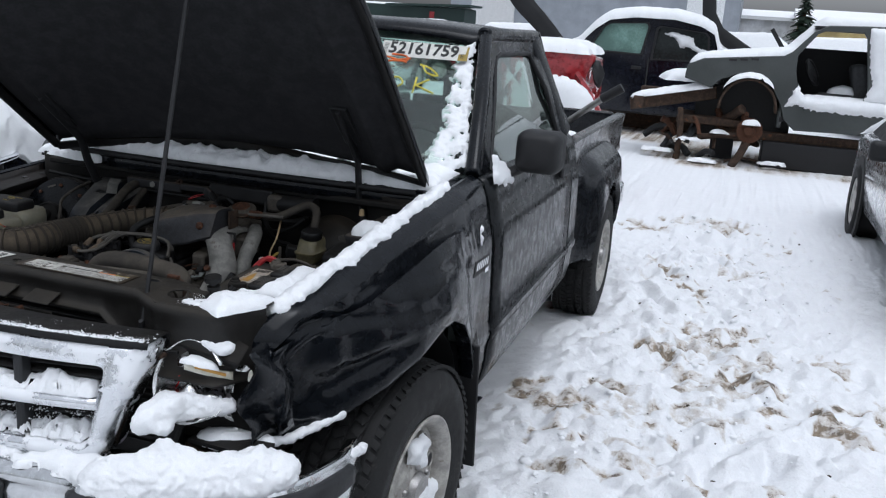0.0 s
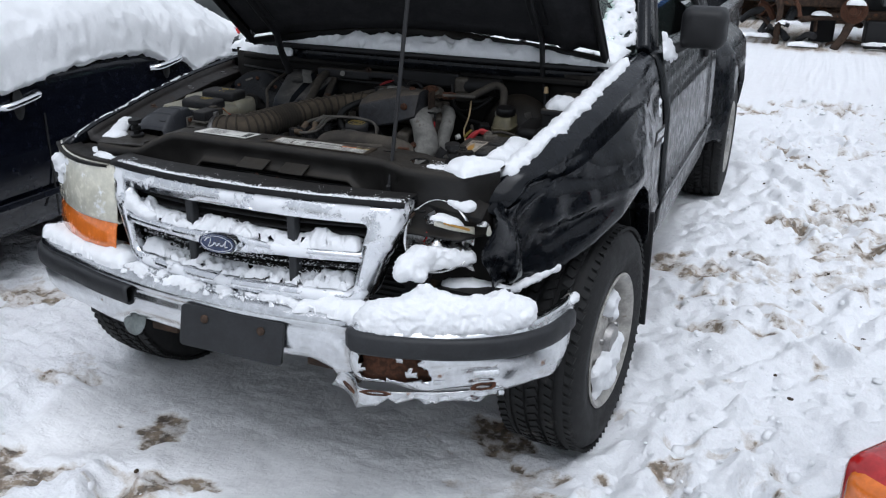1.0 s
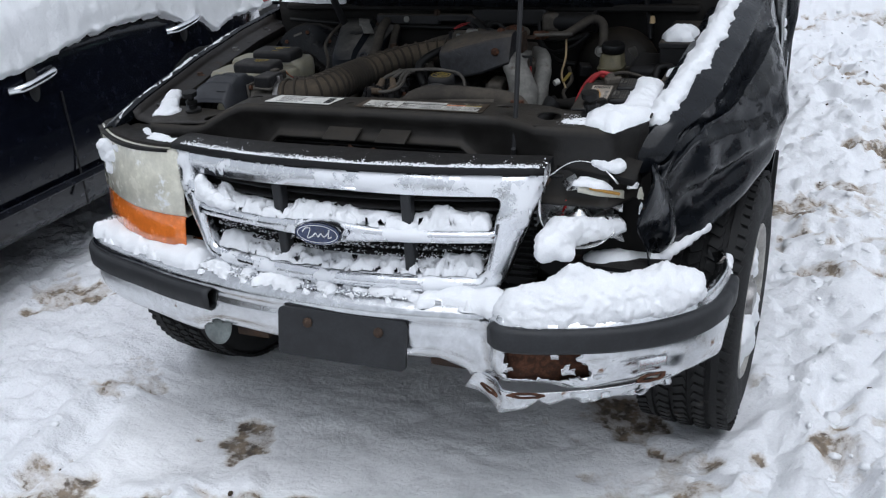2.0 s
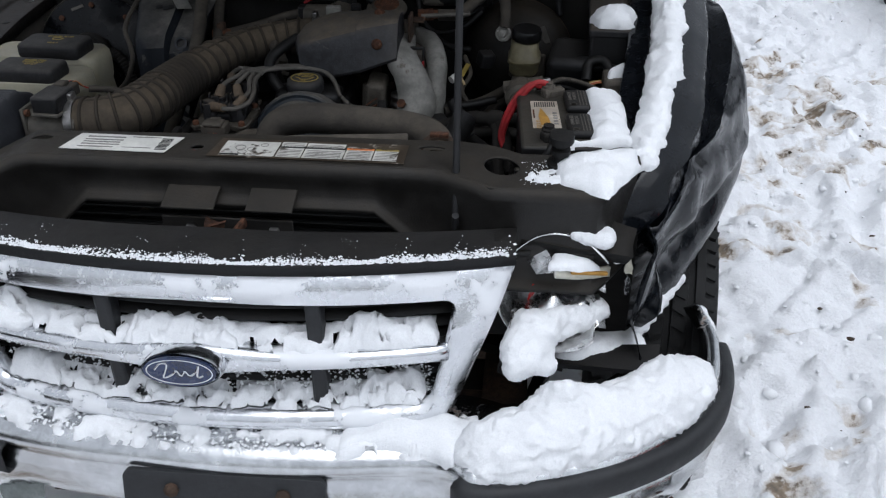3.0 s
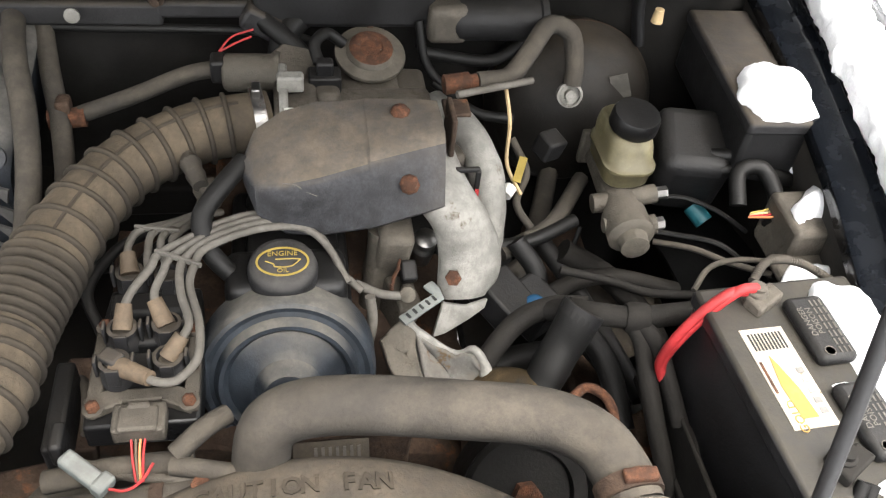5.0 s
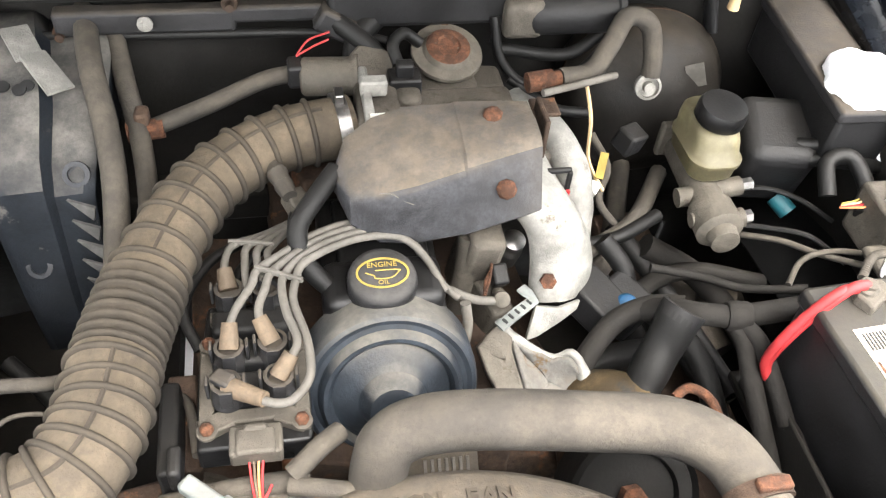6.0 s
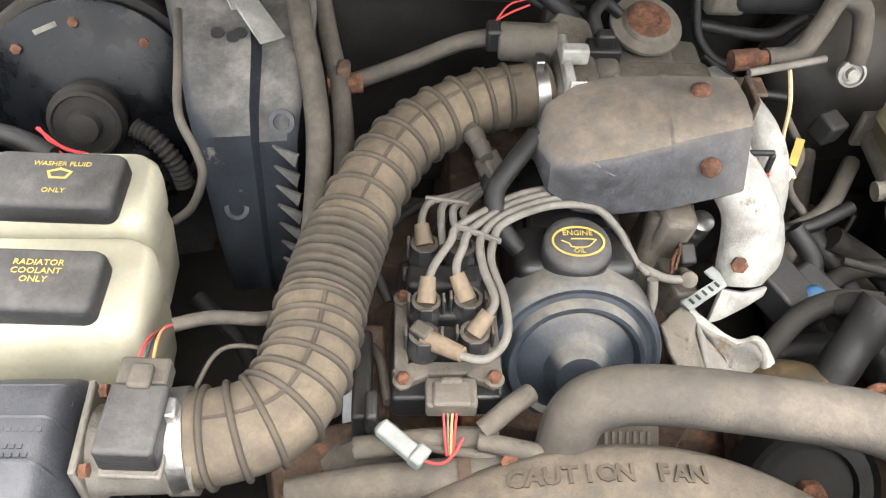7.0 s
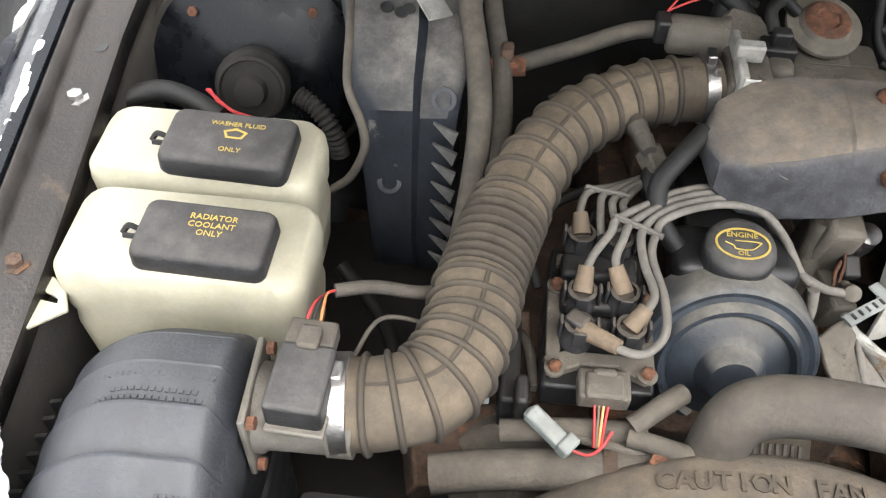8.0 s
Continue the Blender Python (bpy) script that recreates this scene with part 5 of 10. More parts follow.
for k in range(25):
    c, o = bumper_at(bumper_s(0.375) + 0.19 * k / 24)
    core.append([c - o * 0.030 + Vector((0, 0, z)) for z in (0.590, 0.565, 0.54, 0.515, 0.49)])
part("rusted_core", wobble(loft(core), 0.006, 0.02), RUST, bumper, "rusted bumper core seen through torn chrome", solid=0.003)
for x, z, w, h in ((0.352, 0.462, 0.036, 0.012), (0.430, 0.480, 0.045, 0.010), (0.655, 0.492, 0.046, 0.014)):
    c, o = bumper_at(bumper_s(x))
    m = axis(c + o * 0.006 + Vector((0, 0, z)), o + Vector((0, 0, -0.25)))
    hole = [(w / 2 * math.cos(a) * rs.uniform(0.8, 1.15), h / 2 * math.sin(a) * rs.uniform(0.8, 1.15)) for a in (2 * math.pi * k / 18 for k in range(18))]
    part("rust_scab", plate([(1.5 * a, 1.6 * b) for a, b in hole], 0.004, m, [hole]), RUST, bumper, "rust ring round a bumper slot")
bm = wobble(boxes(((0.335, 0.20, 0.475), (0.04, 0.14, 0.05)), ((0.318, 0.165, 0.463), (0.02, 0.05, 0.075), pose(0, 0, 0, 0, 12, 0))), 0.010, 0.03, 9)
part("torn_bracket", bm, DARKRUST, bumper, "rust-eaten torn bumper bracket")
for x in (-0.24, 0.24):
    part("brace", boxes(((x, 0.22, 0.50), (0.08, 0.14, 0.08))), DARKRUST, bumper)
# round lower lamp opening, torn at the passenger side
part("fog_pocket", wobble(turned([(0.044, -0.004), (0.040, 0.002), (0.0, 0.008)], axis((-0.315, 0.122, 0.492), (-0.25, -1, 0.35)), 24), 0.002, 0.03), GREYCONN, bumper, "dull grey lower lamp in the bumper")
m = Matrix.Translation((0.036, 0.066, 0.545)) @ pose(0, 0, 0, 78, 1, 2)
part("plate_bracket", plate(rounded(0.290, 0.106, 0.012), 0.010, m), RUBSTRIP, bumper, "bare black number plate bracket", bevel=0.002)
for x in (-0.075, 0.085):
    part("bracket_bolt", turned([(0.011, -0.002), (0.011, 0.004), (0.006, 0.007), (0.0, 0.007)], m @ Matrix.Translation((x, 0.025, 0)), 8), DARKRUST, bumper)

# raised hood: skin, liner, rolled rim
HINGE, REACH, ANGLE = Vector((0.053, 1.124, 1.092)), 1.00, 42.5


def on_hood(x, u, h):
    """x across, u forward from the hinge edge, h off the underside."""
    a = radians(ANGLE + 7.0 * x)
    bow = (0.022 + 0.046 * bell(u / 0.22)) * (1 - (x / 0.62) ** 2)
    crown = 0.05 * math.sin(math.pi * min(u / REACH, 1)) * max(0.0, 1 - (x / 0.60) ** 2)
    hh = h + bow + crown
    return HINGE + Vector((x, 0.057 * x - u * math.cos(a) + hh * math.sin(a), 0.013 * x + u * math.sin(a) + hh * math.cos(a)))


def hood_half(u):
    return 0.622 - 0.030 * (u / REACH) - 0.14 * max(0, u / REACH - 0.55) ** 1.5


rows = []
for k in range(25):
    u = REACH * k / 24
    w = hood_half(u)
    front = 0.06 * max(0.0, (k - 20) / 4) ** 2
    rows.append([on_hood(w * s, u - 0.05 * s * s * (k / 24), 0.03 - front - 0.03 * (abs(s) == 1)) for s in (-1, -0.985, -0.9, -0.7, -0.45, -0.2, 0, 0.2, 0.45, 0.7, 0.9, 0.985, 1)])
hood = part("hood", loft(rows), PAINT, truck, "raised black hood seen from below", solid=0.002, edge=60)
rows = []
for k in range(21):
    u = 0.03 + (REACH - 0.08) * k / 20
    w = hood_half(u) - 0.03
    rows.append([on_hood(w * s, u, -0.004 + 0.012 * (abs(s) > 0.86) - 0.012 * (0.80 < abs(s) < 0.87)) for s in (-1, -0.93, -0.90, -0.85, -0.82, -0.78, -0.4, 0, 0.4, 0.78, 0.82, 0.85, 0.90, 0.93, 1)])
part("hood_liner", loft(rows), UNDERHOOD, hood, "black fibre hood liner", solid=0.006)
bm = bmesh.new()
bar(bm, [on_hood((hood_half(0) - 0.01) * k / 8, 0.004, 0) for k in range(-8, 9)], 0.03, 0.012)
for side in (1, -1):
    bar(bm, [on_hood(side * (hood_half(u) - 0.012), u, 0.0) for u in (0.01, 0.3, 0.6, 0.9, REACH - 0.03)], 0.022, 0.02)
part("hood_rim", bm, INNER, hood)
for x in (-0.49, 0.42):
    bm = bmesh.new()
    bar(bm, [on_hood(x, 0.27, -0.012), on_hood(x, 0.13, -0.016), on_hood(x, 0.06, -0.022), (x + 0.058, 1.10 + 0.057 * x, 1.06), (x + 0.068, 1.12 + 0.05 * x, 1.0), (x + 0.075, 1.125, 0.95)], 0.03, 0.012)
    box(bm, on_hood(x, 0.2, -0.010), (0.05, 0.16, 0.008), pose(0, 0, 0, -ANGLE))
    part("hood_hinge", bm, DARKTRIM, hood, bevel=0.003)
part("prop_rod", tubes(([(0.341, 0.322, 0.893), (0.340, 0.334, 0.905), (0.338, 0.433, 1.30), (0.336, 0.534, 1.70), (0.335, 0.545, 1.745)], 0.0052), seg=8), DARKTRIM, truck, "thin black hood prop rod")

# cowl under the windscreen
rows = []
for y, z in ((1.165, 1.03), (1.170, 1.062), (1.185, 1.078), (1.22, 1.086), (1.30, 1.094), (1.42, 1.105)):
    rows.append([(s * 0.715, y + 0.015 - 0.10 * (1 - s * s), z + 0.014 * (1 - s * s)) for s in (j / 10 - 1 for j in range(21))])
part("cowl", loft(rows), PAINT, truck, solid=0.003)
part("cowl_seal", tubes(([(s_ * 0.640, 1.156 - 0.084 * (1 - s_ * s_), 1.074 + 0.013 * (1 - s_ * s_)) for s_ in (j / 10 - 1 for j in range(21))], 0.009), seg=12, per=3), DARKTRIM, truck, "black rubber hood seal along the cowl")


# ---- engine bay: sheet metal ----
def apron(side, flange):
    rows = []
    for k in range(31):
        y = 0.40 + 0.77 * k / 30
        xt, zt = fender_top(side, y)
        w = 0.0
        if flange and side < 0:
            prof = ((xt - 0.006, zt - 0.006), (xt - 0.010, zt - 0.024), (xt - 0.016, zt - 0.030), (xt - 0.046, zt - 0.036), (xt - 0.052, zt - 0.039), (xt - 0.054, zt - 0.060))
        elif side < 0:
            prof = ((xt - 0.052, zt - 0.056), (xt - 0.056, zt - 0.16), (xt - 0.07, 0.66), (xt - 0.11, 0.52), (xt - 0.15, 0.47))
        elif flange:
            prof = ((xt - 0.045 + w, zt - 0.036), (xt - 0.048 + w, zt - 0.044), (xt - 0.054 + w, zt - 0.048), (xt - 0.084 + w, zt - 0.052), (xt - 0.089 + w, zt - 0.055), (xt - 0.091 + w, zt - 0.068))
        else:
            prof = ((xt - 0.088 + w, zt - 0.060), (xt - 0.080 + w, zt - 0.16), (xt - 0.09, 0.66), (xt - 0.13, 0.52), (xt - 0.17, 0.47))
        rows.append([(side * x, y, z) for x, z in prof])
    return loft(rows)


for side in (1, -1):
    part("inner_fender", apron(side, False), INNER, truck, solid=0.003 * side, edge=50)
    # driver-side rail is black to put the shadow there into its colour
    part("fender_rail", apron(side, True), RAIL if side < 0 else PAINT, truck, "worn brown inner fender rail with bolts" if side < 0 else "", solid=0.003 * side, edge=50)
    for y in ((0.47, 0.66, 0.86, 1.06) if side < 0 else ()):
        xt, zt = fender_top(side, y)
        xb = xt - (0.070 if side > 0 else 0.031)
        part("fender_bolt", turned([(0.014, 0), (0.014, 0.002), (0.008, 0.002), (0.008, 0.008), (0.0, 0.009)], axis((side * xb, y, zt - (0.050 if side > 0 else 0.033)), (0, 0, 1)), 6), STEEL if y != 0.66 else DARKRUST, truck)
        # flat black disc colours in the dark of a hole; nothing is cut
        part("rail_hole", turned([(0.009, 0.0), (0.0085, 0.0012), (0.0, 0.0013)], axis((side * xb, y + 0.075, zt - (0.0500 if side > 0 else 0.0325) + 0.008), (0, 0, 1)), 14), BLACKPRINT_SHADE, truck)
bm = loft([[(-0.66 + 1.32 * k / 20, 1.155 - 0.02 * math.cos(k), z) for k in range(21)] for z in (0.42, 0.60, 0.75, 0.90, 1.0, 1.055)])
firewall = part("firewall", bm, INNER, truck, "black bulkhead behind the engine", solid=0.004)
part("firewall_ledge", boxes(((0, 1.135, 1.035), (1.24, 0.05, 0.02)), ((0.0, 1.12, 0.72), (0.7, 0.06, 0.05))), INNER, truck, bevel=0.006)
bm = bmesh.new()
box(bm, (0.02, 0.90, 0.60), (0.24, 0.50, 0.36))
box(bm, (0.02, 1.05, 0.80), (0.16, 0.12, 0.10))
box(bm, (0.12, 0.85, 0.62), (0.20, 0.34, 0.16), pose(0, 0, 0, 0, 20, 0))
box(bm, (-0.12, 0.86, 0.62), (0.16, 0.36, 0.18))
bmesh.ops.subdivide_edges(bm, edges=bm.edges, cuts=6, use_grid_fill=True)
wobble(bm, 0.018, 0.06, 3)
part("engine_block", bm, DARKRUST, truck, "oily dark engine block", bevel=0.004)
part("splash_tray", boxes(((-0.40, 0.80, 0.52), (0.34, 0.62, 0.02), pose(0, 0, 0, 0, -12, 0))), INNER, truck)
part("splash_tray", boxes(((0.40, 0.80, 0.50), (0.26, 0.56, 0.02), pose(0, 0, 0, 0, 14, 0))), INNER, truck)
part("lower_valance", boxes(((0.0, 0.50, 0.44), (0.9, 0.10, 0.03))), INNER, truck)

# radiator support with its holes
SUP = [(-0.60, 0.452), (-0.598, 0.40), (-0.545, 0.304), (-0.39, 0.303), (-0.335, 0.345), (-0.30, 0.352), (0.30, 0.352), (0.335, 0.345), (0.39, 0.303), (0.548, 0.304), (0.604, 0.40), (0.602, 0.456), (0.54, 0.440), (0.475, 0.416), (0.43, 0.416), (0.39, 0.440), (0.34, 0.452), (0.0, 0.448), (-0.34, 0.452), (-0.42, 0.43), (-0.52, 0.445)]
holes = [ring(0.297, 0.4225, 0.020, 0.0085, 18), ring(0.403, 0.372, 0.024, 0.030, 20, 0.5), ring(-0.057, 0.395, 0.0095, seg=16), ring(-0.31, 0.41, 0.018, 0.008, 18), ring(-0.403, 0.372, 0.024, 0.03, 20, -0.5)]
support = part("radiator_support", plate(SUP, 0.004, Matrix.Translation((0, 0, 0.951)), holes), SUPPORT, truck, "grimy black radiator support panel with stickers", bevel=0.0015)


def sup_drop(x):
    a = abs(x)
    return 0.888 if a < 0.22 else 0.888 - 0.09 * min(1, (a - 0.22) / 0.10)


rows = []
for k in range(61):
    x = -0.60 + 1.2 * k / 60
    a = abs(x)
    yf = 0.352 if a < 0.31 else (0.352 - 0.049 * min(1, (a - 0.31) / 0.08) if a < 0.545 else 0.303 + 0.1 * (a - 0.545) / 0.055)
    zb = sup_drop(x)
    rows.append([(x, yf + 0.006, 0.951), (x, yf - 0.001, 0.949), (x, yf - 0.006, 0.942), (x, yf - 0.006, 0.93), (x, yf - 0.001, 0.922), (x, yf - 0.002, zb + 0.012), (x, yf - 0.006, zb + 0.004), (x, yf - 0.014, zb), (x, yf - 0.016, zb - 0.006)])
face = part("support_face", loft(rows), SUPPORT, support, solid=0.003, edge=50)


def corner_drop(x):
    """The passenger end of the support steps down to the fender."""
    q = max(0.0, min(1.0, (-x - 0.31) / 0.11))
    return 0.044 * q * q * (3 - 2 * q)


for ob in (support, face):
    for v in ob.data.vertices:
        v.co.z -= corner_drop(v.co.x)
# radiator and condenser behind the opening
part("radiator_tank", boxes(((0.0, 0.475, 0.86), (0.72, 0.045, 0.06)), ((0.0, 0.47, 0.66), (0.68, 0.03, 0.36))), PLASTIC, truck, bevel=0.01)
bm = bmesh.new()
for k in range(22):
    tube(bm, [(-0.36, 0.425, 0.55 + 0.0155 * k), (0.36, 0.425, 0.55 + 0.0155 * k)], 0.0042, 6, 1)
tagged(part("condenser_core", bm, BLACKHOSE, truck), kind="stuff")
part("lower_crossbar", boxes(((0.0, 0.33, 0.80), (0.72, 0.03, 0.03)), ((0.0, 0.30, 0.70), (0.06, 0.03, 0.20))), INNER, truck, bevel=0.005)
# latch plates and hook
latch = part("hood_latch", boxes(((-0.052, 0.332, 0.900), (0.080, 0.05, 0.004), pose(0, 0, 0, 20)), ((0.070, 0.332, 0.900), (0.070, 0.05, 0.004), pose(0, 0, 0, 20)), ((0.0, 0.325, 0.84), (0.20, 0.004, 0.06))), SUPPORT, truck, "rusty hood latch with release lever", bevel=0.0015)
for x in (-0.055, 0.072):
    part("latch_bolt", turned([(0.011, 0), (0.011, 0.003), (0.007, 0.003), (0.007, 0.009), (0.0, 0.010)], axis((x, 0.320, 0.85), (0, -1, 0.3)), 6), STEEL, latch)
bm = bmesh.new()
bar(bm, [(-0.02, 0.31, 0.80), (-0.022, 0.30, 0.86), (-0.015, 0.285, 0.885), (0.008, 0.292, 0.875)], 0.018, 0.006)
bar(bm, [(0.030, 0.315, 0.87), (0.026, 0.29, 0.868), (0.012, 0.245, 0.862)], 0.016, 0.008)
part("latch_lever", bm, RUST, latch, "rust-brown release lever")
part("latch_cable", tubes(([(0.06, 0.30, 0.84), (0.18, 0.285, 0.845), (0.32, 0.285, 0.845), (0.45, 0.30, 0.85)], 0.004)), BLACKHOSE, latch)
for x in (0.28, 0.40):
    part("horn_bracket", boxes(((x, 0.285, 0.842), (0.05, 0.03, 0.012))), DARKRUST, truck, bevel=0.004)
# rubber hood stops
for x, y in ((0.486, 0.378), (-0.489, 0.402)):
    part("hood_stop", turned([(0.019, 0.0), (0.019, 0.008), (0.010, 0.010), (0.010, 0.020), (0.014, 0.022), (0.014, 0.030), (0.008, 0.032), (0.008, 0.040), (0.018, 0.041), (0.018, 0.052), (0.0, 0.054)], axis((x, y, 0.951 - corner_drop(x)), (0, -0.12, 1)), 10), BLACKHOSE, truck, "black screw-in rubber hood stop")

# stickers on the support
flat = Matrix.Translation((0, 0, 0.9535))
sticker = part("emission_sticker", plate([(-0.262, 0.368), (-0.098, 0.366), (-0.086, 0.421), (-0.250, 0.423)], 0.001, flat), WHITE, support, "white emission sticker with a diagram")
for x0, w, y, h in ((-0.235, 0.060, 0.412, 0.0035), (-0.235, 0.060, 0.402, 0.003), (-0.235, 0.058, 0.394, 0.003), (-0.235, 0.060, 0.386, 0.003), (-0.237, 0.055, 0.377, 0.003), (-0.165, 0.045, 0.415, 0.0014), (-0.168, 0.045, 0.378, 0.0014)):
    part("print_line", boxes(((x0 + w / 2, y, 0.9538), (w, h, 0.0006))), BARPRINT, sticker)
for k in range(9):
    part("print_bar", boxes(((-0.107 - 0.0006 * (k % 3), 0.375 + 0.0046 * k, 0.9538), (0.017, 0.0022, 0.0006))), BLACKPRINT_SHADE, sticker)
caution = part("caution_sticker", plate([(-0.032, 0.362), (0.262, 0.360), (0.262, 0.424), (-0.026, 0.425)], 0.0008, flat), BROWNLABEL, support, "dirt-worn caution sticker with orange and yellow bars")
for x0, x1, y0, y1 in ((-0.015, 0.068, 0.366, 0.415), (0.071, 0.108, 0.366, 0.397), (0.110, 0.170, 0.366, 0.397), (0.172, 0.213, 0.366, 0.398), (0.215, 0.250, 0.366, 0.398), (0.071, 0.108, 0.404, 0.417), (0.110, 0.168, 0.406, 0.416)):
    field = part("sticker_field", plate([(x0, y0), (x1, y0), (x1, y1), (x0, y1)], 0.0005, Matrix.Translation((0, 0, 0.9541))), WORNLABEL, caution)
    if x0 > 0:
        n = int((y1 - y0) / 0.0052)
        for k in range(n):
            y = y0 + 0.003 + k * 0.0052
            part("print_line", boxes((((x0 + x1) / 2, y, 0.9542), ((x1 - x0) * 0.86, 0.0016, 0.0005))), BARPRINT, caution)
for x0, x1, mat in ((0.071, 0.170, BLACKPRINT_SHADE), (0.172, 0.213, ORANGE), (0.215, 0.250, YELLOW)):
    part("title_bar", plate([(x0, 0.398), (x1, 0.398), (x1, 0.4035), (x0, 0.4035)], 0.0005, Matrix.Translation((0, 0, 0.9544))), mat, caution)
for text, x, size, mat in (("ATTENTION!", 0.0895, 0.0058, WHITE), ("SI LE MOTEUR REFUSE DE DEMARRER", 0.140, 0.0035, WHITE), ("AVERTISSEMENT", 0.1925, 0.0047, BLACKPRINT_SHADE), ("MISE EN", 0.232, 0.0050, BLACKPRINT_SHADE)):
    letters("title", text, size, Matrix.Translation((x, 0.4007, 0.9549)), mat, caution, 0.0001)
for x, y, r in ((0.012, 0.392, 0.008), (0.030, 0.388, 0.007), (0.018, 0.377, 0.007), (0.046, 0.403, 0.006)):
    part("belt_diagram", plate(ring(x, y, r, seg=20), 0.0004, Matrix.Translation((0, 0, 0.9546)), [ring(x, y, r - 0.0011, seg=20)]), BARPRINT, caution)
part("maker_mark", boxes(((0.0, 0.3685, 0.9543), (0.030, 0.0045, 0.0005))), BLACKPRINT_SHADE, caution)

# ---- fan shroud, hose, radiator neck ----
rows = []
for k in range(33):
    x = -0.215 + 0.47 * k / 32
    s = (x - 0.035)
    z = 0.871 - 1.30 * s * s
    yb = 0.578 - 0.95 * s * s
    rows.append([(x, 0.440, z - 0.004), (x, 0.475, z + 0.004), (x, yb - 0.03, z + 0.002), (x, yb - 0.008, z - 0.001), (x, yb, z - 0.008), (x, yb + 0.002, z - 0.02), (x, yb, z - 0.12)])
shroud = part("fan_shroud", loft(rows), DUSTY2, truck, "dust-caked plastic fan shroud with raised warning", solid=0.004, edge=50)
word = "CAUTION FAN"
for k, ch in enumerate(word):
    x = -0.061 + 0.158 * (k + 0.15 * (k > 7)) / 10.15
    s = x - 0.035
    if ch != " ":
        letters("warning", ch, 0.0225, Matrix.Translation((x, 0.546, 0.8790 - 1.30 * s * s)) @ pose(0, 0, 0, 0, math.degrees(2.6 * s), 0), RIB, shroud, 0.0006, 0.0007)
part("shroud_strip", wobble(boxes(((0.160, 0.462, 0.942), (0.19, 0.018, 0.005), pose(0, 0, 0, 25, -3, 1)), ((0.00, 0.462, 0.930), (0.24, 0.014, 0.006), pose(0, 0, 0, 25, -4, 1))), 0.001, 0.05), ALLOY2, truck, "bent grey seal strip", bevel=0.002)
uh = [(-0.012, 0.575, 0.800), (-0.010, 0.590, 0.855), (0.000, 0.600, 0.892), (0.030, 0.603, 0.910), (0.085, 0.597, 0.918), (0.170, 0.583, 0.920), (0.240, 0.570, 0.919), (0.279, 0.546, 0.917), (0.295, 0.515, 0.913), (0.300, 0.484, 0.908)]
hose = part("radiator_hose", tube(bmesh.new(), uh, 0.0265, 18, 7), HOSE, truck, "dusty grey upper radiator hose")
m = axis((0.298, 0.498, 0.911), (0.10, -0.98, -0.12))
part("hose_clamp", turned([(0.0275, -0.008), (0.0295, -0.008), (0.0295, 0.008), (0.0275, 0.008)], m, 24), DARKRUST, hose, "rusted band clamp")
part("clamp_screw", boxes(((0.300, 0.494, 0.941), (0.03, 0.012, 0.008))), RUST, hose, bevel=0.002)
part("radiator_neck", turned([(0.026, 0.0), (0.030, 0.002), (0.030, 0.02), (0.024, 0.022), (0.024, 0.05)], axis((0.301, 0.486, 0.908), (0, -1, -0.25)), 20), ALLOY2, truck)
m = axis((-0.0115, 0.583, 0.832), (0.03, 0.2, 1))
part("hose_clamp", turned([(0.0275, -0.006), (0.0290, -0.006), (0.0290, 0.006), (0.0275, 0.006)], m, 24), DARKRUST, hose)
part("lower_pulley", turned([(0.02, 0.01), (0.05, 0.012), (0.052, 0.02), (0.066, 0.022), (0.070, 0.014), (0.074, 0.022), (0.074, -0.02), (0.0, -0.02)], axis((0.255, 0.60, 0.735), (0.05, -0.75, 0.65)), 32), BLACKHOSE, truck, "black ribbed accessory pulley")
part("pulley_nut", turned([(0.016, 0.012), (0.016, 0.024), (0.0, 0.026)], axis((0.255, 0.60, 0.735), (0.05, -0.75, 0.65)), 6), RUST, truck)

# ---- timing cover (round drum) and valve cover ----
m = axis((0.016, 0.690, 0.832), (0.0, -0.93, 0.36))
drum = part("timing_cover", turned([(0.0, 0.030), (0.016, 0.030), (0.024, 0.028), (0.029, 0.022), (0.034, 0.012), (0.042, 0.007), (0.054, 0.004), (0.059, 0.0005), (0.061, 0.004), (0.064, 0.0075), (0.068, 0.0075), (0.071, 0.003), (0.073, -0.003), (0.078, -0.004), (0.083, -0.002), (0.087, -0.004), (0.0895, -0.009), (0.0905, -0.016), (0.0918, -0.050), (0.088, -0.054), (0.0, -0.054)], m, 64), PULLEY, truck, "round dusty blue-black timing belt cover", edge=28)
valve = part("valve_cover", boxes(((0.022, 0.845, 0.800), (0.128, 0.21, 0.13))), VALVE, truck, "black valve cover", bevel=0.012, segments=3)
part("filler_block", boxes(((0.018, 0.786, 0.876), (0.125, 0.066, 0.048))), VALVE, valve, bevel=0.014, segments=3)
part("cover_crown", boxes(((0.025, 0.86, 0.870), (0.10, 0.14, 0.02))), VALVE, valve, bevel=0.008, segments=3)
m = axis((0.015, 0.772, 0.903), (0.0, -0.10, 1))
cap = part("oil_cap", turned([(0.030, -0.012), (0.0345, -0.006), (0.0355, 0.010), (0.033, 0.018), (0.026, 0.0215), (0.0, 0.0215)], m, 40), CAP, truck, "worn grey-black oil filler cap with yellow print")
part("cap_print_ring", plate(ring(0, 0, 0.0265, 0.0185, 36), 0.0006, m @ Matrix.Translation((0, 0, 0.0224)), [ring(0, 0, 0.0243, 0.0163, 36)]), YELLOW, cap)
letters("cap_print", "ENGINE", 0.0085, m @ Matrix.Translation((0, 0.0098, 0.0222)), YELLOW, cap, 0.0003)
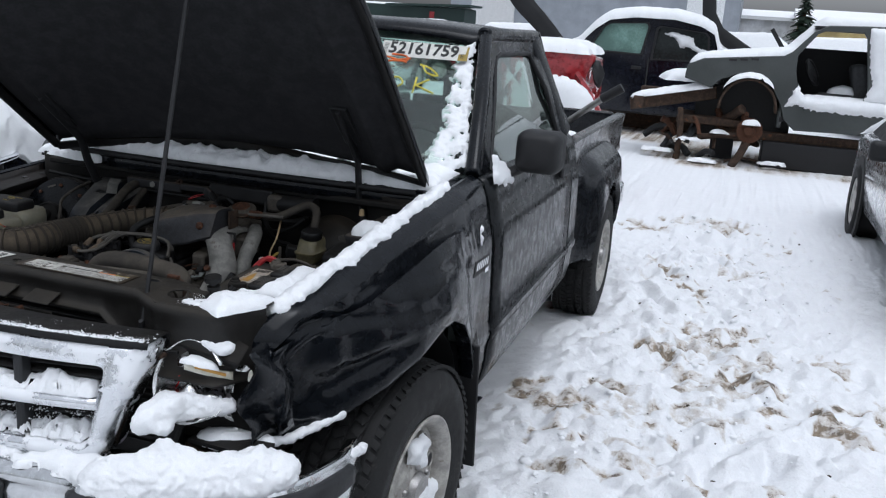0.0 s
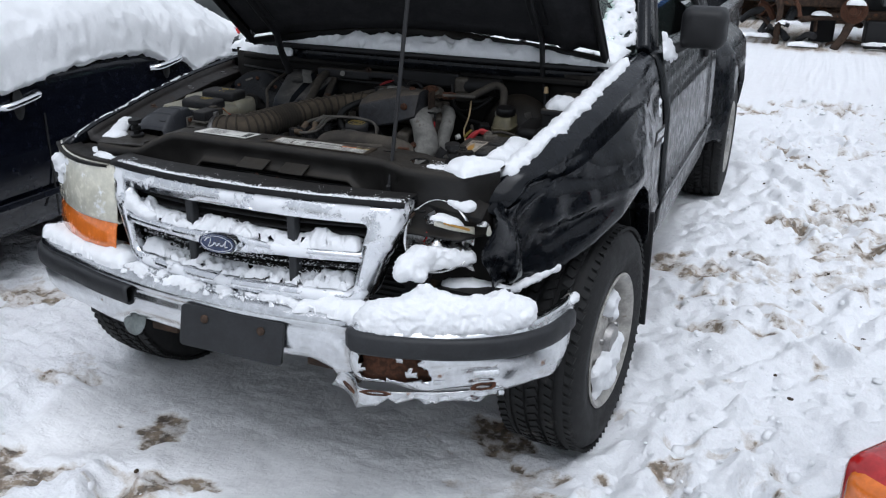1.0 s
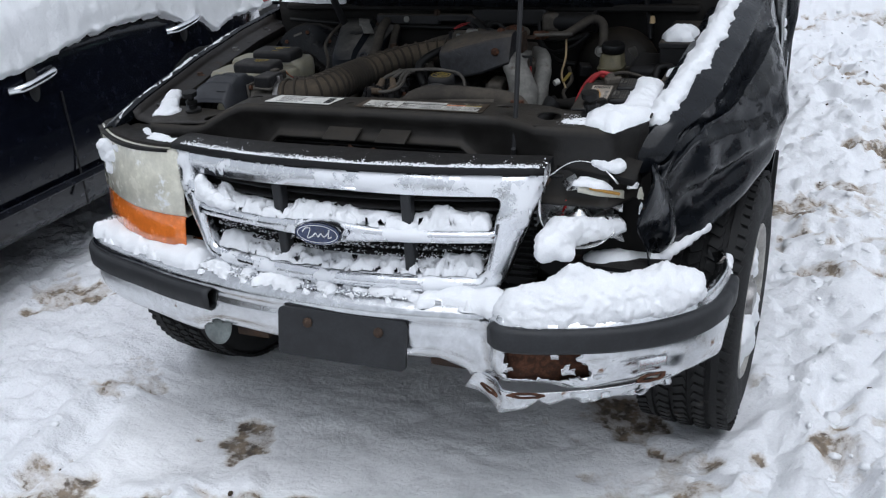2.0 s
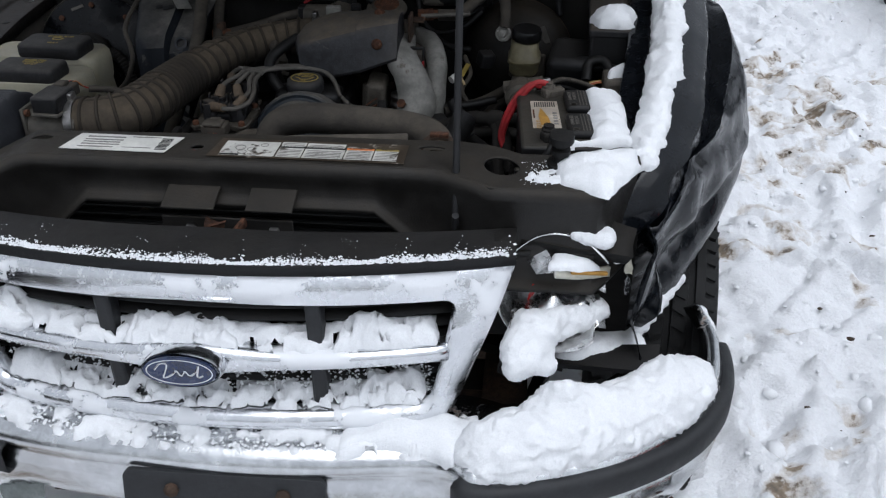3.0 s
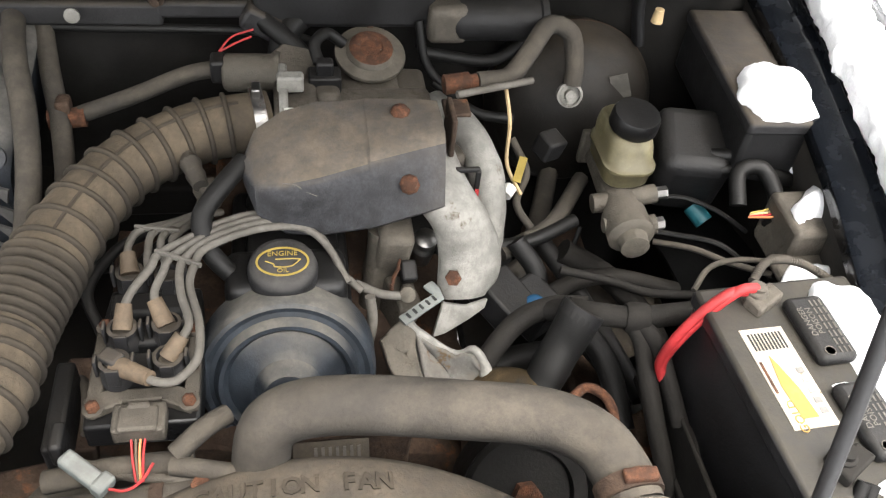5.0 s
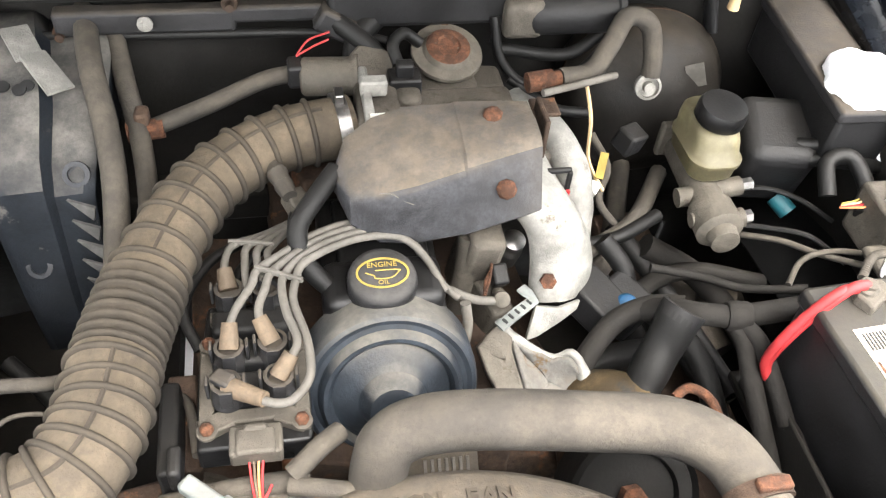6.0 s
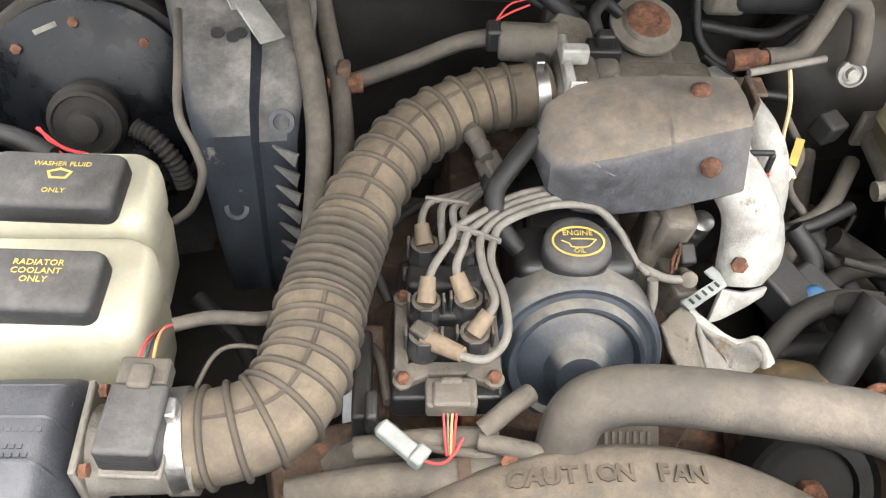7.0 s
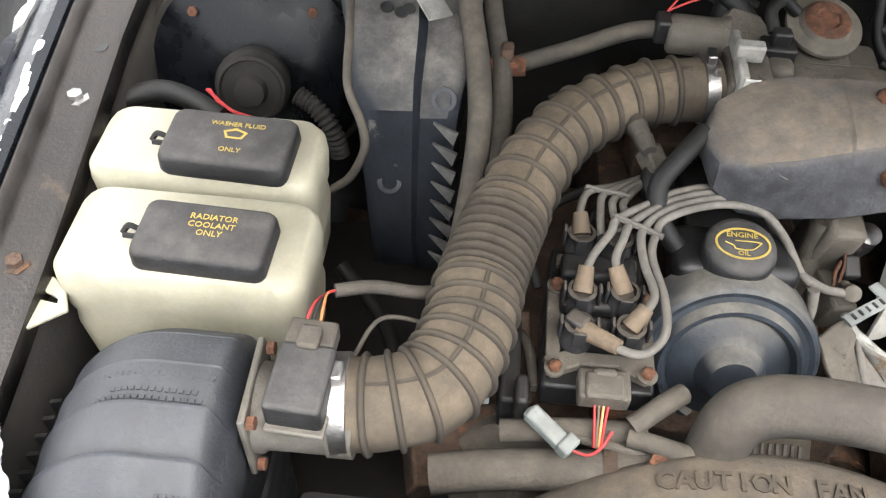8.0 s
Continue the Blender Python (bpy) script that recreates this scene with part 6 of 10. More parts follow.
letters("cap_print", "OIL", 0.0075, m @ Matrix.Translation((0, -0.0115, 0.0222)), YELLOW, cap, 0.0003)
bm = bmesh.new()
tube(bm, [m @ Vector(p) for p in ((-0.017, 0.001, 0.0222), (-0.009, -0.003, 0.0222), (-0.007, -0.0065, 0.0222), (0.008, -0.0065, 0.0222), (0.018, 0.002, 0.0222))], 0.0007, 6)
tube(bm, [m @ Vector(p) for p in ((-0.007, 0.003, 0.0222), (0.010, 0.003, 0.0222), (0.018, 0.002, 0.0222))], 0.0007, 6)
part("oil_can_print", bm, YELLOW, cap)

# ---- air path: filter box, flow meter, ribbed tube ----
bm = bmesh.new()
rows = []
def airbox_z(s, t):
    crown = math.sqrt(max(0.0, 1 - (2 * t - 1.0) ** 2 * 0.80))
    band = (t * 4.7 + 0.35) % 1.0
    lift = math.sin(min(1.0, s * 1.5) * math.pi / 2) ** 0.7 * (1 if s < 0.93 else 1 - (s - 0.93) / 0.07 * 0.25)
    z = 0.815 + 0.150 * lift * (0.45 + 0.55 * crown)
    return z + (0.0030 * bell((band - 0.5) / 0.020) + 0.0055 * (band - 0.5 if band > 0.5 else band + 0.5) if s < 0.95 else 0.0)


for k in range(181):
    t = k / 180
    y = 0.430 + 0.184 * t
    row = [(-0.600 + 0.190 * j / 32, y, airbox_z(j / 32, t)) for j in range(33)]
    row.append((-0.408, y, 0.80))
    row.insert(0, (-0.602, y, 0.78))
    rows.append(row)
airbox = part("air_filter_box", loft(rows), AIRBOX, truck, "grey-black ribbed plastic air filter box", solid=0.004, edge=60)
part("air_box_base", boxes(((-0.500, 0.515, 0.72), (0.19, 0.20, 0.18))), PLASTIC, airbox, bevel=0.02, segments=3)
for k in range(9):
    part("box_fin", boxes(((-0.612, 0.44 + 0.018 * k, 0.80), (0.03, 0.004, 0.05), pose(0, 0, 0, 0, -20, 0))), PLASTIC, airbox)
for x, y, w in ((-0.430, 0.582, 0.030), (-0.430, 0.577, 0.028), (-0.470, 0.548, 0.085), (-0.470, 0.541, 0.095), (-0.468, 0.527, 0.075), (-0.472, 0.520, 0.09), (-0.436, 0.452, 0.03)):
    for k in range(int(w / 0.0055)):
        xx = x - w / 2 + 0.0055 * k + 0.002
        part("moulded_mark", boxes(((xx, y, airbox_z((xx + 0.6) / 0.19, (y - 0.43) / 0.17) + 0.0002), (0.0034, 0.0036, 0.0012))), AIRBOX, airbox)

bm = turned([(0.034, 0.0), (0.038, 0.001), (0.038, 0.012), (0.035, 0.015), (0.035, 0.062), (0.037, 0.064), (0.037, 0.085), (0.0, 0.085)], axis((-0.407, 0.556, 0.905), (1, 0.02, 0)), 30)
meter = part("air_flow_meter", bm, METER, truck, "cast alloy air flow meter with black sensor")
bm = plate([(0.041, 0.043), (-0.041, 0.043), (-0.041, -0.043), (0.041, -0.043)], 0.006, axis((-0.402, 0.556, 0.905), (1, 0.02, 0)) @ pose(0, 0, 0, 0, 0, 0))
part("meter_flange", bm, METER, meter, bevel=0.002)
for y, z in ((0.521, 0.940), (0.591, 0.940), (0.521, 0.872)):
    part("flange_bolt", turned([(0.006, 0), (0.006, 0.006), (0.0, 0.007)], axis((-0.400, y, z), (1, 0, 0.1)), 6), RUST, meter)
turn = pose(0, 0, 0, 0, 0, -3)
part("meter_sensor", boxes(((-0.363, 0.551, 0.953), (0.046, 0.062, 0.030), turn)), CAP, meter, "black sensor cap", bevel=0.004)
part("sensor_skirt", boxes(((-0.362, 0.548, 0.938), (0.048, 0.066, 0.006), turn)), METER, meter, bevel=0.002)
part("sensor_plug", boxes(((-0.362, 0.594, 0.956), (0.040, 0.026, 0.020), turn), ((-0.362, 0.586, 0.968), (0.018, 0.022, 0.010), turn)), HOSE, meter, bevel=0.003)
for k, mat in enumerate((RED, BLACKPRINT_SHADE, ORANGEWIRE)):
    part("sensor_wire", tubes(([(-0.370 + 0.006 * k, 0.606, 0.960), (-0.367 + 0.004 * k, 0.628, 0.958), (-0.362, 0.655, 0.938), (-0.352, 0.668, 0.928)], 0.0013), seg=6), mat, meter)
for run in (([(-0.358, 0.664, 0.930), (-0.325, 0.676, 0.925), (-0.285, 0.682, 0.915), (-0.262, 0.700, 0.900)], 0.0065), ([(-0.335, 0.60, 0.915), (-0.315, 0.645, 0.92), (-0.275, 0.655, 0.905), (-0.25, 0.65, 0.89)], 0.0022)):
    part("loom_branch", tubes(run, seg=8), HOSE, truck, "taped wiring branch")

AIR = [(-0.343, 0.563, 0.908), (-0.300, 0.567, 0.912), (-0.262, 0.585, 0.915), (-0.240, 0.632, 0.917), (-0.231, 0.694, 0.918), (-0.214, 0.768, 0.920), (-0.188, 0.846, 0.924), (-0.147, 0.915, 0.930), (-0.076, 0.964, 0.936), (0.006, 0.982, 0.940)]


def tube_radius(t):
    r = 0.0395 - 0.0045 * max(0, min(1, (t - 0.45) / 0.3))
    if 0.447 < t < 0.578:
        return 0.0335 + 0.0090 * abs(math.sin((t - 0.447) / 0.131 * math.pi * 8)) ** 0.8
    return r


line = curve_points(AIR, 44)
last = len(line) - 1
k0, k1 = int(0.447 * last), int(0.578 * last)


def stretch(a, b):
    return tube(bmesh.new(), line[a : b + 1], lambda t: tube_radius((a + t * (b - a)) / last), 32, smooth=False)


air = part("intake_tube", stretch(0, k0), TUBE, truck, "dust-brown ribbed rubber air intake tube", edge=60)
part("upper_tube", stretch(k1, last), TUBE, air, edge=60)
# bellows are toned darker than the tube for shade between the folds
part("bellows", stretch(k0 + 1, k1 - 1), RIB, air, "dark folded rubber bellows", edge=60)
line = curve_points(AIR, 44)
for t in (0.075, 0.135, 0.19, 0.24, 0.285, 0.325, 0.362, 0.398, 0.434, 0.595, 0.636, 0.677, 0.716, 0.755, 0.793, 0.830, 0.866, 0.902, 0.938):
    k = int(t * (len(line) - 1))
    m, r = axis(line[k], line[min(k + 3, len(line) - 1)] - line[max(k - 3, 0)]), tube_radius(t)
    part("tube_rib", turned([(r - 0.002, -0.0034), (r + 0.0028, -0.0026), (r + 0.0042, -0.0010), (r + 0.0042, 0.0010), (r + 0.0028, 0.0026), (r - 0.002, 0.0034)], m, 30), RIB, air)
for s, e in ((0.3, 3.9), (5.3, 8.6)):
    pts = [p for k, p in enumerate(curve_points(AIR, 8)) if s * 8 <= k <= e * 8]
    part("tube_seam", tubes(([p + Vector((0.008, -0.004, 0.0385 if s < 1 else 0.0345)) for p in pts], 0.0024), seg=6, per=1), RIB, air)
for at, way, r in (((-0.335, 0.5635, 0.909), (1, 0.08, 0.05), 0.0435), ((-0.006, 0.981, 0.940), (1, 0.15, 0.05), 0.0385)):
    m = axis(at, way)
    part("band_clamp", turned([(r - 0.002, -0.007), (r, -0.007), (r, 0.007), (r - 0.002, 0.007)], m, 32), STEEL, air, "bright band clamp")
    part("clamp_screw", boxes((m @ Vector((0.0, r + 0.004, 0)), (0.010, 0.018, 0.012))), STEEL, air, bevel=0.002)
part("tube_nipple", turned([(0.011, 0.0), (0.010, 0.012), (0.012, 0.014), (0.009, 0.030), (0.011, 0.032), (0.008, 0.05)], axis((-0.085, 0.928, 0.935), (0.35, -1, -0.1)), 12), HOSE, air)
part("breather_hose", tubes(([(-0.020, 0.880, 0.965), (-0.044, 0.850, 0.955), (-0.064, 0.825, 0.938), (-0.060, 0.804, 0.915), (-0.045, 0.792, 0.897), (-0.022, 0.782, 0.878)], 0.0105), seg=12), BLACKHOSE, truck, "black breather hose")
for run in (([(-0.06, 0.885, 0.915), (-0.065, 0.862, 0.898), (-0.05, 0.84, 0.88)], 0.009), ([(-0.085, 0.86, 0.895), (-0.12, 0.83, 0.885), (-0.14, 0.79, 0.885)], 0.006)):
    part("vacuum_line", tubes(run, seg=8), BLACKHOSE, truck)
part("hose_fitting", boxes(((-0.062, 0.885, 0.915), (0.022, 0.03, 0.022), pose(0, 0, 0, 20, 10, 30))), ALLOY2, truck, bevel=0.003)

# ---- throttle cover, throttle body, EGR, manifold ----
prof = []
TOPLINE = [(-0.022, 0.880, 0.968, 0.862, 0.962, 0.860, 0.945), (-0.010, 0.905, 0.985, 0.838, 0.965, 0.832, 0.928), (0.020, 0.920, 0.998, 0.828, 0.975, 0.822, 0.908), (0.055, 0.925, 1.006, 0.826, 0.985, 0.820, 0.905), (0.103, 0.922, 1.010, 0.832, 0.996, 0.815, 0.918), (0.106, 0.922, 1.012, 0.832, 0.999, 0.814, 0.918), (0.165, 0.918, 1.013, 0.842, 1.008, 0.813, 0.940), (0.184, 0.915, 1.013, 0.846, 1.010, 0.815, 0.946)]
rows = []
for x, yb, zb, yc, zc, yf, zf in TOPLINE:
    rows.append([(x, yb + 0.012, zb - 0.045), (x, yb + 0.006, zb - 0.008), (x, yb, zb), (x, (yb + yc) / 2, (zb + zc) / 2 + 0.006), (x, yc + 0.010, zc + 0.006), (x, yc, zc), (x, yc - 0.004, zc - 0.008), (x + 0.0, (yc + yf) / 2 - 0.002, (zc + zf) / 2), (x, yf, zf + 0.006), (x, yf + 0.004, zf)])
bm = bmesh.new()
vs = grid(bm, rows)
bm.faces.new(vs[0]), bm.faces.new(vs[-1][::-1])
bmesh.ops.subdivide_edges(bm, edges=bm.edges, cuts=1, use_grid_fill=True, smooth=0.06)
shield = part("throttle_cover", bm, COVER, truck, "dusty black throttle linkage cover with rusted bolts", solid=0.0, edge=32)
for at, way in (((0.146, 0.824, 0.975), (0, -1, 0.35)), ((0.142, 0.893, 1.0135), (0, 0.1, 1))):
    part("cover_bolt", turned([(0.0105, -0.002), (0.0105, 0.004), (0.007, 0.008), (0.0, 0.009)], axis(at, way), 8), RUST, shield, "rust-orange bolt")
part("cover_scratch", tubes(([(0.018, 0.8275, 0.977), (0.030, 0.8255, 0.977), (0.040, 0.8235, 0.970), (0.052, 0.822, 0.964)], 0.0007), seg=5), WIRE, shield)
bm = boxes(((0.035, 0.985, 0.935), (0.05, 0.075, 0.075)), ((0.12, 0.985, 0.925), (0.15, 0.07, 0.07)), ((0.072, 1.01, 0.955), (0.03, 0.05, 0.03)))
body = part("throttle_body", wobble(bm, 0.002, 0.02), ALLOY2, truck, "grimy alloy throttle body", bevel=0.008, segments=3)
part("body_flange", boxes(((0.022, 0.985, 0.943), (0.010, 0.085, 0.090)), ((0.030, 0.985, 0.99), (0.03, 0.016, 0.02))), ALLOY, body, bevel=0.003)
part("white_tag", boxes(((0.030, 0.942, 0.968), (0.016, 0.002, 0.035))), WHITE, body)
idle = part("idle_air_valve", turned([(0.0, -0.035), (0.019, -0.034), (0.0225, -0.03), (0.0225, 0.024), (0.025, 0.026), (0.025, 0.032), (0.0, 0.032)], axis((-0.012, 1.045, 0.962), (1, -0.12, 0.05)), 24), GREYALLOY, truck, "silver idle air valve canister")
part("valve_plug", boxes(((-0.052, 1.05, 0.966), (0.018, 0.026, 0.03))), PLASTIC, idle, bevel=0.004)
part("valve_mount", plate([(-0.03, -0.035), (0.034, -0.03), (0.036, 0.02), (0.008, 0.042), (-0.026, 0.03)], 0.014, axis((0.038, 1.032, 0.972), (0.25, -0.35, 1))), ALLOY2, idle, bevel=0.003)
part("red_lead", tubes(([(-0.05, 1.055, 0.985), (-0.035, 1.07, 0.995), (-0.01, 1.078, 1.0)], 0.0013), ([(-0.05, 1.057, 0.983), (-0.03, 1.062, 0.992), (-0.012, 1.066, 0.998)], 0.0013), seg=6), RED, idle)
m = axis((0.127, 1.066, 0.972), (0.05, -0.30, 1))
egr = part("egr_valve", turned([(0.017, -0.045), (0.017, -0.016), (0.034, -0.007), (0.0425, -0.001), (0.0435, 0.002), (0.0425, 0.005), (0.035, 0.006), (0.030, 0.007), (0.027, 0.013), (0.022, 0.016), (0.014, 0.016), (0.012, 0.013), (0.0, 0.013)], m, 40), GREYALLOY, truck, "rusty mushroom-shaped EGR valve")
part("egr_rust", turned([(0.0265, 0.0138), (0.022, 0.0172), (0.0145, 0.0172), (0.0125, 0.0142), (0.0, 0.0142)], m, 24), RUST, egr)
part("egr_base", wobble(boxes(((0.122, 1.045, 0.925), (0.075, 0.06, 0.06)), ((0.175, 1.05, 0.925), (0.04, 0.05, 0.05))), 0.003, 0.02), ALLOY2, egr, bevel=0.008, segments=3)
part("position_sensor", boxes(((0.070, 1.02, 0.962), (0.038, 0.028, 0.034)), ((0.070, 1.02, 0.985), (0.02, 0.016, 0.02))), PLASTIC, body, bevel=0.003)
part("sensor_hose", tubes(([(0.064, 1.03, 0.985), (0.06, 1.05, 0.998), (0.075, 1.07, 1.0), (0.095, 1.072, 0.985)], 0.007)), BLACKHOSE, body)
# manifold runners, flat alloy casting curving down over the front
LEFT = [(0.150, 0.960, 0.945), (0.152, 0.890, 0.952), (0.161, 0.828, 0.942), (0.177, 0.812, 0.920), (0.185, 0.808, 0.885), (0.184, 0.792, 0.855), (0.187, 0.786, 0.836)]
RIGHT = [(0.198, 0.985, 0.945), (0.206, 0.915, 0.955), (0.218, 0.858, 0.946), (0.240, 0.836, 0.918), (0.256, 0.822, 0.882), (0.254, 0.803, 0.852), (0.238, 0.790, 0.834)]
rows = []
for a, b in zip(curve_points(LEFT, 6), curve_points(RIGHT, 6)):
    side = (b - a).normalized()
    away = Vector((0, -0.72, 0.70))
    row = []
    for k in range(13):
        u = k / 12
        row.append(a.lerp(b, u) + away * (0.020 * math.sin(math.pi * u) ** 0.7 - 0.004) + noise.noise_vector(a.lerp(b, u) / 0.025) * 0.0015)
    row += [b - away * 0.020, a - away * 0.020]
    rows.append(row)
bm = bmesh.new()
vs = grid(bm, rows, closed=True)
bm.faces.new(vs[0][::-1]), bm.faces.new(vs[-1])
manifold = part("intake_manifold", bm, ALLOY, truck, "pale cast aluminium intake manifold runner", edge=50)
part("manifold_runner", wobble(tubes(([(0.20, 1.02, 0.93), (0.230, 0.97, 0.932), (0.248, 0.92, 0.918), (0.252, 0.88, 0.88), (0.246, 0.85, 0.80)], 0.021), seg=14), 0.002, 0.02), ALLOY, manifold)
bm = bmesh.new()
bm.faces.new([bm.verts.new(p) for p in ((0.187, 0.786, 0.834), (0.214, 0.785, 0.828), (0.239, 0.790, 0.832), (0.236, 0.786, 0.822), (0.218, 0.779, 0.812), (0.190, 0.770, 0.800), (0.176, 0.767, 0.798))])
part("manifold_tail", bm, ALLOY, manifold, solid=0.006, bevel=0.001)
part("runner_bolt", turned([(0.009, 0), (0.009, 0.006), (0.0, 0.007)], axis((0.196, 0.786, 0.872), (-0.1, -0.8, 0.6)), 6), RUST, manifold)
part("manifold_web", wobble(boxes(((0.195, 0.96, 0.90), (0.07, 0.08, 0.06)), ((0.13, 0.865, 0.80), (0.04, 0.06, 0.20), pose(0, 0, 0, 8, 6))), 0.004, 0.03), ALLOY2, manifold, bevel=0.008)
part("linkage_bracket", boxes(((0.200, 0.905, 0.985), (0.006, 0.045, 0.05)), ((0.21, 0.93, 0.992), (0.03, 0.03, 0.005))), DARKRUST, manifold, bevel=0.002)
part("rusty_fitting", turned([(0.012, 0.0), (0.012, 0.030), (0.009, 0.031), (0.009, 0.04)], axis((0.205, 0.985, 0.985), (1, 0.1, 0.05)), 12), RUST, manifold)
part("cable_clip", boxes(((0.217, 0.868, 0.955), (0.028, 0.006, 0.006)), ((0.229, 0.866, 0.940), (0.006, 0.006, 0.03))), PLASTIC, manifold, bevel=0.002)
part("red_tip", boxes(((0.229, 0.862, 0.920), (0.004, 0.004, 0.022))), RED, manifold)
part("grey_rod", tubes(([(0.215, 0.955, 0.992), (0.26, 0.968, 0.992), (0.31, 0.985, 0.990)], 0.0045), seg=8), WIRE, manifold)
# fuel rail bits between cover and runner
rail = part("fuel_regulator", turned([(0.010, -0.030), (0.0125, -0.028), (0.0125, -0.008), (0.014, -0.006), (0.014, 0.000), (0.0115, 0.002), (0.0115, 0.010), (0.0135, 0.012), (0.0135, 0.018), (0.008, 0.021), (0.0, 0.021)], axis((0.176, 0.862, 0.846), (0.05, -0.25, 0.95)), 24), STEEL, truck, "silver fuel pressure regulator")
part("injector", turned([(0.0075, -0.020), (0.0075, -0.012), (0.006, -0.010), (0.006, 0.004), (0.009, 0.006), (0.009, 0.014), (0.006, 0.016), (0.0, 0.016)], axis((0.148, 0.790, 0.846), (-0.1, -0.75, 0.6)), 16), GREYALLOY, rail, "silver injector stub")
part("injector_plug", boxes(((0.152, 0.818, 0.850), (0.018, 0.024, 0.020), pose(0, 0, 0, 30, 0, 5))), PLASTIC, rail, bevel=0.003)
part("rail_lead", tubes(([(0.128, 0.782, 0.868), (0.136, 0.800, 0.870), (0.142, 0.820, 0.868)], 0.0016), ([(0.130, 0.790, 0.85), (0.136, 0.81, 0.855), (0.150, 0.83, 0.855)], 0.0022), seg=6), RUST, rail)
bm = bmesh.new()
bar(bm, [(0.138, 0.750, 0.845), (0.160, 0.764, 0.849), (0.181, 0.777, 0.852), (0.177, 0.786, 0.853), (0.171, 0.795, 0.853)], 0.013, 0.004, up=(0, 0, 1))
part("ladder_clip", bm, GREYCONN, rail, "pale grey slotted clip")
for k in range(5):
    c = Vector((0.145, 0.7545, 0.849)).lerp(Vector((0.175, 0.7735, 0.8535)), k / 4)
    part("clip_slot", boxes((c, (0.0025, 0.007, 0.002), pose(0, 0, 0, 0, -5, 32))), BLACKPRINT_SHADE, rail)
part("vertical_runner", tubes(([(0.125, 0.852, 0.885), (0.123, 0.845, 0.84), (0.115, 0.835, 0.78)], 0.016), seg=12), ALLOY2, truck)
for run in (([(0.105, 0.775, 0.86), (0.108, 0.765, 0.83), (0.102, 0.755, 0.79)], 0.006), ([(0.09, 0.79, 0.865), (0.118, 0.782, 0.855), (0.145, 0.782, 0.85)], 0.005)):
    part("dipstick_bracket", tubes(run, seg=8), WIRE, truck)
A_, B_, C_, D_, E_, F_, G_, H_, I_ = (Vector(p) for p in ((0.112, 0.744, 0.822), (0.140, 0.760, 0.838), (0.152, 0.753, 0.824), (0.197, 0.728, 0.812), (0.214, 0.724, 0.820), (0.227, 0.706, 0.806), (0.220, 0.682, 0.790), (0.170, 0.686, 0.792), (0.130, 0.690, 0.800)))


def web(points, inset):
    """A cast web: a polygon sunk towards its middle and roughened."""
    bm_ = bmesh.new()
    mid_ = sum(points, Vector()) / len(points)
    rim_ = []
    for a, b in zip(points, points[1:] + points[:1]):
        rim_ += [a.lerp(b, t) for t in (0, 0.25, 0.5, 0.75)]
    grid(bm_, [[p.lerp(mid_, u) - Vector((0, -0.3, 1)) * inset * (1 - (1 - u) ** 2) for p in rim_] for u in (0, 0.12, 0.3, 0.55, 0.8, 0.97)], closed=True)
    return wobble(bm_, 0.003, 0.018, 2.0)


bracket = part("alternator_bracket", web([A_, B_, C_, Vector((0.158, 0.690, 0.797)), I_], 0.004), GREYALLOY, truck, "broken pale alloy bracket with folded webs", solid=0.007, edge=30)
part("bracket_web", web([C_, D_, E_, F_, G_, H_, Vector((0.158, 0.690, 0.797))], 0.016), CASTING, bracket, "tan-stained cast pocket", solid=0.006, edge=30)
part("bracket_rib", wobble(tube(bmesh.new(), [B_ + Vector((0, 0, 0.004)), C_, C_.lerp(D_, 0.5) + Vector((0, 0, -0.002)), D_, E_ + Vector((0, 0, 0.003)), F_, G_], lambda t: 0.0055 + 0.002 * math.sin(9 * t), 8, 5), 0.002, 0.02), ALLOY, bracket, edge=60)
part("rust_pan", wobble(boxes(((0.26, 0.69, 0.70), (0.10, 0.10, 0.04), pose(0, 0, 0, 20, 10, 0))), 0.006, 0.03), DARKRUST, truck, bevel=0.01)
sleeve = part("taped_sleeve", wobble(tube(bmesh.new(), [(0.272, 0.668, 0.795), (0.290, 0.690, 0.825), (0.308, 0.708, 0.85), (0.3245, 0.7225, 0.877)], lambda t: 0.020 + 0.003 * t, 20, 6), 0.0025, 0.03), BLACKHOSE, truck, "black split sleeve round a cable")
part("sleeve_mouth", turned([(0.0235, -0.010), (0.0245, 0.004), (0.0205, 0.005), (0.0195, -0.004), (0.0, -0.006)], axis((0.3255, 0.7235, 0.8785), (0.5, 0.42, 0.76)), 20), PLASTIC, sleeve)
part("stained_elbow", wobble(tube(bmesh.new(), [(0.285, 0.672, 0.800), (0.262, 0.676, 0.798), (0.238, 0.690, 0.785), (0.222, 0.705, 0.755), (0.216, 0.712, 0.71)], lambda t: 0.026 + 0.004 * math.sin(3 * t), 20, 6), 0.002, 0.03), OCHRE, truck, "ochre-stained rubber elbow hose")
part("rusty_loop", tubes(([(0.312, 0.662, 0.812), (0.328, 0.668, 0.818), (0.344, 0.656, 0.818), (0.350, 0.636, 0.812), (0.349, 0.615, 0.79)], 0.0055), seg=10), RUST, truck, "rusty bent pipe loop")
part("blue_cap", turned([(0.016, -0.012), (0.0165, 0.006), (0.013, 0.010), (0.0, 0.011)], axis((0.296, 0.783, 0.815), (0.2, -0.5, 0.9)), 20), material("blue_plastic_cap", (0.012, 0.06, 0.13), 0.45, bump=0.1), truck, "small blue plastic cap")

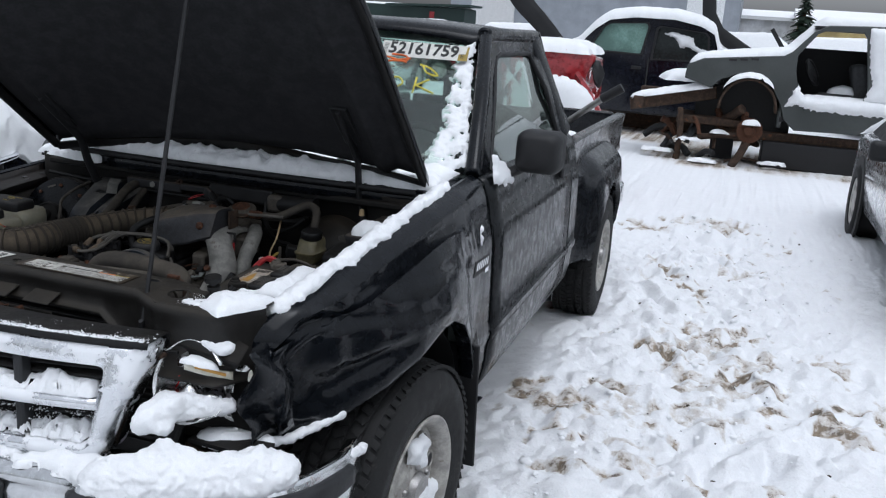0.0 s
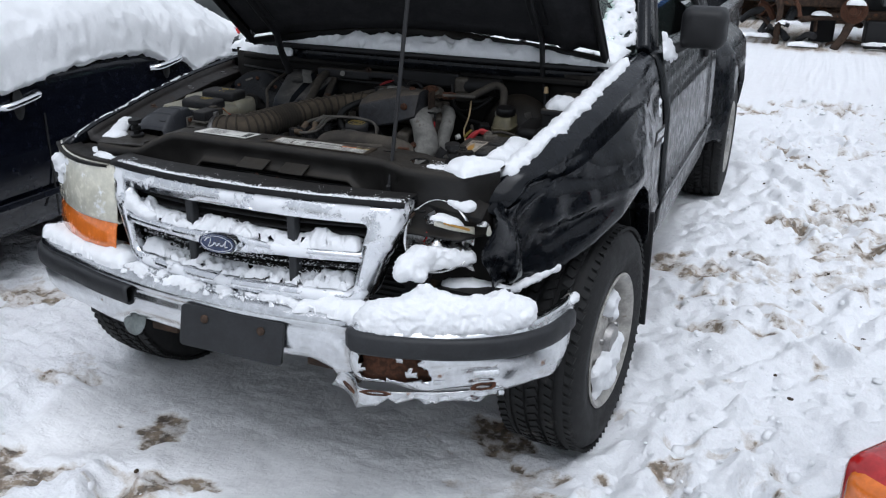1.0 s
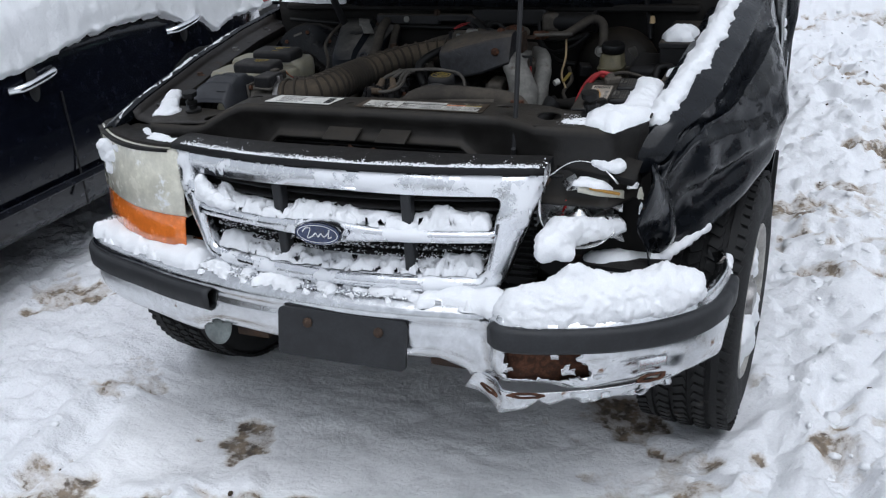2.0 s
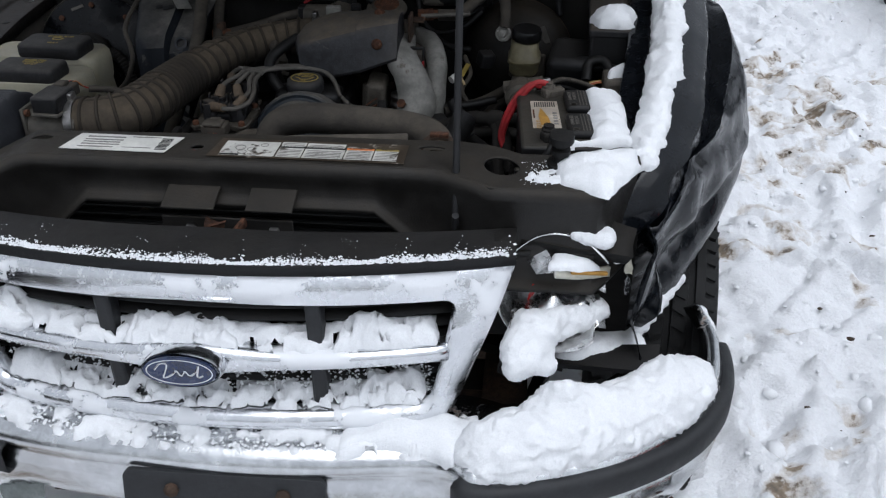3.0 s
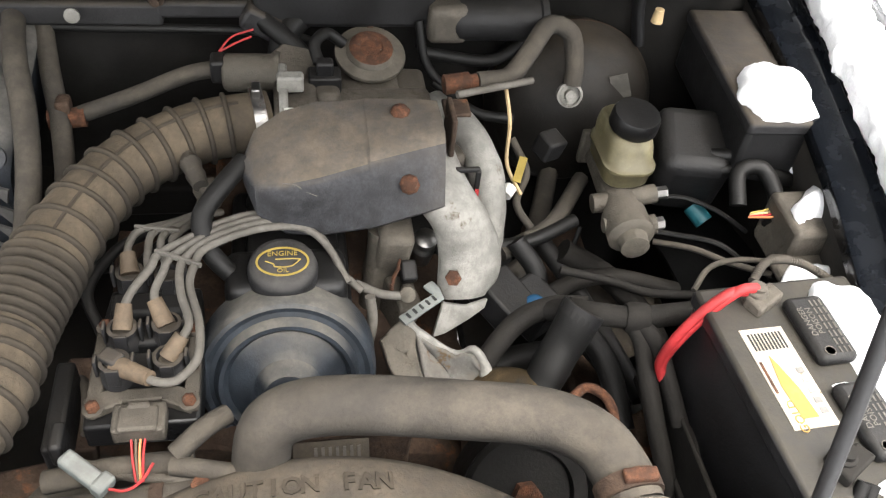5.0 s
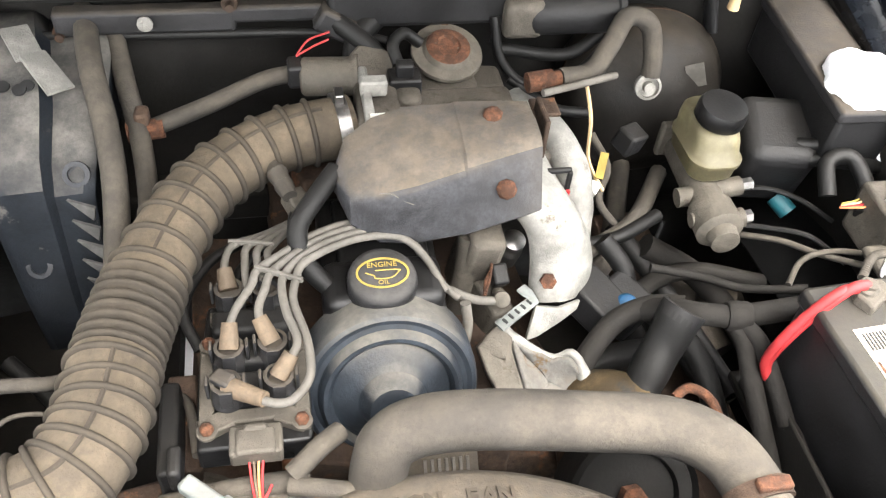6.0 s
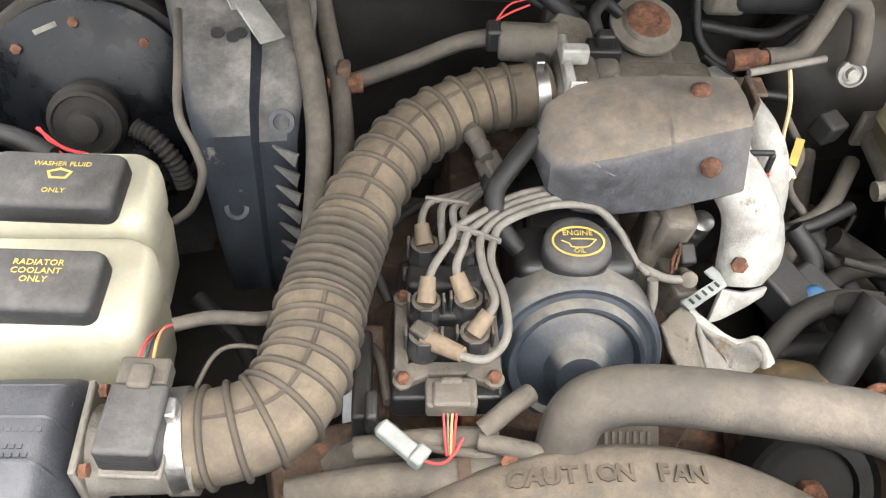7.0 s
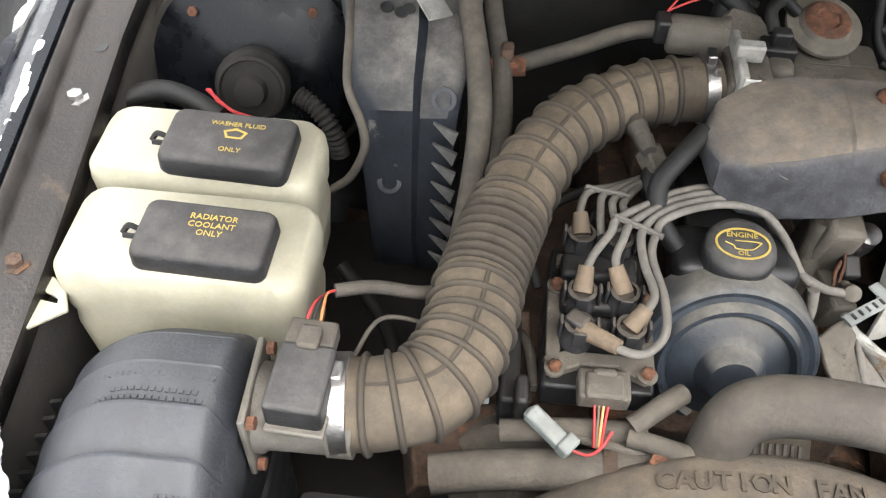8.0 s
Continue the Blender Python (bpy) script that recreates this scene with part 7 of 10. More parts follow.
# ---- ignition coil pack and plug wires ----
coil = part("coil_pack", plate([(-0.168, 0.628), (-0.064, 0.628), (-0.064, 0.705), (-0.070, 0.795), (-0.160, 0.795), (-0.168, 0.71)], 0.032, Matrix.Translation((0, 0, 0.866))), VALVE, truck, "black ignition coil pack with tan boots and grey wires", bevel=0.004)
for x, y, w, d, turn_ in ((-0.158, 0.690, 0.014, 0.105, 0), (-0.072, 0.685, 0.014, 0.095, 0), (-0.150, 0.650, 0.030, 0.020, 24), (-0.082, 0.650, 0.030, 0.020, -24), (-0.115, 0.655, 0.060, 0.014, 0), (-0.116, 0.772, 0.080, 0.014, 0)):
    part("core_plate", wobble(boxes(((x, y, 0.8715), (w, d, 0.010), pose(0, 0, 0, 0, 0, turn_))), 0.0008, 0.01), ALLOY2, coil, bevel=0.002)
for y in (0.680, 0.718, 0.756):
    part("coil_block", boxes(((-0.116, y, 0.878), (0.074, 0.030, 0.024))), PLASTIC, coil, bevel=0.006, segments=3)
for x, y in ((-0.157, 0.640), (-0.073, 0.641), (-0.156, 0.735), (-0.074, 0.728)):
    part("bolt_washer", turned([(0.0095, 0.0), (0.0095, 0.003), (0.0, 0.003)], axis((x, y, 0.876), (0, 0, 1)), 16), ALLOY2, coil)
    part("coil_bolt", turned([(0.0062, 0.0), (0.0062, 0.007), (0.004, 0.009), (0.0, 0.009)], axis((x, y, 0.878), (0, 0, 1)), 6), RUST, coil, "orange rusted bolt")
for x, y in ((-0.135, 0.783), (-0.098, 0.780), (-0.135, 0.711), (-0.095, 0.714), (-0.091, 0.674), (-0.138, 0.672)):
    part("coil_tower", turned([(0.0150, -0.016), (0.0145, -0.002), (0.0125, 0.0), (0.0125, 0.008), (0.0140, 0.009), (0.0140, 0.012), (0.0105, 0.013), (0.0095, 0.006), (0.0, 0.006)], axis((x, y, 0.894), (0, 0, 1)), 18), DUSTY, coil)
    for dx, dy, w, d in ((-0.0165, 0.0, 0.003, 0.011), (0.0165, 0.0, 0.003, 0.011), (0.0, -0.0155, 0.012, 0.003)):
        part("tower_clip", boxes(((x + dx, y + dy, 0.900), (w, d, 0.022))), DUSTY, coil, bevel=0.001)
ARCH = [Vector(p) for p in ((-0.070, 0.812, 0.926), (-0.042, 0.833, 0.923), (-0.006, 0.848, 0.919), (0.030, 0.850, 0.913), (0.053, 0.833, 0.906), (0.072, 0.797, 0.888))]
heads = ([(-0.135, 0.722, 0.914), (-0.127, 0.741, 0.922), (-0.111, 0.767, 0.926), (-0.104, 0.784, 0.928)],
         [(-0.103, 0.722, 0.914), (-0.106, 0.740, 0.921), (-0.099, 0.760, 0.926), (-0.092, 0.778, 0.929)],
         [(-0.082, 0.682, 0.912), (-0.072, 0.700, 0.920), (-0.080, 0.730, 0.925), (-0.083, 0.755, 0.928), (-0.080, 0.772, 0.930)],
         [(-0.108, 0.648, 0.908), (-0.092, 0.641, 0.910), (-0.078, 0.644, 0.911), (-0.063, 0.664, 0.914), (-0.063, 0.700, 0.919), (-0.073, 0.742, 0.925), (-0.069, 0.766, 0.930)])
for k, head in enumerate(heads):
    part("plug_wire", tubes((head + [tuple(p + Vector((0.003 * k, -0.0095 * k, 0.002 * k - 0.004 * (j > 3)))) for j, p in enumerate(ARCH)], 0.0042), seg=10), WIRE, coil, "grey spark plug wire")
for pts in ([(-0.138, 0.792, 0.910), (-0.137, 0.812, 0.915), (-0.128, 0.832, 0.915), (-0.098, 0.852, 0.906), (-0.064, 0.884, 0.893)],
            [(-0.117, 0.778, 0.908), (-0.118, 0.805, 0.914), (-0.114, 0.830, 0.914), (-0.086, 0.858, 0.904), (-0.058, 0.882, 0.890)],
            [(-0.100, 0.785, 0.912), (-0.106, 0.808, 0.915), (-0.102, 0.828, 0.914), (-0.076, 0.862, 0.902), (-0.050, 0.885, 0.888)],
            [(-0.088, 0.800, 0.914), (-0.095, 0.812, 0.915), (-0.092, 0.826, 0.913), (-0.070, 0.868, 0.898)]):
    part("plug_wire", tubes((pts, 0.0040), seg=10), WIRE, coil, "grey spark plug wire")
for a, b in (((-0.137, 0.670, 0.902), (-0.104, 0.647, 0.909)), ((-0.091, 0.676, 0.900), (-0.078, 0.690, 0.915)), ((-0.135, 0.711, 0.902), (-0.133, 0.730, 0.918)), ((-0.096, 0.714, 0.902), (-0.106, 0.733, 0.918)), ((-0.135, 0.783, 0.902), (-0.138, 0.802, 0.913))):
    part("plug_boot", tube(bmesh.new(), [a, tuple((Vector(a) + Vector(b)) / 2), b], lambda t: 0.0098 - 0.0024 * t, 14, 5), BOOT, coil, "tan rubber boot")
part("boot_cap", wobble(boxes(((-0.140, 0.674, 0.908), (0.020, 0.016, 0.010), pose(0, 0, 0, 0, 0, -35))), 0.001, 0.01), DUSTY, coil, bevel=0.003)
for at, w, turn_ in (((-0.085, 0.773, 0.932), 0.050, -26), ((-0.111, 0.831, 0.917), 0.046, -10)):
    part("wire_separator", boxes((at, (w, 0.004, 0.006), pose(0, 0, 0, 0, 0, turn_))), WIRE, coil, bevel=0.001)
part("wire_end_boot", tubes(([(0.070, 0.802, 0.890), (0.076, 0.788, 0.884)], 0.0062), seg=10), BLACKHOSE, coil)
part("wire_tail", tubes(([(0.076, 0.788, 0.884), (0.086, 0.779, 0.879), (0.096, 0.771, 0.874)], 0.0042), seg=8), WIRE, coil)
part("coil_plug", boxes(((-0.114, 0.620, 0.882), (0.046, 0.030, 0.020)), ((-0.114, 0.616, 0.893), (0.034, 0.026, 0.008)), ((-0.114, 0.628, 0.896), (0.020, 0.008, 0.006))), ALLOY2, coil, "grimy grey wiring plug", bevel=0.003)
for k, mat in enumerate((RED, BOOT, ORANGEWIRE, RED)):
    part("coil_lead", tubes(([(-0.121 + 0.004 * k, 0.606, 0.878), (-0.120 + 0.003 * k, 0.592, 0.868), (-0.118 + 0.002 * k, 0.578, 0.852)], 0.0012), seg=6), mat, coil)
m4 = pose(0, 0, 0, 0, 12, -38)
conn = part("test_plug", boxes(((-0.160, 0.584, 0.866), (0.046, 0.016, 0.013), m4), ((-0.143, 0.571, 0.864), (0.013, 0.020, 0.016), m4), ((-0.176, 0.596, 0.868), (0.010, 0.012, 0.009), m4)), GREYCONN, truck, "pale grey loose wiring plug", bevel=0.003)
part("plug_lead", tubes(([(-0.138, 0.567, 0.863), (-0.124, 0.566, 0.860), (-0.112, 0.576, 0.858), (-0.103, 0.590, 0.862)], 0.0014), seg=6), RED, conn)
part("front_hose", tubes(([(-0.26, 0.56, 0.805), (-0.19, 0.568, 0.815), (-0.11, 0.570, 0.825), (-0.05, 0.575, 0.830)], 0.019), seg=14), HOSE, truck, "dusty coolant hose")
for run in (([(-0.20, 0.595, 0.835), (-0.14, 0.597, 0.845), (-0.07, 0.60, 0.845)], 0.011), ([(-0.085, 0.598, 0.86), (-0.06, 0.615, 0.872), (-0.040, 0.632, 0.868)], 0.010), ([(-0.088, 0.590, 0.855), (-0.06, 0.582, 0.858), (-0.025, 0.578, 0.85)], 0.009)):
    part("front_pipe", tubes(run, seg=10), HOSE, truck)
part("front_pipe", tubes(([(-0.165, 0.60, 0.852), (-0.12, 0.588, 0.845), (-0.06, 0.582, 0.842)], 0.005)), ALLOY2, truck)
part("rusty_sender", turned([(0.013, -0.02), (0.013, 0.006), (0.009, 0.008), (0.009, 0.02), (0.0, 0.02)], axis((-0.062, 0.570, 0.838), (0, -0.1, 1)), 6), RUST, truck)
part("hose_band", turned([(0.0195, -0.006), (0.021, -0.006), (0.021, 0.006), (0.0195, 0.006)], axis((-0.10, 0.570, 0.826), (1, 0, 0.1)), 20), DARKRUST, truck)
part("alternator", wobble(turned([(0.02, 0.02), (0.045, 0.018), (0.058, 0.010), (0.060, -0.05), (0.03, -0.06)], axis((-0.19, 0.60, 0.735), (-0.1, -0.7, 0.6)), 26), 0.002, 0.02), ALLOY2, truck, "finned alternator housing")
tag = part("barcode_tag", boxes(((0.055, 0.612, 0.800), (0.075, 0.045, 0.003), pose(0, 0, 0, 40))), DUSTY2, truck, "dusty tag with worn bars", bevel=0.001)
for k in range(7):
    part("tag_bar", boxes(((0.040 + 0.007 * k, 0.610, 0.8015), (0.003, 0.034, 0.003), pose(0, 0, 0, 40))), WIRE, tag)
part("left_frame_bracket", boxes(((-0.195, 0.665, 0.83), (0.018, 0.10, 0.05)), ((-0.185, 0.615, 0.865), (0.012, 0.03, 0.03))), PLASTIC, truck, bevel=0.004)

# ---- coolant and washer tanks ----
def tank(name, c, size, label):
    bm = bmesh.new()
    rows = []
    for z, g in ((-size[2] / 2, 0.86), (-size[2] / 2 + 0.02, 0.94), (0.0, 0.98), (0.02, 0.955), (0.03, 0.985), (size[2] / 2 - 0.024, 1.0), (size[2] / 2 - 0.008, 0.985), (size[2] / 2, 0.93)):
        rows.append([(c[0] + x * g, c[1] + y * (g if g > 0.9 else 0.92), c[2] + z) for x, y in rounded(size[0], size[1], 0.022, 6)])
    vs = grid(bm, rows, closed=True)
    bm.faces.new(vs[0][::-1]), bm.faces.new(vs[-1])
    return part(name, bm, TANK, truck, label, edge=60)


def tank_cap(owner, c, size, lines, art):
    m = Matrix.Translation(c) @ pose(0, 0, 0, 2, 0, -2)
    rows = []
    for z, g in ((-0.012, 0.97), (-0.006, 1.0), (0.008, 0.99), (0.013, 0.96), (0.0155, 0.90)):
        rows.append([m @ Vector((x - size[0] * (1 - g) * (1 if x > 0 else -1) / 2, y - size[1] * (1 - g) * (1 if y > 0 else -1), z)) for x, y in rounded(size[0], size[1], 0.010, 5)])
    bm = bmesh.new()
    vs = grid(bm, rows, closed=True)
    bm.faces.new(vs[0][::-1]), bm.faces.new(vs[-1])
    lid = part("tank_cap", bm, CAP, owner, "dusty black snap cap with yellow print", edge=50)
    for k, (text, dy, s) in enumerate(lines):
        letters("print", text, s, m @ Matrix.Translation((0.006, dy, 0.0157)), YELLOW, owner, 0.0004)
    if art:
        bm = plate([(-0.012, 0.004), (-0.008, -0.005), (0.008, -0.005), (0.012, 0.004), (0.0, 0.009)], 0.0005, m @ Matrix.Translation((0.006, 0.002, 0.0163)), [[(-0.009, 0.003), (-0.006, -0.003), (0.006, -0.003), (0.009, 0.003), (0.0, 0.006)]])
        part("print_symbol", bm, YELLOW, owner)
    bm = tubes(([tuple(m @ Vector((-size[0] / 2, 0.004, 0.0))), tuple(m @ Vector((-size[0] / 2 - 0.012, 0.006, 0.002))), tuple(m @ Vector((-size[0] / 2 - 0.018, 0.002, -0.004)))], 0.003), ([tuple(m @ Vector((-size[0] / 2, -0.004, 0.0))), tuple(m @ Vector((-size[0] / 2 - 0.014, -0.004, 0.0)))], 0.0028), seg=6)
    part("cap_hinge", bm, BLACKHOSE, owner)


coolant = tank("coolant_tank", (-0.500, 0.703, 0.855), (0.232, 0.112, 0.170), "cream translucent coolant tank under a black cap")
tank_cap(coolant, (-0.478, 0.690, 0.950), (0.122, 0.068), (("RADIATOR", 0.015, 0.0088), ("COOLANT", 0.006, 0.0088), ("ONLY", -0.003, 0.0088)), False)
washer = tank("washer_tank", (-0.512, 0.818, 0.862), (0.228, 0.098, 0.170), "cream translucent washer tank under a black cap")
tank_cap(washer, (-0.484, 0.804, 0.958), (0.126, 0.072), (("WASHER FLUID", 0.016, 0.0078), ("ONLY", -0.018, 0.0080)), True)
part("tank_strap", plate([(-0.648, 0.682), (-0.606, 0.656), (-0.594, 0.630), (-0.640, 0.592), (-0.650, 0.604)], 0.005, Matrix.Translation((0, 0, 0.910)), [[(-0.632, 0.652), (-0.608, 0.642), (-0.606, 0.636), (-0.632, 0.640)]]), TANK, coolant, bevel=0.0015)
part("tank_strap", plate([(-0.680, 0.924), (-0.634, 0.888), (-0.622, 0.850), (-0.646, 0.836), (-0.668, 0.868)], 0.005, Matrix.Translation((0, 0, 0.914))), TANK, washer, bevel=0.0015)
part("strap_bolt", turned([(0.010, 0), (0.010, 0.004), (0.0, 0.005)], axis((-0.640, 0.620, 0.914), (0.0, 0, 1)), 6), DARKRUST, coolant)

# ---- blower, heater case, hoses on the bulkhead ----
m = axis((-0.522, 1.035, 0.866), (0.10, -0.93, 0.34))
part("blower_housing", turned([(0.0, -0.12), (0.135, -0.11), (0.141, -0.05), (0.141, -0.022), (0.137, -0.014), (0.0, -0.012)], m, 48), INNER, truck, "dusty black blower housing")
blower = part("heater_blower", turned([(0.0, -0.14), (0.118, -0.14), (0.122, -0.13), (0.122, -0.012), (0.128, -0.010), (0.128, 0.004), (0.118, 0.008), (0.095, 0.012), (0.082, 0.020), (0.060, 0.022), (0.048, 0.026)], m, 48), BLOWER, truck, "round black heater blower on the bulkhead")
part("blower_motor", turned([(0.041, 0.020), (0.041, 0.045), (0.044, 0.047), (0.044, 0.054), (0.041, 0.057), (0.040, 0.066), (0.036, 0.068), (0.034, 0.064), (0.020, 0.066), (0.017, 0.078), (0.010, 0.080), (0.0, 0.080)], m, 32), LOOM, blower, "dusty ribbed blower motor")
for k in range(5):
    a = radians((48, 92, 133, 215, 320)[k])
    part("blower_bolt", turned([(0.006, 0), (0.006, 0.005), (0.0, 0.006)], m @ Matrix.Translation((0.104 * math.cos(a), 0.104 * math.sin(a), 0.010)), 6), RUST, blower)
part("blower_mark", boxes((m @ Vector((-0.035, 0.098, 0.0115)), (0.028, 0.006, 0.001), m.to_3x3().to_4x4() @ pose(0, 0, 0, 0, 0, 20))), WIRE, blower)
part("cooling_tube", tubes(([(-0.664, 0.915, 0.880), (-0.642, 0.925, 0.900), (-0.607, 0.936, 0.908), (-0.572, 0.932, 0.903), (-0.536, 0.918, 0.892)], 0.0125), seg=14), BLACKHOSE, truck, "dusty black blower cooling hose")
part("ribbed_lead", tube(bmesh.new(), [(-0.458, 0.965, 0.895), (-0.435, 0.955, 0.885), (-0.415, 0.945, 0.86), (-0.408, 0.94, 0.83)], lambda t: 0.0105 + 0.0015 * math.sin(t * 90), 12, 24), LOOM, truck)
part("blower_wire", tubes(([(-0.505, 0.935, 0.88), (-0.53, 0.935, 0.89), (-0.56, 0.955, 0.90)], 0.0022), ([(-0.50, 0.932, 0.878), (-0.53, 0.929, 0.886), (-0.555, 0.95, 0.905)], 0.0018), seg=6), RED, blower)
rows = []
CASE = [(1.150, -0.440, -0.262, 0.990), (1.105, -0.430, -0.258, 0.985), (1.02, -0.405, -0.262, 0.960), (0.955, -0.388, -0.272, 0.935), (0.930, -0.380, -0.275, 0.915), (0.920, -0.375, -0.278, 0.86), (0.905, -0.368, -0.282, 0.78), (0.895, -0.360, -0.285, 0.70)]
for y, x0, x1, z in CASE:
    rows.append([(x0 - 0.004, y + 0.05, z - 0.05), (x0, y, z - 0.006), (x0 + 0.008, y - 0.004, z), (x0 + 0.25 * (x1 - x0), y - 0.004, z + 0.002), (x0 + 0.55 * (x1 - x0), y - 0.004, z + 0.004), (x0 + 0.62 * (x1 - x0), y + 0.002, z - 0.010), (x1 - 0.008, y - 0.002, z - 0.004), (x1, y, z - 0.008), (x1 + 0.003, y + 0.05, z - 0.05)])
FIN = material("dusty_grey_fin", (0.09, 0.088, 0.084), 0.7, var=0.4, bump=0.3)
case = part("heater_case", loft(rows), HEATER, truck, "dusty grey plastic heater case with toothed flange", solid=0.004, edge=40)
for k in range(8):
    z, y = 0.915 - 0.026 * k, 0.924 - 0.004 * k
    bm = bmesh.new()
    f = bm.faces.new([bm.verts.new(p) for p in ((-0.296, y - 0.010, z + 0.002), (-0.268, y - 0.018, z - 0.004), (-0.272, y - 0.020, z - 0.020))])
    part("case_tooth", bm, FIN, case, solid=0.004, smooth=False)
for x, y in ((-0.372, 1.055), (-0.353, 1.05), (-0.363, 1.035), (-0.345, 1.028), (-0.338, 1.035)):
    # the case holes' dark depth is a black disc laid on top
    part("case_hole", turned([(0.008, 0.0), (0.0075, 0.0015), (0.0, 0.0016)], axis((x, y, 0.9735), (0, -0.3, 1)), 14), BLACKPRINT_SHADE, case)
for x, y, z in ((-0.288, 0.948, 0.925), (-0.345, 0.914, 0.825)):
    part("case_boss", turned([(0.014, -0.01), (0.014, 0.004), (0.009, 0.005), (0.009, -0.002), (0.0, -0.002)], axis((x, y - 0.006, z), (0, -0.8, 0.6)), 20), AIRBOX, case)
part("foil_flap", wobble(boxes(((-0.345, 1.085, 0.995), (0.03, 0.05, 0.003), pose(0, 0, 0, 15, 10, 30)), ((-0.315, 1.04, 0.985), (0.03, 0.06, 0.003), pose(0, 0, 0, 15, 10, 35))), 0.005, 0.02), ALLOY, case)
part("thin_cable", tubes(([(-0.404, 1.044, 0.995), (-0.393, 0.965, 0.985), (-0.386, 0.905, 0.965), (-0.369, 0.878, 0.94), (-0.364, 0.866, 0.915), (-0.38, 0.862, 0.875), (-0.403, 0.863, 0.85)], 0.0048), seg=10), HOSE, truck, "thin grey cable")
part("heater_hose", tubes(([(-0.285, 1.14, 1.00), (-0.272, 1.05, 0.985), (-0.255, 0.975, 0.955), (-0.246, 0.90, 0.92), (-0.252, 0.82, 0.86), (-0.268, 0.75, 0.79)], 0.0135), seg=12), HOSE, truck, "dusty heater hose")
part("heater_hose", tubes(([(-0.258, 1.14, 0.985), (-0.242, 1.06, 0.955), (-0.226, 0.99, 0.92), (-0.222, 0.92, 0.87), (-0.235, 0.84, 0.80)], 0.0115), seg=12), HOSE, truck, "dusty heater hose")
part("tee_fitting", turned([(0.012, -0.02), (0.012, 0.02)], axis((-0.222, 1.01, 0.925), (1, 0.1, 0.05)), 10), RUST, truck)
part("tee_clip", boxes(((-0.224, 1.015, 0.932), (0.016, 0.022, 0.035))), DARKRUST, truck, bevel=0.004)
for run in (([(-0.215, 1.012, 0.926), (-0.15, 1.035, 0.938), (-0.09, 1.052, 0.955), (-0.05, 1.055, 0.962)], 0.0105), ([(-0.17, 0.985, 0.90), (-0.11, 1.01, 0.915), (-0.06, 1.03, 0.93)], 0.007)):
    part("heater_branch", tubes(run, seg=10), HOSE, truck)
for run in (([(-0.60, 1.09, 1.0), (-0.42, 1.115, 0.985), (-0.2, 1.118, 0.978), (0.0, 1.115, 0.975), (0.06, 1.10, 0.97)], 0.006), ([(0.06, 1.13, 1.0), (0.03, 1.10, 0.985), (0.02, 1.08, 0.96), (0.03, 1.06, 0.94)], 0.016), ([(0.20, 1.09, 0.96), (0.28, 1.08, 0.955), (0.33, 1.10, 0.97)], 0.008), ([(0.21, 1.12, 1.02), (0.20, 1.105, 0.99), (0.19, 1.095, 0.965)], 0.005)):
    part("firewall_loom", tubes(run, seg=8), BLACKHOSE, truck)
channel = part("wiring_channel", boxes(((-0.215, 1.118, 1.000), (0.20, 0.022, 0.030)), ((-0.06, 1.118, 1.006), (0.13, 0.02, 0.022)), ((0.0, 1.105, 0.995), (0.05, 0.03, 0.03), pose(0, 0, 0, 0, 30, 0))), DUSTY, truck, "grey plastic wiring channel", bevel=0.005)
part("channel_clip", turned([(0.009, 0), (0.009, 0.003), (0.0, 0.004)], axis((-0.215, 1.104, 1.002), (0, -1, 0.2)), 12), ALLOY, channel)
for x, y, z in ((-0.31, 1.12, 0.985), (-0.12, 1.115, 1.02), (0.13, 1.12, 0.99)):
    part("bulkhead_stud", turned([(0.010, 0), (0.010, 0.006), (0.005, 0.007), (0.005, 0.018), (0.0, 0.018)], axis((x, y, z), (0, -1, 0.1)), 8), DARKRUST, truck)
wiper = part("wiper_motor", turned([(0.0, -0.075), (0.022, -0.073), (0.027, -0.065), (0.027, 0.035), (0.03, 0.037), (0.03, 0.045)], axis((0.305, 1.105, 1.000), (1, 0, 0)), 24), PLASTIC, truck, "black wiper motor with alloy gear case")
part("gear_case", wobble(boxes(((0.225, 1.105, 1.0), (0.05, 0.045, 0.05))), 0.003, 0.02), ALLOY2, wiper, bevel=0.01, segments=3)
part("evaporator_case", boxes(((0.10, 1.12, 1.012), (0.22, 0.04, 0.05))), PLASTIC, truck, bevel=0.008)

# ---- brake servo, master cylinder ----
m = axis((0.408, 1.088, 0.872), (-0.02, -0.97, 0.22)) @ Matrix.Diagonal((0.84, 0.84, 1, 1))
servo = part("brake_servo", turned([(0.0, -0.10), (0.10, -0.10), (0.128, -0.085), (0.136, -0.045), (0.136, -0.030), (0.140, -0.028), (0.140, -0.018), (0.134, -0.014), (0.128, 0.0), (0.112, 0.022), (0.075, 0.030), (0.060, 0.040), (0.0, 0.042)], m, 48), SERVO, truck, "big black brake servo drum")
part("servo_rust_band", turned([(0.1405, -0.026), (0.1415, -0.023), (0.1405, -0.020)], m, 48), DARKRUST, servo)
part("vacuum_port", turned([(0.0165, 0.0), (0.0165, 0.008), (0.013, 0.010), (0.013, 0.004), (0.007, 0.004), (0.007, 0.014), (0.0, 0.014)], axis((0.378, 1.034, 0.936), (-0.1, -0.95, 0.35)), 24), ALLOY, servo, "pale vacuum port")
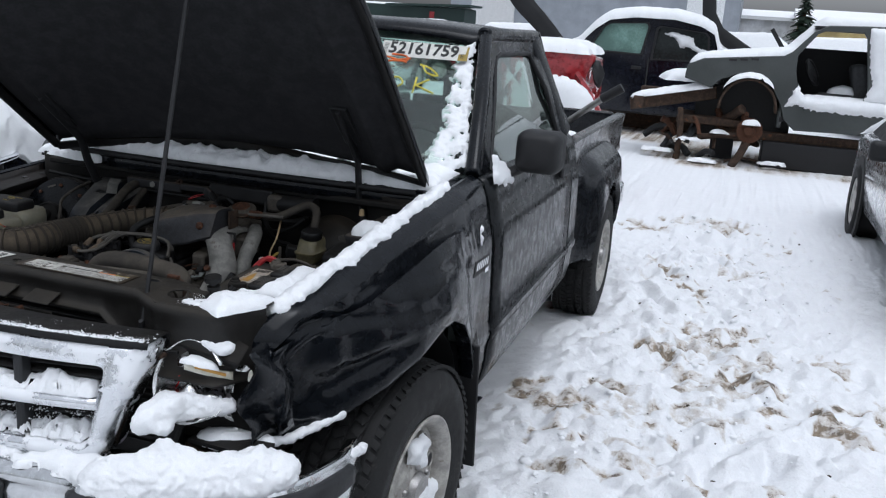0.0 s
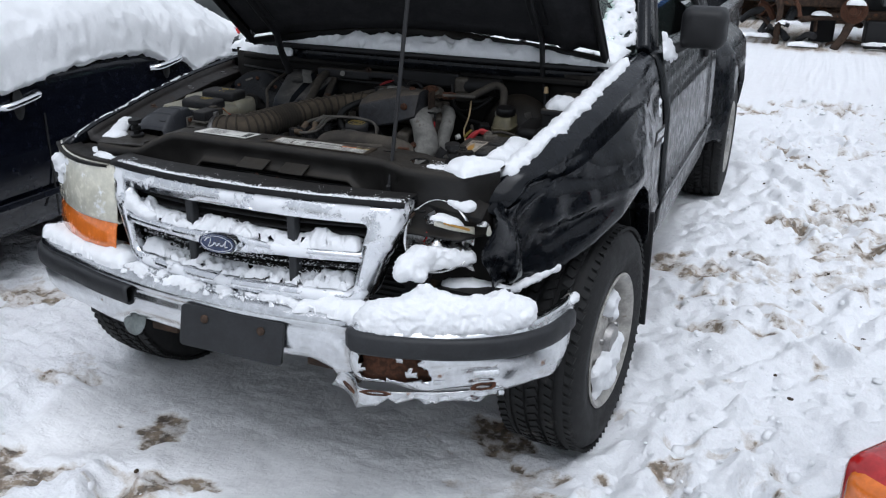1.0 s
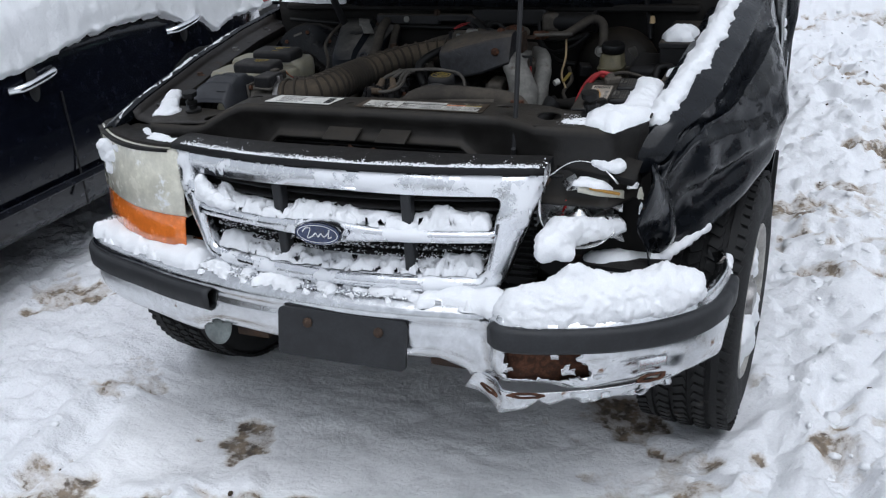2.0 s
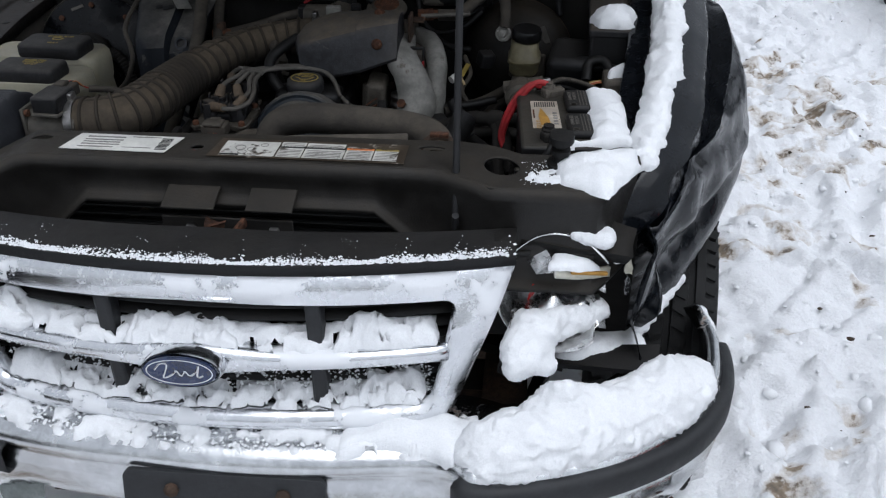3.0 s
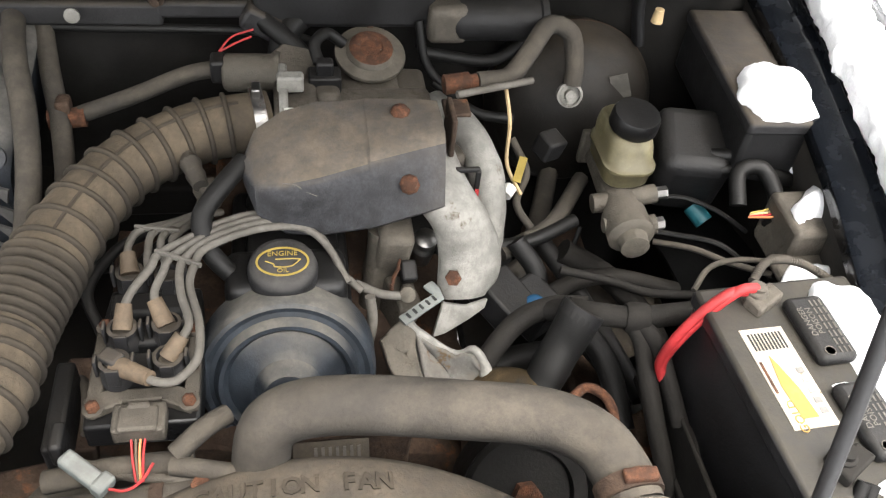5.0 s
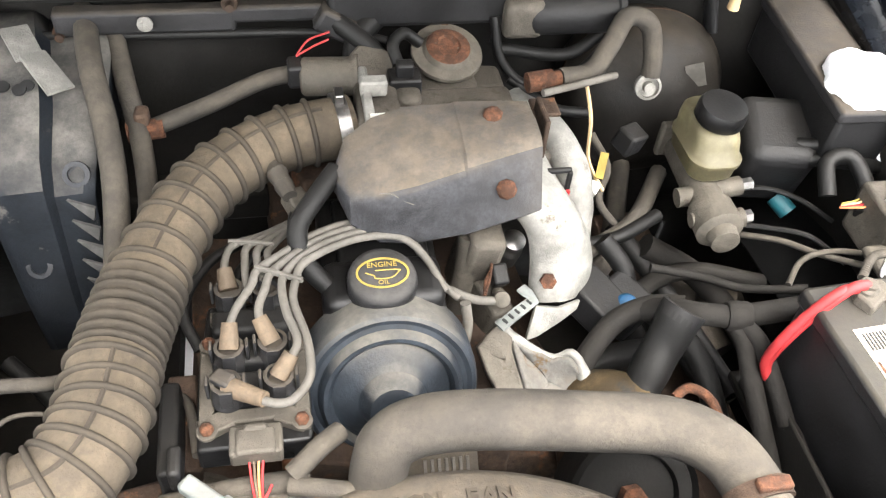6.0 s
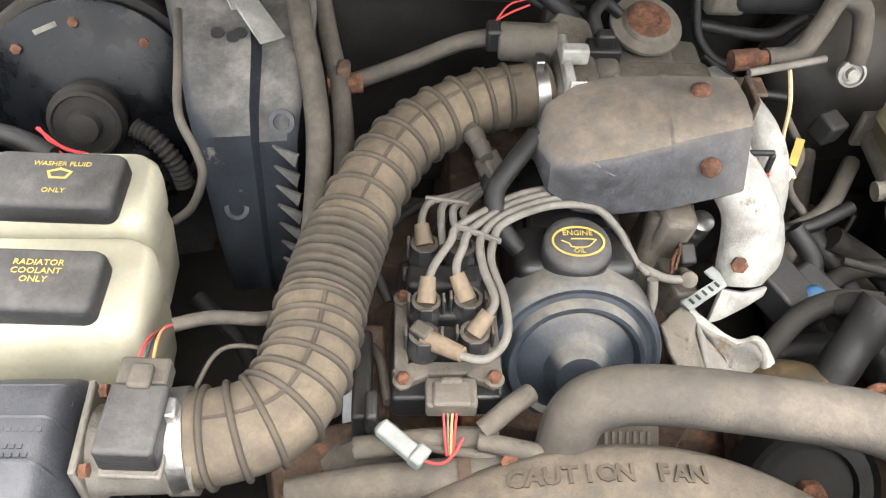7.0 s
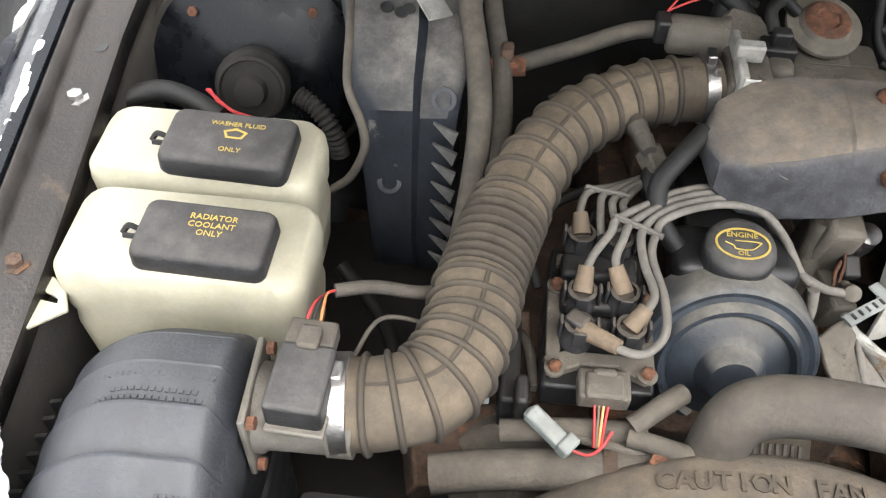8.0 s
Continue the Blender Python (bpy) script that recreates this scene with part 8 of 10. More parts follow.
part("vacuum_hose", tubes(([(0.245, 0.990, 0.985), (0.285, 1.000, 0.985), (0.315, 1.030, 1.000), (0.345, 1.065, 1.015), (0.374, 1.062, 1.005), (0.381, 1.045, 0.970), (0.380, 1.036, 0.948)], 0.0120), seg=12), HOSE, truck, "dusty grey vacuum hose")
part("servo_label", boxes((m @ Vector((0.062, 0.055, 0.032)), (0.028, 0.045, 0.001), m.to_3x3().to_4x4() @ pose(0, 0, 0, 10, -15, 20))), WIRE, servo)
part("grommet", turned([(0.008, 0), (0.006, 0.018), (0.0, 0.02)], axis((0.50, 1.10, 1.0), (0, 0, 1)), 10), CREAMWIRE, servo)
bm = turned([(0.0, -0.14), (0.021, -0.138), (0.022, -0.02), (0.027, -0.016), (0.028, 0.020), (0.024, 0.024), (0.018, 0.026), (0.017, 0.040), (0.010, 0.042), (0.0, 0.042)], axis((0.419, 0.862, 0.87), (-0.03, -1, -0.03)), 22)
cyl = part("master_cylinder", wobble(bm, 0.001, 0.02), GREYALLOY, truck, "silver brake master cylinder", edge=30)
for a, b, r in (((0.408, 0.899, 0.873), (0.464, 0.9, 0.883), 0.012), ((0.418, 0.856, 0.868), (0.452, 0.856, 0.874), 0.012), ((0.386, 0.899, 0.87), (0.413, 0.899, 0.873), 0.012), ((0.39, 0.862, 0.868), (0.413, 0.862, 0.87), 0.009)):
    part("cylinder_port", tube(bmesh.new(), [a, b], r, 14, 1), GREYALLOY, cyl)
part("cylinder_flange", boxes(((0.43, 0.994, 0.883), (0.075, 0.012, 0.05))), ALLOY2, cyl, bevel=0.004)
for x, y, z in ((0.47, 0.9, 0.884), (0.454, 0.856, 0.874)):
    part("line_nut", turned([(0.008, -0.006), (0.008, 0.008), (0.0, 0.009)], axis((x, y, z), (1, 0.05, 0.1)), 6), STEEL, cyl)
res = bmesh.new()
rows = []
for z, w, d, dy in ((0.886, 0.034, 0.040, 0.0), (0.892, 0.048, 0.066, 0.004), (0.900, 0.058, 0.088, 0.008), (0.916, 0.060, 0.092, 0.008), (0.918, 0.065, 0.098, 0.008), (0.923, 0.065, 0.098, 0.008), (0.925, 0.058, 0.090, 0.010), (0.942, 0.056, 0.086, 0.014), (0.952, 0.052, 0.078, 0.017), (0.957, 0.044, 0.066, 0.019)):
    rows.append([(0.424 + x, 0.930 + dy + y, z) for x, y in rounded(w, d, min(w, d) * 0.36, 6)])
vs = grid(res, rows, closed=True)
res.faces.new(vs[0][::-1]), res.faces.new(vs[-1])
reservoir = part("brake_reservoir", res, AMBERTANK, truck, "amber translucent brake fluid reservoir, black cap", edge=60)
part("reservoir_cap", turned([(0.026, -0.006), (0.0295, -0.002), (0.0295, 0.012), (0.027, 0.017), (0.0, 0.018)], axis((0.427, 0.936, 0.962), (0.05, -0.10, 1)), 28), VALVE, reservoir)
for run in (([(0.455, 0.906, 0.869), (0.50, 0.90, 0.875), (0.54, 0.88, 0.87), (0.58, 0.86, 0.85)], 0.0032), ([(0.44, 0.862, 0.859), (0.48, 0.85, 0.86), (0.53, 0.83, 0.86), (0.57, 0.80, 0.84)], 0.0032), ([(0.38, 0.90, 0.83), (0.37, 0.88, 0.78), (0.39, 0.84, 0.74)], 0.0032)):
    part("brake_line", tubes(run, seg=6), BLACKHOSE, truck)
for run in (([(0.40, 1.10, 0.80), (0.33, 0.92, 0.77), (0.27, 0.84, 0.80)], 0.014), ([(0.40, 0.98, 0.84), (0.34, 0.90, 0.835), (0.27, 0.86, 0.83)], 0.011)):
    part("steering_shaft", tubes(run, seg=8), HOSE, truck)
part("hanging_lead", tubes(([(0.285, 1.02, 0.975), (0.292, 0.985, 0.93), (0.288, 0.955, 0.89), (0.305, 0.93, 0.86)], 0.0026), seg=6), CREAMWIRE, truck, "thin cream wire")
part("yellow_tag", boxes(((0.304, 0.948, 0.885), (0.010, 0.034, 0.002), pose(0, 0, 0, 30, 0, -25))), YELLOW, truck, "yellow flag tag on a wire")
part("white_sleeve", tubes(([(0.288, 0.922, 0.880), (0.279, 0.912, 0.876)], 0.008), seg=10), WHITE, truck)

# ---- driver-side corner: fuse box, relays, battery ----
turnz = pose(0, 0, 0, 2, 0, -2)
fuse = part("fuse_box", boxes(((0.592, 1.008, 0.950), (0.078, 0.235, 0.075), turnz)), PLASTIC, truck, "black fuse box with snow on its lid", bevel=0.006)
part("fuse_lid", boxes(((0.592, 1.008, 0.990), (0.084, 0.242, 0.018), turnz)), DUSTY, fuse, bevel=0.005)
relay = part("relay_box", boxes(((0.520, 0.955, 0.89), (0.090, 0.10, 0.10), pose(0, 0, 0, 15, 0, -10))), PLASTIC, truck, "black relay housing", bevel=0.018, segments=3)
part("teal_plug", tubes(([(0.522, 0.905, 0.855), (0.535, 0.885, 0.845)], 0.012)), material("teal_plug", (0.01, 0.09, 0.11), 0.5), relay)
for run in (([(0.53, 0.92, 0.925), (0.58, 0.905, 0.932), (0.64, 0.90, 0.922)], 0.009), ([(0.535, 0.905, 0.915), (0.585, 0.888, 0.920), (0.635, 0.885, 0.910)], 0.009), ([(0.545, 0.85, 0.905), (0.55, 0.88, 0.93), (0.578, 0.88, 0.935), (0.590, 0.850, 0.915), (0.575, 0.82, 0.90)], 0.010), ([(0.645, 0.90, 0.91), (0.665, 0.84, 0.92), (0.655, 0.78, 0.91), (0.62, 0.735, 0.895)], 0.014)):
    part("corner_loom", tubes(run, seg=10), BLACKHOSE, truck)
for k, mat in enumerate((ORANGEWIRE, RED, CREAMWIRE, YELLOW)):
    part("loom_wire", tubes(([(0.550, 0.830, 0.905 + 0.002 * k), (0.568, 0.818 + 0.004 * k, 0.915), (0.580, 0.826 + 0.005 * k, 0.91)], 0.0014), seg=6), mat, truck)
valve_block = part("cruise_servo", boxes(((0.610, 0.805, 0.900), (0.075, 0.075, 0.070)), ((0.600, 0.745, 0.896), (0.10, 0.06, 0.012))), ALLOY2, truck, "grey metal valve block", bevel=0.006)
part("block_can", turned([(0.016, -0.03), (0.018, -0.028), (0.018, 0.02), (0.015, 0.024), (0.0, 0.024)], axis((0.632, 0.772, 0.930), (0, -0.1, 1)), 20), ALLOY2, valve_block)
turnb = pose(0, 0, 0, 0, 0, 3.5)
battery = part("battery", boxes(((0.508, 0.572, 0.862), (0.166, 0.232, 0.165), turnb)), BATTERY, truck, "black car battery half covered in snow", bevel=0.006)
part("battery_lid", boxes(((0.508, 0.572, 0.938), (0.172, 0.240, 0.020), turnb)), BATTERY, battery, bevel=0.005)
for x, y in ((0.517, 0.622), (0.519, 0.520)):
    part("vent_cap", boxes(((x, y, 0.9535), (0.040, 0.078, 0.015), turnb)), PLASTIC, battery, bevel=0.006)
    cap_m = Matrix.Translation((x, y, 0.9613)) @ turnb @ pose(0, 0, 0, 0, 0, 90)
    for k, (text, dx) in enumerate((("DANGER", 0.012), ("POISON", 0.004))):
        letters("moulded_word", text, 0.0088, cap_m @ Matrix.Translation((0.006, dx, 0)), WIRE, battery, 0.0003)
    for k in range(3):
        for j in range(7):
            part("moulded_line", boxes((cap_m @ Vector((-0.030 + 0.0095 * j, -0.003 - 0.005 * k, 0)), (0.0016, 0.007, 0.0006), turnb)), WIRE, battery)
    part("moulded_ring", turned([(0.0055, 0.0), (0.0055, 0.0006), (0.0046, 0.0006), (0.0046, 0.0)], cap_m @ Matrix.Translation((-0.030, 0.008, 0)), 16), WIRE, battery)
lab = pose(0.4655, 0.576, 0.9487, 0, 0, 3.5)
PAPER = material("grubby_paper_label", (0.40, 0.35, 0.29), 0.6, bump=0.05, var=0.2, stain=(0.14, 0.10, 0.06), stain_amount=0.13, stain_scale=30)
blabel = part("battery_label", plate([(-0.0225, -0.056), (0.0225, -0.056), (0.0225, 0.056), (-0.0225, 0.056)], 0.0008, lab), PAPER, battery, "white and gold battery label")
part("gold_arc", plate([(-0.003, -0.046), (0.013, -0.046), (0.010, -0.015), (0.003, 0.012), (-0.001, 0.024), (-0.006, -0.01)], 0.0004, lab @ Matrix.Translation((-0.006, 0.0, 0.0005))), GOLD, blabel)
for k in range(10):
    part("code_bar", boxes((lab @ Vector((-0.016 + 0.0036 * k, 0.040, 0.0004)), (0.0018, 0.020, 0.0004), turnb)), BLACKPRINT_SHADE, blabel)
for k in range(5):
    part("print_line", boxes((lab @ Vector((0.015, -0.040 + 0.011 * k, 0.0004)), (0.007, 0.006, 0.0004), turnb)), BARPRINT, blabel)
letters("print", "GOLD", 0.0125, lab @ Matrix.Translation((-0.012, -0.043, 0.0006)) @ pose(0, 0, 0, 0, 0, 90), GOLD, blabel, 0.0002)
part("red_mark", boxes((lab @ Vector((-0.019, 0.0, 0.0004)), (0.0025, 0.035, 0.0004), turnb)), RUST, blabel)
for y, mat in ((0.668, ALLOY2), (0.484, LOOM)):
    part("terminal", wobble(turned([(0.012, 0), (0.011, 0.018), (0.008, 0.020), (0.008, 0.024), (0.0, 0.024)], axis((0.470, y, 0.945), (0, 0, 1)), 12), 0.001, 0.01), mat, battery)
    part("terminal_clamp", wobble(boxes(((0.478, y - 0.004, 0.953), (0.040, 0.020, 0.014), pose(0, 0, 0, 0, 0, 30))), 0.002, 0.02), mat, battery, bevel=0.003)
part("battery_ledge", boxes(((0.505, 0.453, 0.905), (0.17, 0.012, 0.012), turnb), ((0.505, 0.450, 0.885), (0.17, 0.008, 0.008), turnb)), BATTERY, battery, bevel=0.003)
for k, (dx, dz) in enumerate(((0, 0), (0.010, 0.004))):
    part("red_cable", tubes(([(0.458 + dx, 0.668, 0.962 + dz), (0.438 + dx, 0.664, 0.964 + dz), (0.414 + dx, 0.660, 0.940 + dz), (0.398 + 0.7 * dx, 0.658, 0.905 + dz), (0.391 + 0.3 * dx, 0.656, 0.872), (0.398, 0.650, 0.850)], 0.0052), seg=12), RED, truck, "bright red battery cable")
part("spring_lead", tube(bmesh.new(), [(0.470, 0.680, 0.962), (0.500, 0.708, 0.960), (0.545, 0.718, 0.945), (0.59, 0.715, 0.92)], lambda t: 0.0042 + 0.0007 * math.sin(t * 260), 10, 40), HOSE, truck)
for run in (([(0.480, 0.462, 0.955), (0.468, 0.448, 0.935), (0.445, 0.442, 0.90), (0.425, 0.445, 0.85)], 0.006), ([(0.488, 0.460, 0.953), (0.474, 0.440, 0.925), (0.455, 0.435, 0.88), (0.44, 0.44, 0.83)], 0.006)):
    part("black_cable", tubes(run, seg=10), BLACKHOSE, truck)
part("battery_tray", boxes(((0.505, 0.575, 0.772), (0.20, 0.27, 0.012)), ((0.412, 0.575, 0.80), (0.006, 0.24, 0.07))), INNER, truck, bevel=0.003)
for run in (([(0.300, 0.750, 0.850), (0.318, 0.738, 0.866), (0.338, 0.722, 0.876), (0.362, 0.713, 0.879), (0.383, 0.709, 0.880), (0.425, 0.711, 0.880), (0.478, 0.716, 0.878)], 0.0125), ([(0.372, 0.712, 0.878), (0.384, 0.690, 0.866), (0.386, 0.655, 0.842), (0.391, 0.618, 0.812), (0.402, 0.575, 0.765), (0.41, 0.55, 0.70)], 0.0105), ([(0.378, 0.710, 0.879), (0.395, 0.682, 0.872), (0.403, 0.650, 0.852), (0.412, 0.610, 0.822)], 0.0095), ([(0.340, 0.742, 0.862), (0.305, 0.754, 0.852), (0.266, 0.748, 0.836), (0.230, 0.722, 0.806), (0.205, 0.705, 0.74)], 0.0125)):
    part("battery_lead", tubes(run, seg=12), LOOM, truck, "taped battery cable loom")
part("loom_collar", turned([(0.0145, -0.012), (0.0165, -0.008), (0.0165, 0.010), (0.0145, 0.013)], axis((0.380, 0.709, 0.880), (1, -0.2, 0)), 16), LOOM, truck)
for run, mat_ in ((([(0.30, 0.80, 0.80), (0.36, 0.835, 0.80), (0.42, 0.85, 0.79), (0.50, 0.83, 0.78)], 0.011), LOOM), (([(0.36, 0.89, 0.80), (0.43, 0.87, 0.76), (0.47, 0.82, 0.73), (0.48, 0.74, 0.72)], 0.016), LOOM), (([(0.33, 0.815, 0.845), (0.385, 0.80, 0.84), (0.43, 0.775, 0.842), (0.49, 0.752, 0.86)], 0.005), LOOM), (([(0.41, 0.93, 0.72), (0.44, 0.88, 0.70), (0.46, 0.80, 0.68)], 0.024), DUSTY2), (([(0.33, 0.79, 0.80), (0.36, 0.76, 0.79), (0.38, 0.72, 0.77), (0.385, 0.66, 0.74)], 0.014), BLACKHOSE), (([(0.415, 0.61, 0.82), (0.44, 0.555, 0.80), (0.452, 0.51, 0.76)], 0.0075), LOOM)):
    part("bay_line", tubes(run, seg=10), mat_, truck)
part("steering_gear", wobble(turned([(0.0, 0.05), (0.022, 0.048), (0.026, 0.02), (0.040, 0.016), (0.044, -0.03), (0.036, -0.06), (0.0, -0.06)], axis((0.47, 0.86, 0.70), (-0.2, -0.3, 1)), 22), 0.003, 0.03), DUSTY2, truck, "dirty steering gear housing")
part("frame_rail", wobble(boxes(((0.42, 0.80, 0.60), (0.09, 0.60, 0.10))), 0.003, 0.05), DARKRUST, truck, bevel=0.008)
for run in (([(0.20, 0.745, 0.72), (0.27, 0.755, 0.755), (0.33, 0.745, 0.78)], 0.017), ([(0.36, 0.86, 0.72), (0.41, 0.80, 0.70), (0.45, 0.74, 0.66)], 0.02), ([(0.30, 0.80, 0.78), (0.31, 0.83, 0.82), (0.285, 0.86, 0.85)], 0.012)):
    part("lower_hose_right", tubes(run, seg=10), BLACKHOSE, truck)
part("starter_relay", boxes(((0.30, 0.80, 0.80), (0.05, 0.06, 0.05), pose(0, 0, 0, 10, 0, 35))), PLASTIC, truck, bevel=0.006)

# loose looms and lines along the bulkhead and round the servo
for run in (
            ([(0.0, 1.10, 1.0), (0.04, 1.075, 0.975), (0.06, 1.06, 0.94), (0.075, 1.05, 0.90)], 0.012),
            ([(0.19, 1.10, 1.0), (0.20, 1.08, 0.95), (0.235, 1.06, 0.925), (0.29, 1.06, 0.94), (0.33, 1.075, 0.97)], 0.006),
            ([(0.21, 1.07, 0.93), (0.26, 1.04, 0.905), (0.31, 1.03, 0.90)], 0.007),
            ([(0.30, 0.99, 0.90), (0.315, 0.955, 0.875), (0.30, 0.925, 0.85), (0.32, 0.89, 0.83)], 0.005),
            ([(0.25, 0.865, 0.835), (0.31, 0.872, 0.838), (0.37, 0.90, 0.842)], 0.0085),
            ([(0.46, 0.86, 0.84), (0.50, 0.835, 0.85), (0.53, 0.80, 0.86), (0.56, 0.76, 0.88)], 0.004),
            ([(0.47, 0.76, 0.86), (0.50, 0.79, 0.865), (0.54, 0.795, 0.87), (0.58, 0.77, 0.885)], 0.0035),
            ([(0.33, 0.93, 0.80), (0.37, 0.86, 0.77), (0.40, 0.78, 0.75), (0.42, 0.70, 0.74)], 0.012),
            ([(0.28, 0.90, 0.78), (0.32, 0.82, 0.75), (0.33, 0.74, 0.74)], 0.016),
            ([(-0.40, 0.86, 0.72), (-0.34, 0.80, 0.70), (-0.30, 0.70, 0.70)], 0.010),
            ([(-0.20, 0.74, 0.80), (-0.18, 0.70, 0.83), (-0.17, 0.64, 0.84)], 0.005),
            ([(-0.17, 0.76, 0.84), (-0.185, 0.80, 0.86), (-0.16, 0.85, 0.87), (-0.12, 0.88, 0.87)], 0.006)):
    part("loose_line", tubes(run, seg=10), BLACKHOSE if run[1] > 0.0055 else HOSE, truck)
for at, size, turn_, mat_ in (((0.145, 0.815, 0.80), (0.03, 0.05, 0.05), 20, ALLOY2), ((0.262, 0.80, 0.815), (0.05, 0.06, 0.04), 35, PLASTIC), ((0.345, 0.975, 0.90), (0.03, 0.03, 0.03), 30, PLASTIC), ((-0.19, 0.70, 0.79), (0.03, 0.10, 0.05), 5, DARKRUST), ((-0.24, 0.62, 0.74), (0.10, 0.08, 0.05), 15, DARKRUST)):
    part("small_bracket", wobble(boxes((at, size, pose(0, 0, 0, 12, 8, turn_))), 0.003, 0.02), mat_, truck, bevel=0.004)


# ---- parked cars and wrecks round the truck ----
def section(u, table):
    return lerp_table(table, u)


def car(name, at, turn, table, W, paint, label, windows=(), wheels=(), snow=0.06, snow_from=0.0, r=0.32, tub=True):
    """A car body lofted along its length. table rows: u from the nose, z of sill, waist and top, half width of the top."""
    M = Matrix.Translation(at) @ pose(0, 0, 0, 0, 0, turn)
    thing = empty(name, at, label, "car")
    us = [table[0][0] + (table[-1][0] - table[0][0]) * k / 40 for k in range(41)]
    rows = []
    for u in us:
        zs, zw, zt, wt = section(u, table)
        end = min(u - table[0][0], table[-1][0] - u)
        w = W / 2 * (1 - 0.16 * bell(end / 0.18))
        half = [(w * 0.90, zs), (w * 0.97, zs + 0.06), (w, zs + 0.45 * (zw - zs)), (w * 0.985, zw - 0.06), (w * 0.955, zw), (0.5 * (w * 0.955 + wt), (zw + zt) / 2), (wt, zt - 0.03), (wt * 0.9, zt), (wt * 0.45, zt + 0.02)]
        ring_ = [(u, y, z) for y, z in half] + [(u, -y, z) for y, z in half[::-1]]
        rows.append([M @ Vector(p) for p in ring_])
    bm = bmesh.new()
    vs = grid(bm, rows)
    bm.faces.new(vs[0]), bm.faces.new(vs[-1][::-1])
    part("body", bm, paint, thing, edge=40)
    for u0, u1, u2, u3, side, mat in windows:
        bm = bmesh.new()
        q = []
        for u, top in ((u0, 0), (u1, 0), (u2, 1), (u3, 1)):
            zs, zw, zt, wt = section(u, table)
            w = W / 2
            a, b = Vector((u, side * w * 0.962, zw + 0.03)), Vector((u, side * (wt + 0.008), zt - 0.05))
            q.append(M @ (b if top else a))
        bm.faces.new([bm.verts.new(p) for p in q])
        part("window", bm, mat, thing, solid=0.01, smooth=False)
    for u, side in wheels:
        m = M @ Matrix.Translation((u, side * (W / 2 - 0.10), r)) @ pose(0, 0, 0, -90 * side)
        hub = new("wheel")
        hub.parent, hub.matrix_parent_inverse = thing, thing.matrix_basis.inverted()
        # black disc on the uncut body colours in the shaded wheel opening
        part("arch", turned([(r + 0.07, 0.085), (r + 0.07, 0.105), (0.0, 0.106)], m, 28), BLACKPRINT_SHADE, thing)
        part("tyre", turned([(r * 0.6, 0.0), (r * 0.64, 0.12), (r * 0.9, 0.125), (r, 0.09), (r, -0.09), (r * 0.6, -0.1)], m, 36), TYRE, hub)
        holes = [ring(r * 0.38 * math.cos(a), r * 0.38 * math.sin(a), r * 0.10, r * 0.13, 10, a) for a in (2 * math.pi * k / 6 for k in range(6))]
        part("rim", plate(ring(0, 0, r * 0.63, seg=30), 0.03, m @ Matrix.Translation((0, 0, 0.112)), holes), RIM, hub, bevel=0.006)
        part("rim_well", turned([(r * 0.6, 0.03), (0.0, 0.03)], m, 20), DARKTRIM, hub)
    if snow:
        outline = [(table[0][0] + snow_from, -W / 2 * 0.93), (table[-1][0] - 0.03, -W / 2 * 0.93), (table[-1][0] - 0.03, W / 2 * 0.93), (table[0][0] + snow_from, W / 2 * 0.93)]

        def top(x, y):
            zs, zw, zt, wt = section(x, table)
            a = min(1.0, max(0.0, (abs(y) - wt) / max(W / 2 * 0.95 - wt, 0.02)))
            return zt + 0.01 + (zw - zt) * a

        snow_patch(outline, snow, top, step=0.05, rag=0.06, lump=0.25, label="thick white snow over a parked car", m=M)
    return thing, M


SUV = [(-2.1, 0.30, 0.62, 0.66, 0.60), (-1.9, 0.24, 0.78, 0.80, 0.66), (-0.9, 0.24, 0.86, 0.92, 0.70), (-0.4, 0.25, 0.88, 0.96, 0.66), (0.25, 0.25, 0.89, 1.12, 0.50), (0.8, 0.25, 0.89, 1.16, 0.50), (1.6, 0.25, 0.90, 1.15, 0.50), (2.2, 0.25, 0.90, 1.09, 0.50), (2.55, 0.28, 0.88, 0.92, 0.60), (2.70, 0.34, 0.84, 0.86, 0.60)]
navy, M = car("navy_sedan", (-2.48, 0.0, 0.0), 90, SUV, 1.76, NAVY, "dark navy sedan buried under thick smooth snow", wheels=((-1.25, -1), (1.95, -1)), snow=0.0)
# the sedan's doors: seams, chrome handles, body line
for y in (0.0, 1.105, 2.05):
    part("door_seam", boxes(((-1.6005, y, 0.51), (0.006, 0.005, 0.44))), BLACKPRINT_SHADE, navy)
for y in (0.99, 1.865):
    bm = tubes(([(-1.612, y - 0.10, 0.785 + 0.03 * (y > 1.5)), (-1.578, y - 0.07, 0.79 + 0.03 * (y > 1.5)), (-1.572, y, 0.80 + 0.03 * (y > 1.5)), (-1.578, y + 0.075, 0.812 + 0.03 * (y > 1.5)), (-1.612, y + 0.10, 0.815 + 0.03 * (y > 1.5))], 0.0145), seg=12)
    part("door_handle", bm, CHROME, navy, "bright chrome door handle")
    part("handle_cup", turned([(0.055, 0.0), (0.05, 0.004), (0.0, 0.005)], axis((-1.605, y, 0.785 + 0.03 * (y > 1.5)), (1, 0, 0)) @ Matrix.Diagonal((0.5, 1.15, 1, 1)), 24), BLACKPRINT_SHADE, navy)
part("side_moulding", boxes(((-1.600, 0.95, 0.40), (0.012, 2.2, 0.03))), NAVY, navy, bevel=0.005)
part("tail_lamp", boxes(((-1.66, 2.60, 0.86), (0.14, 0.20, 0.11))), REDLENS, navy, bevel=0.02)
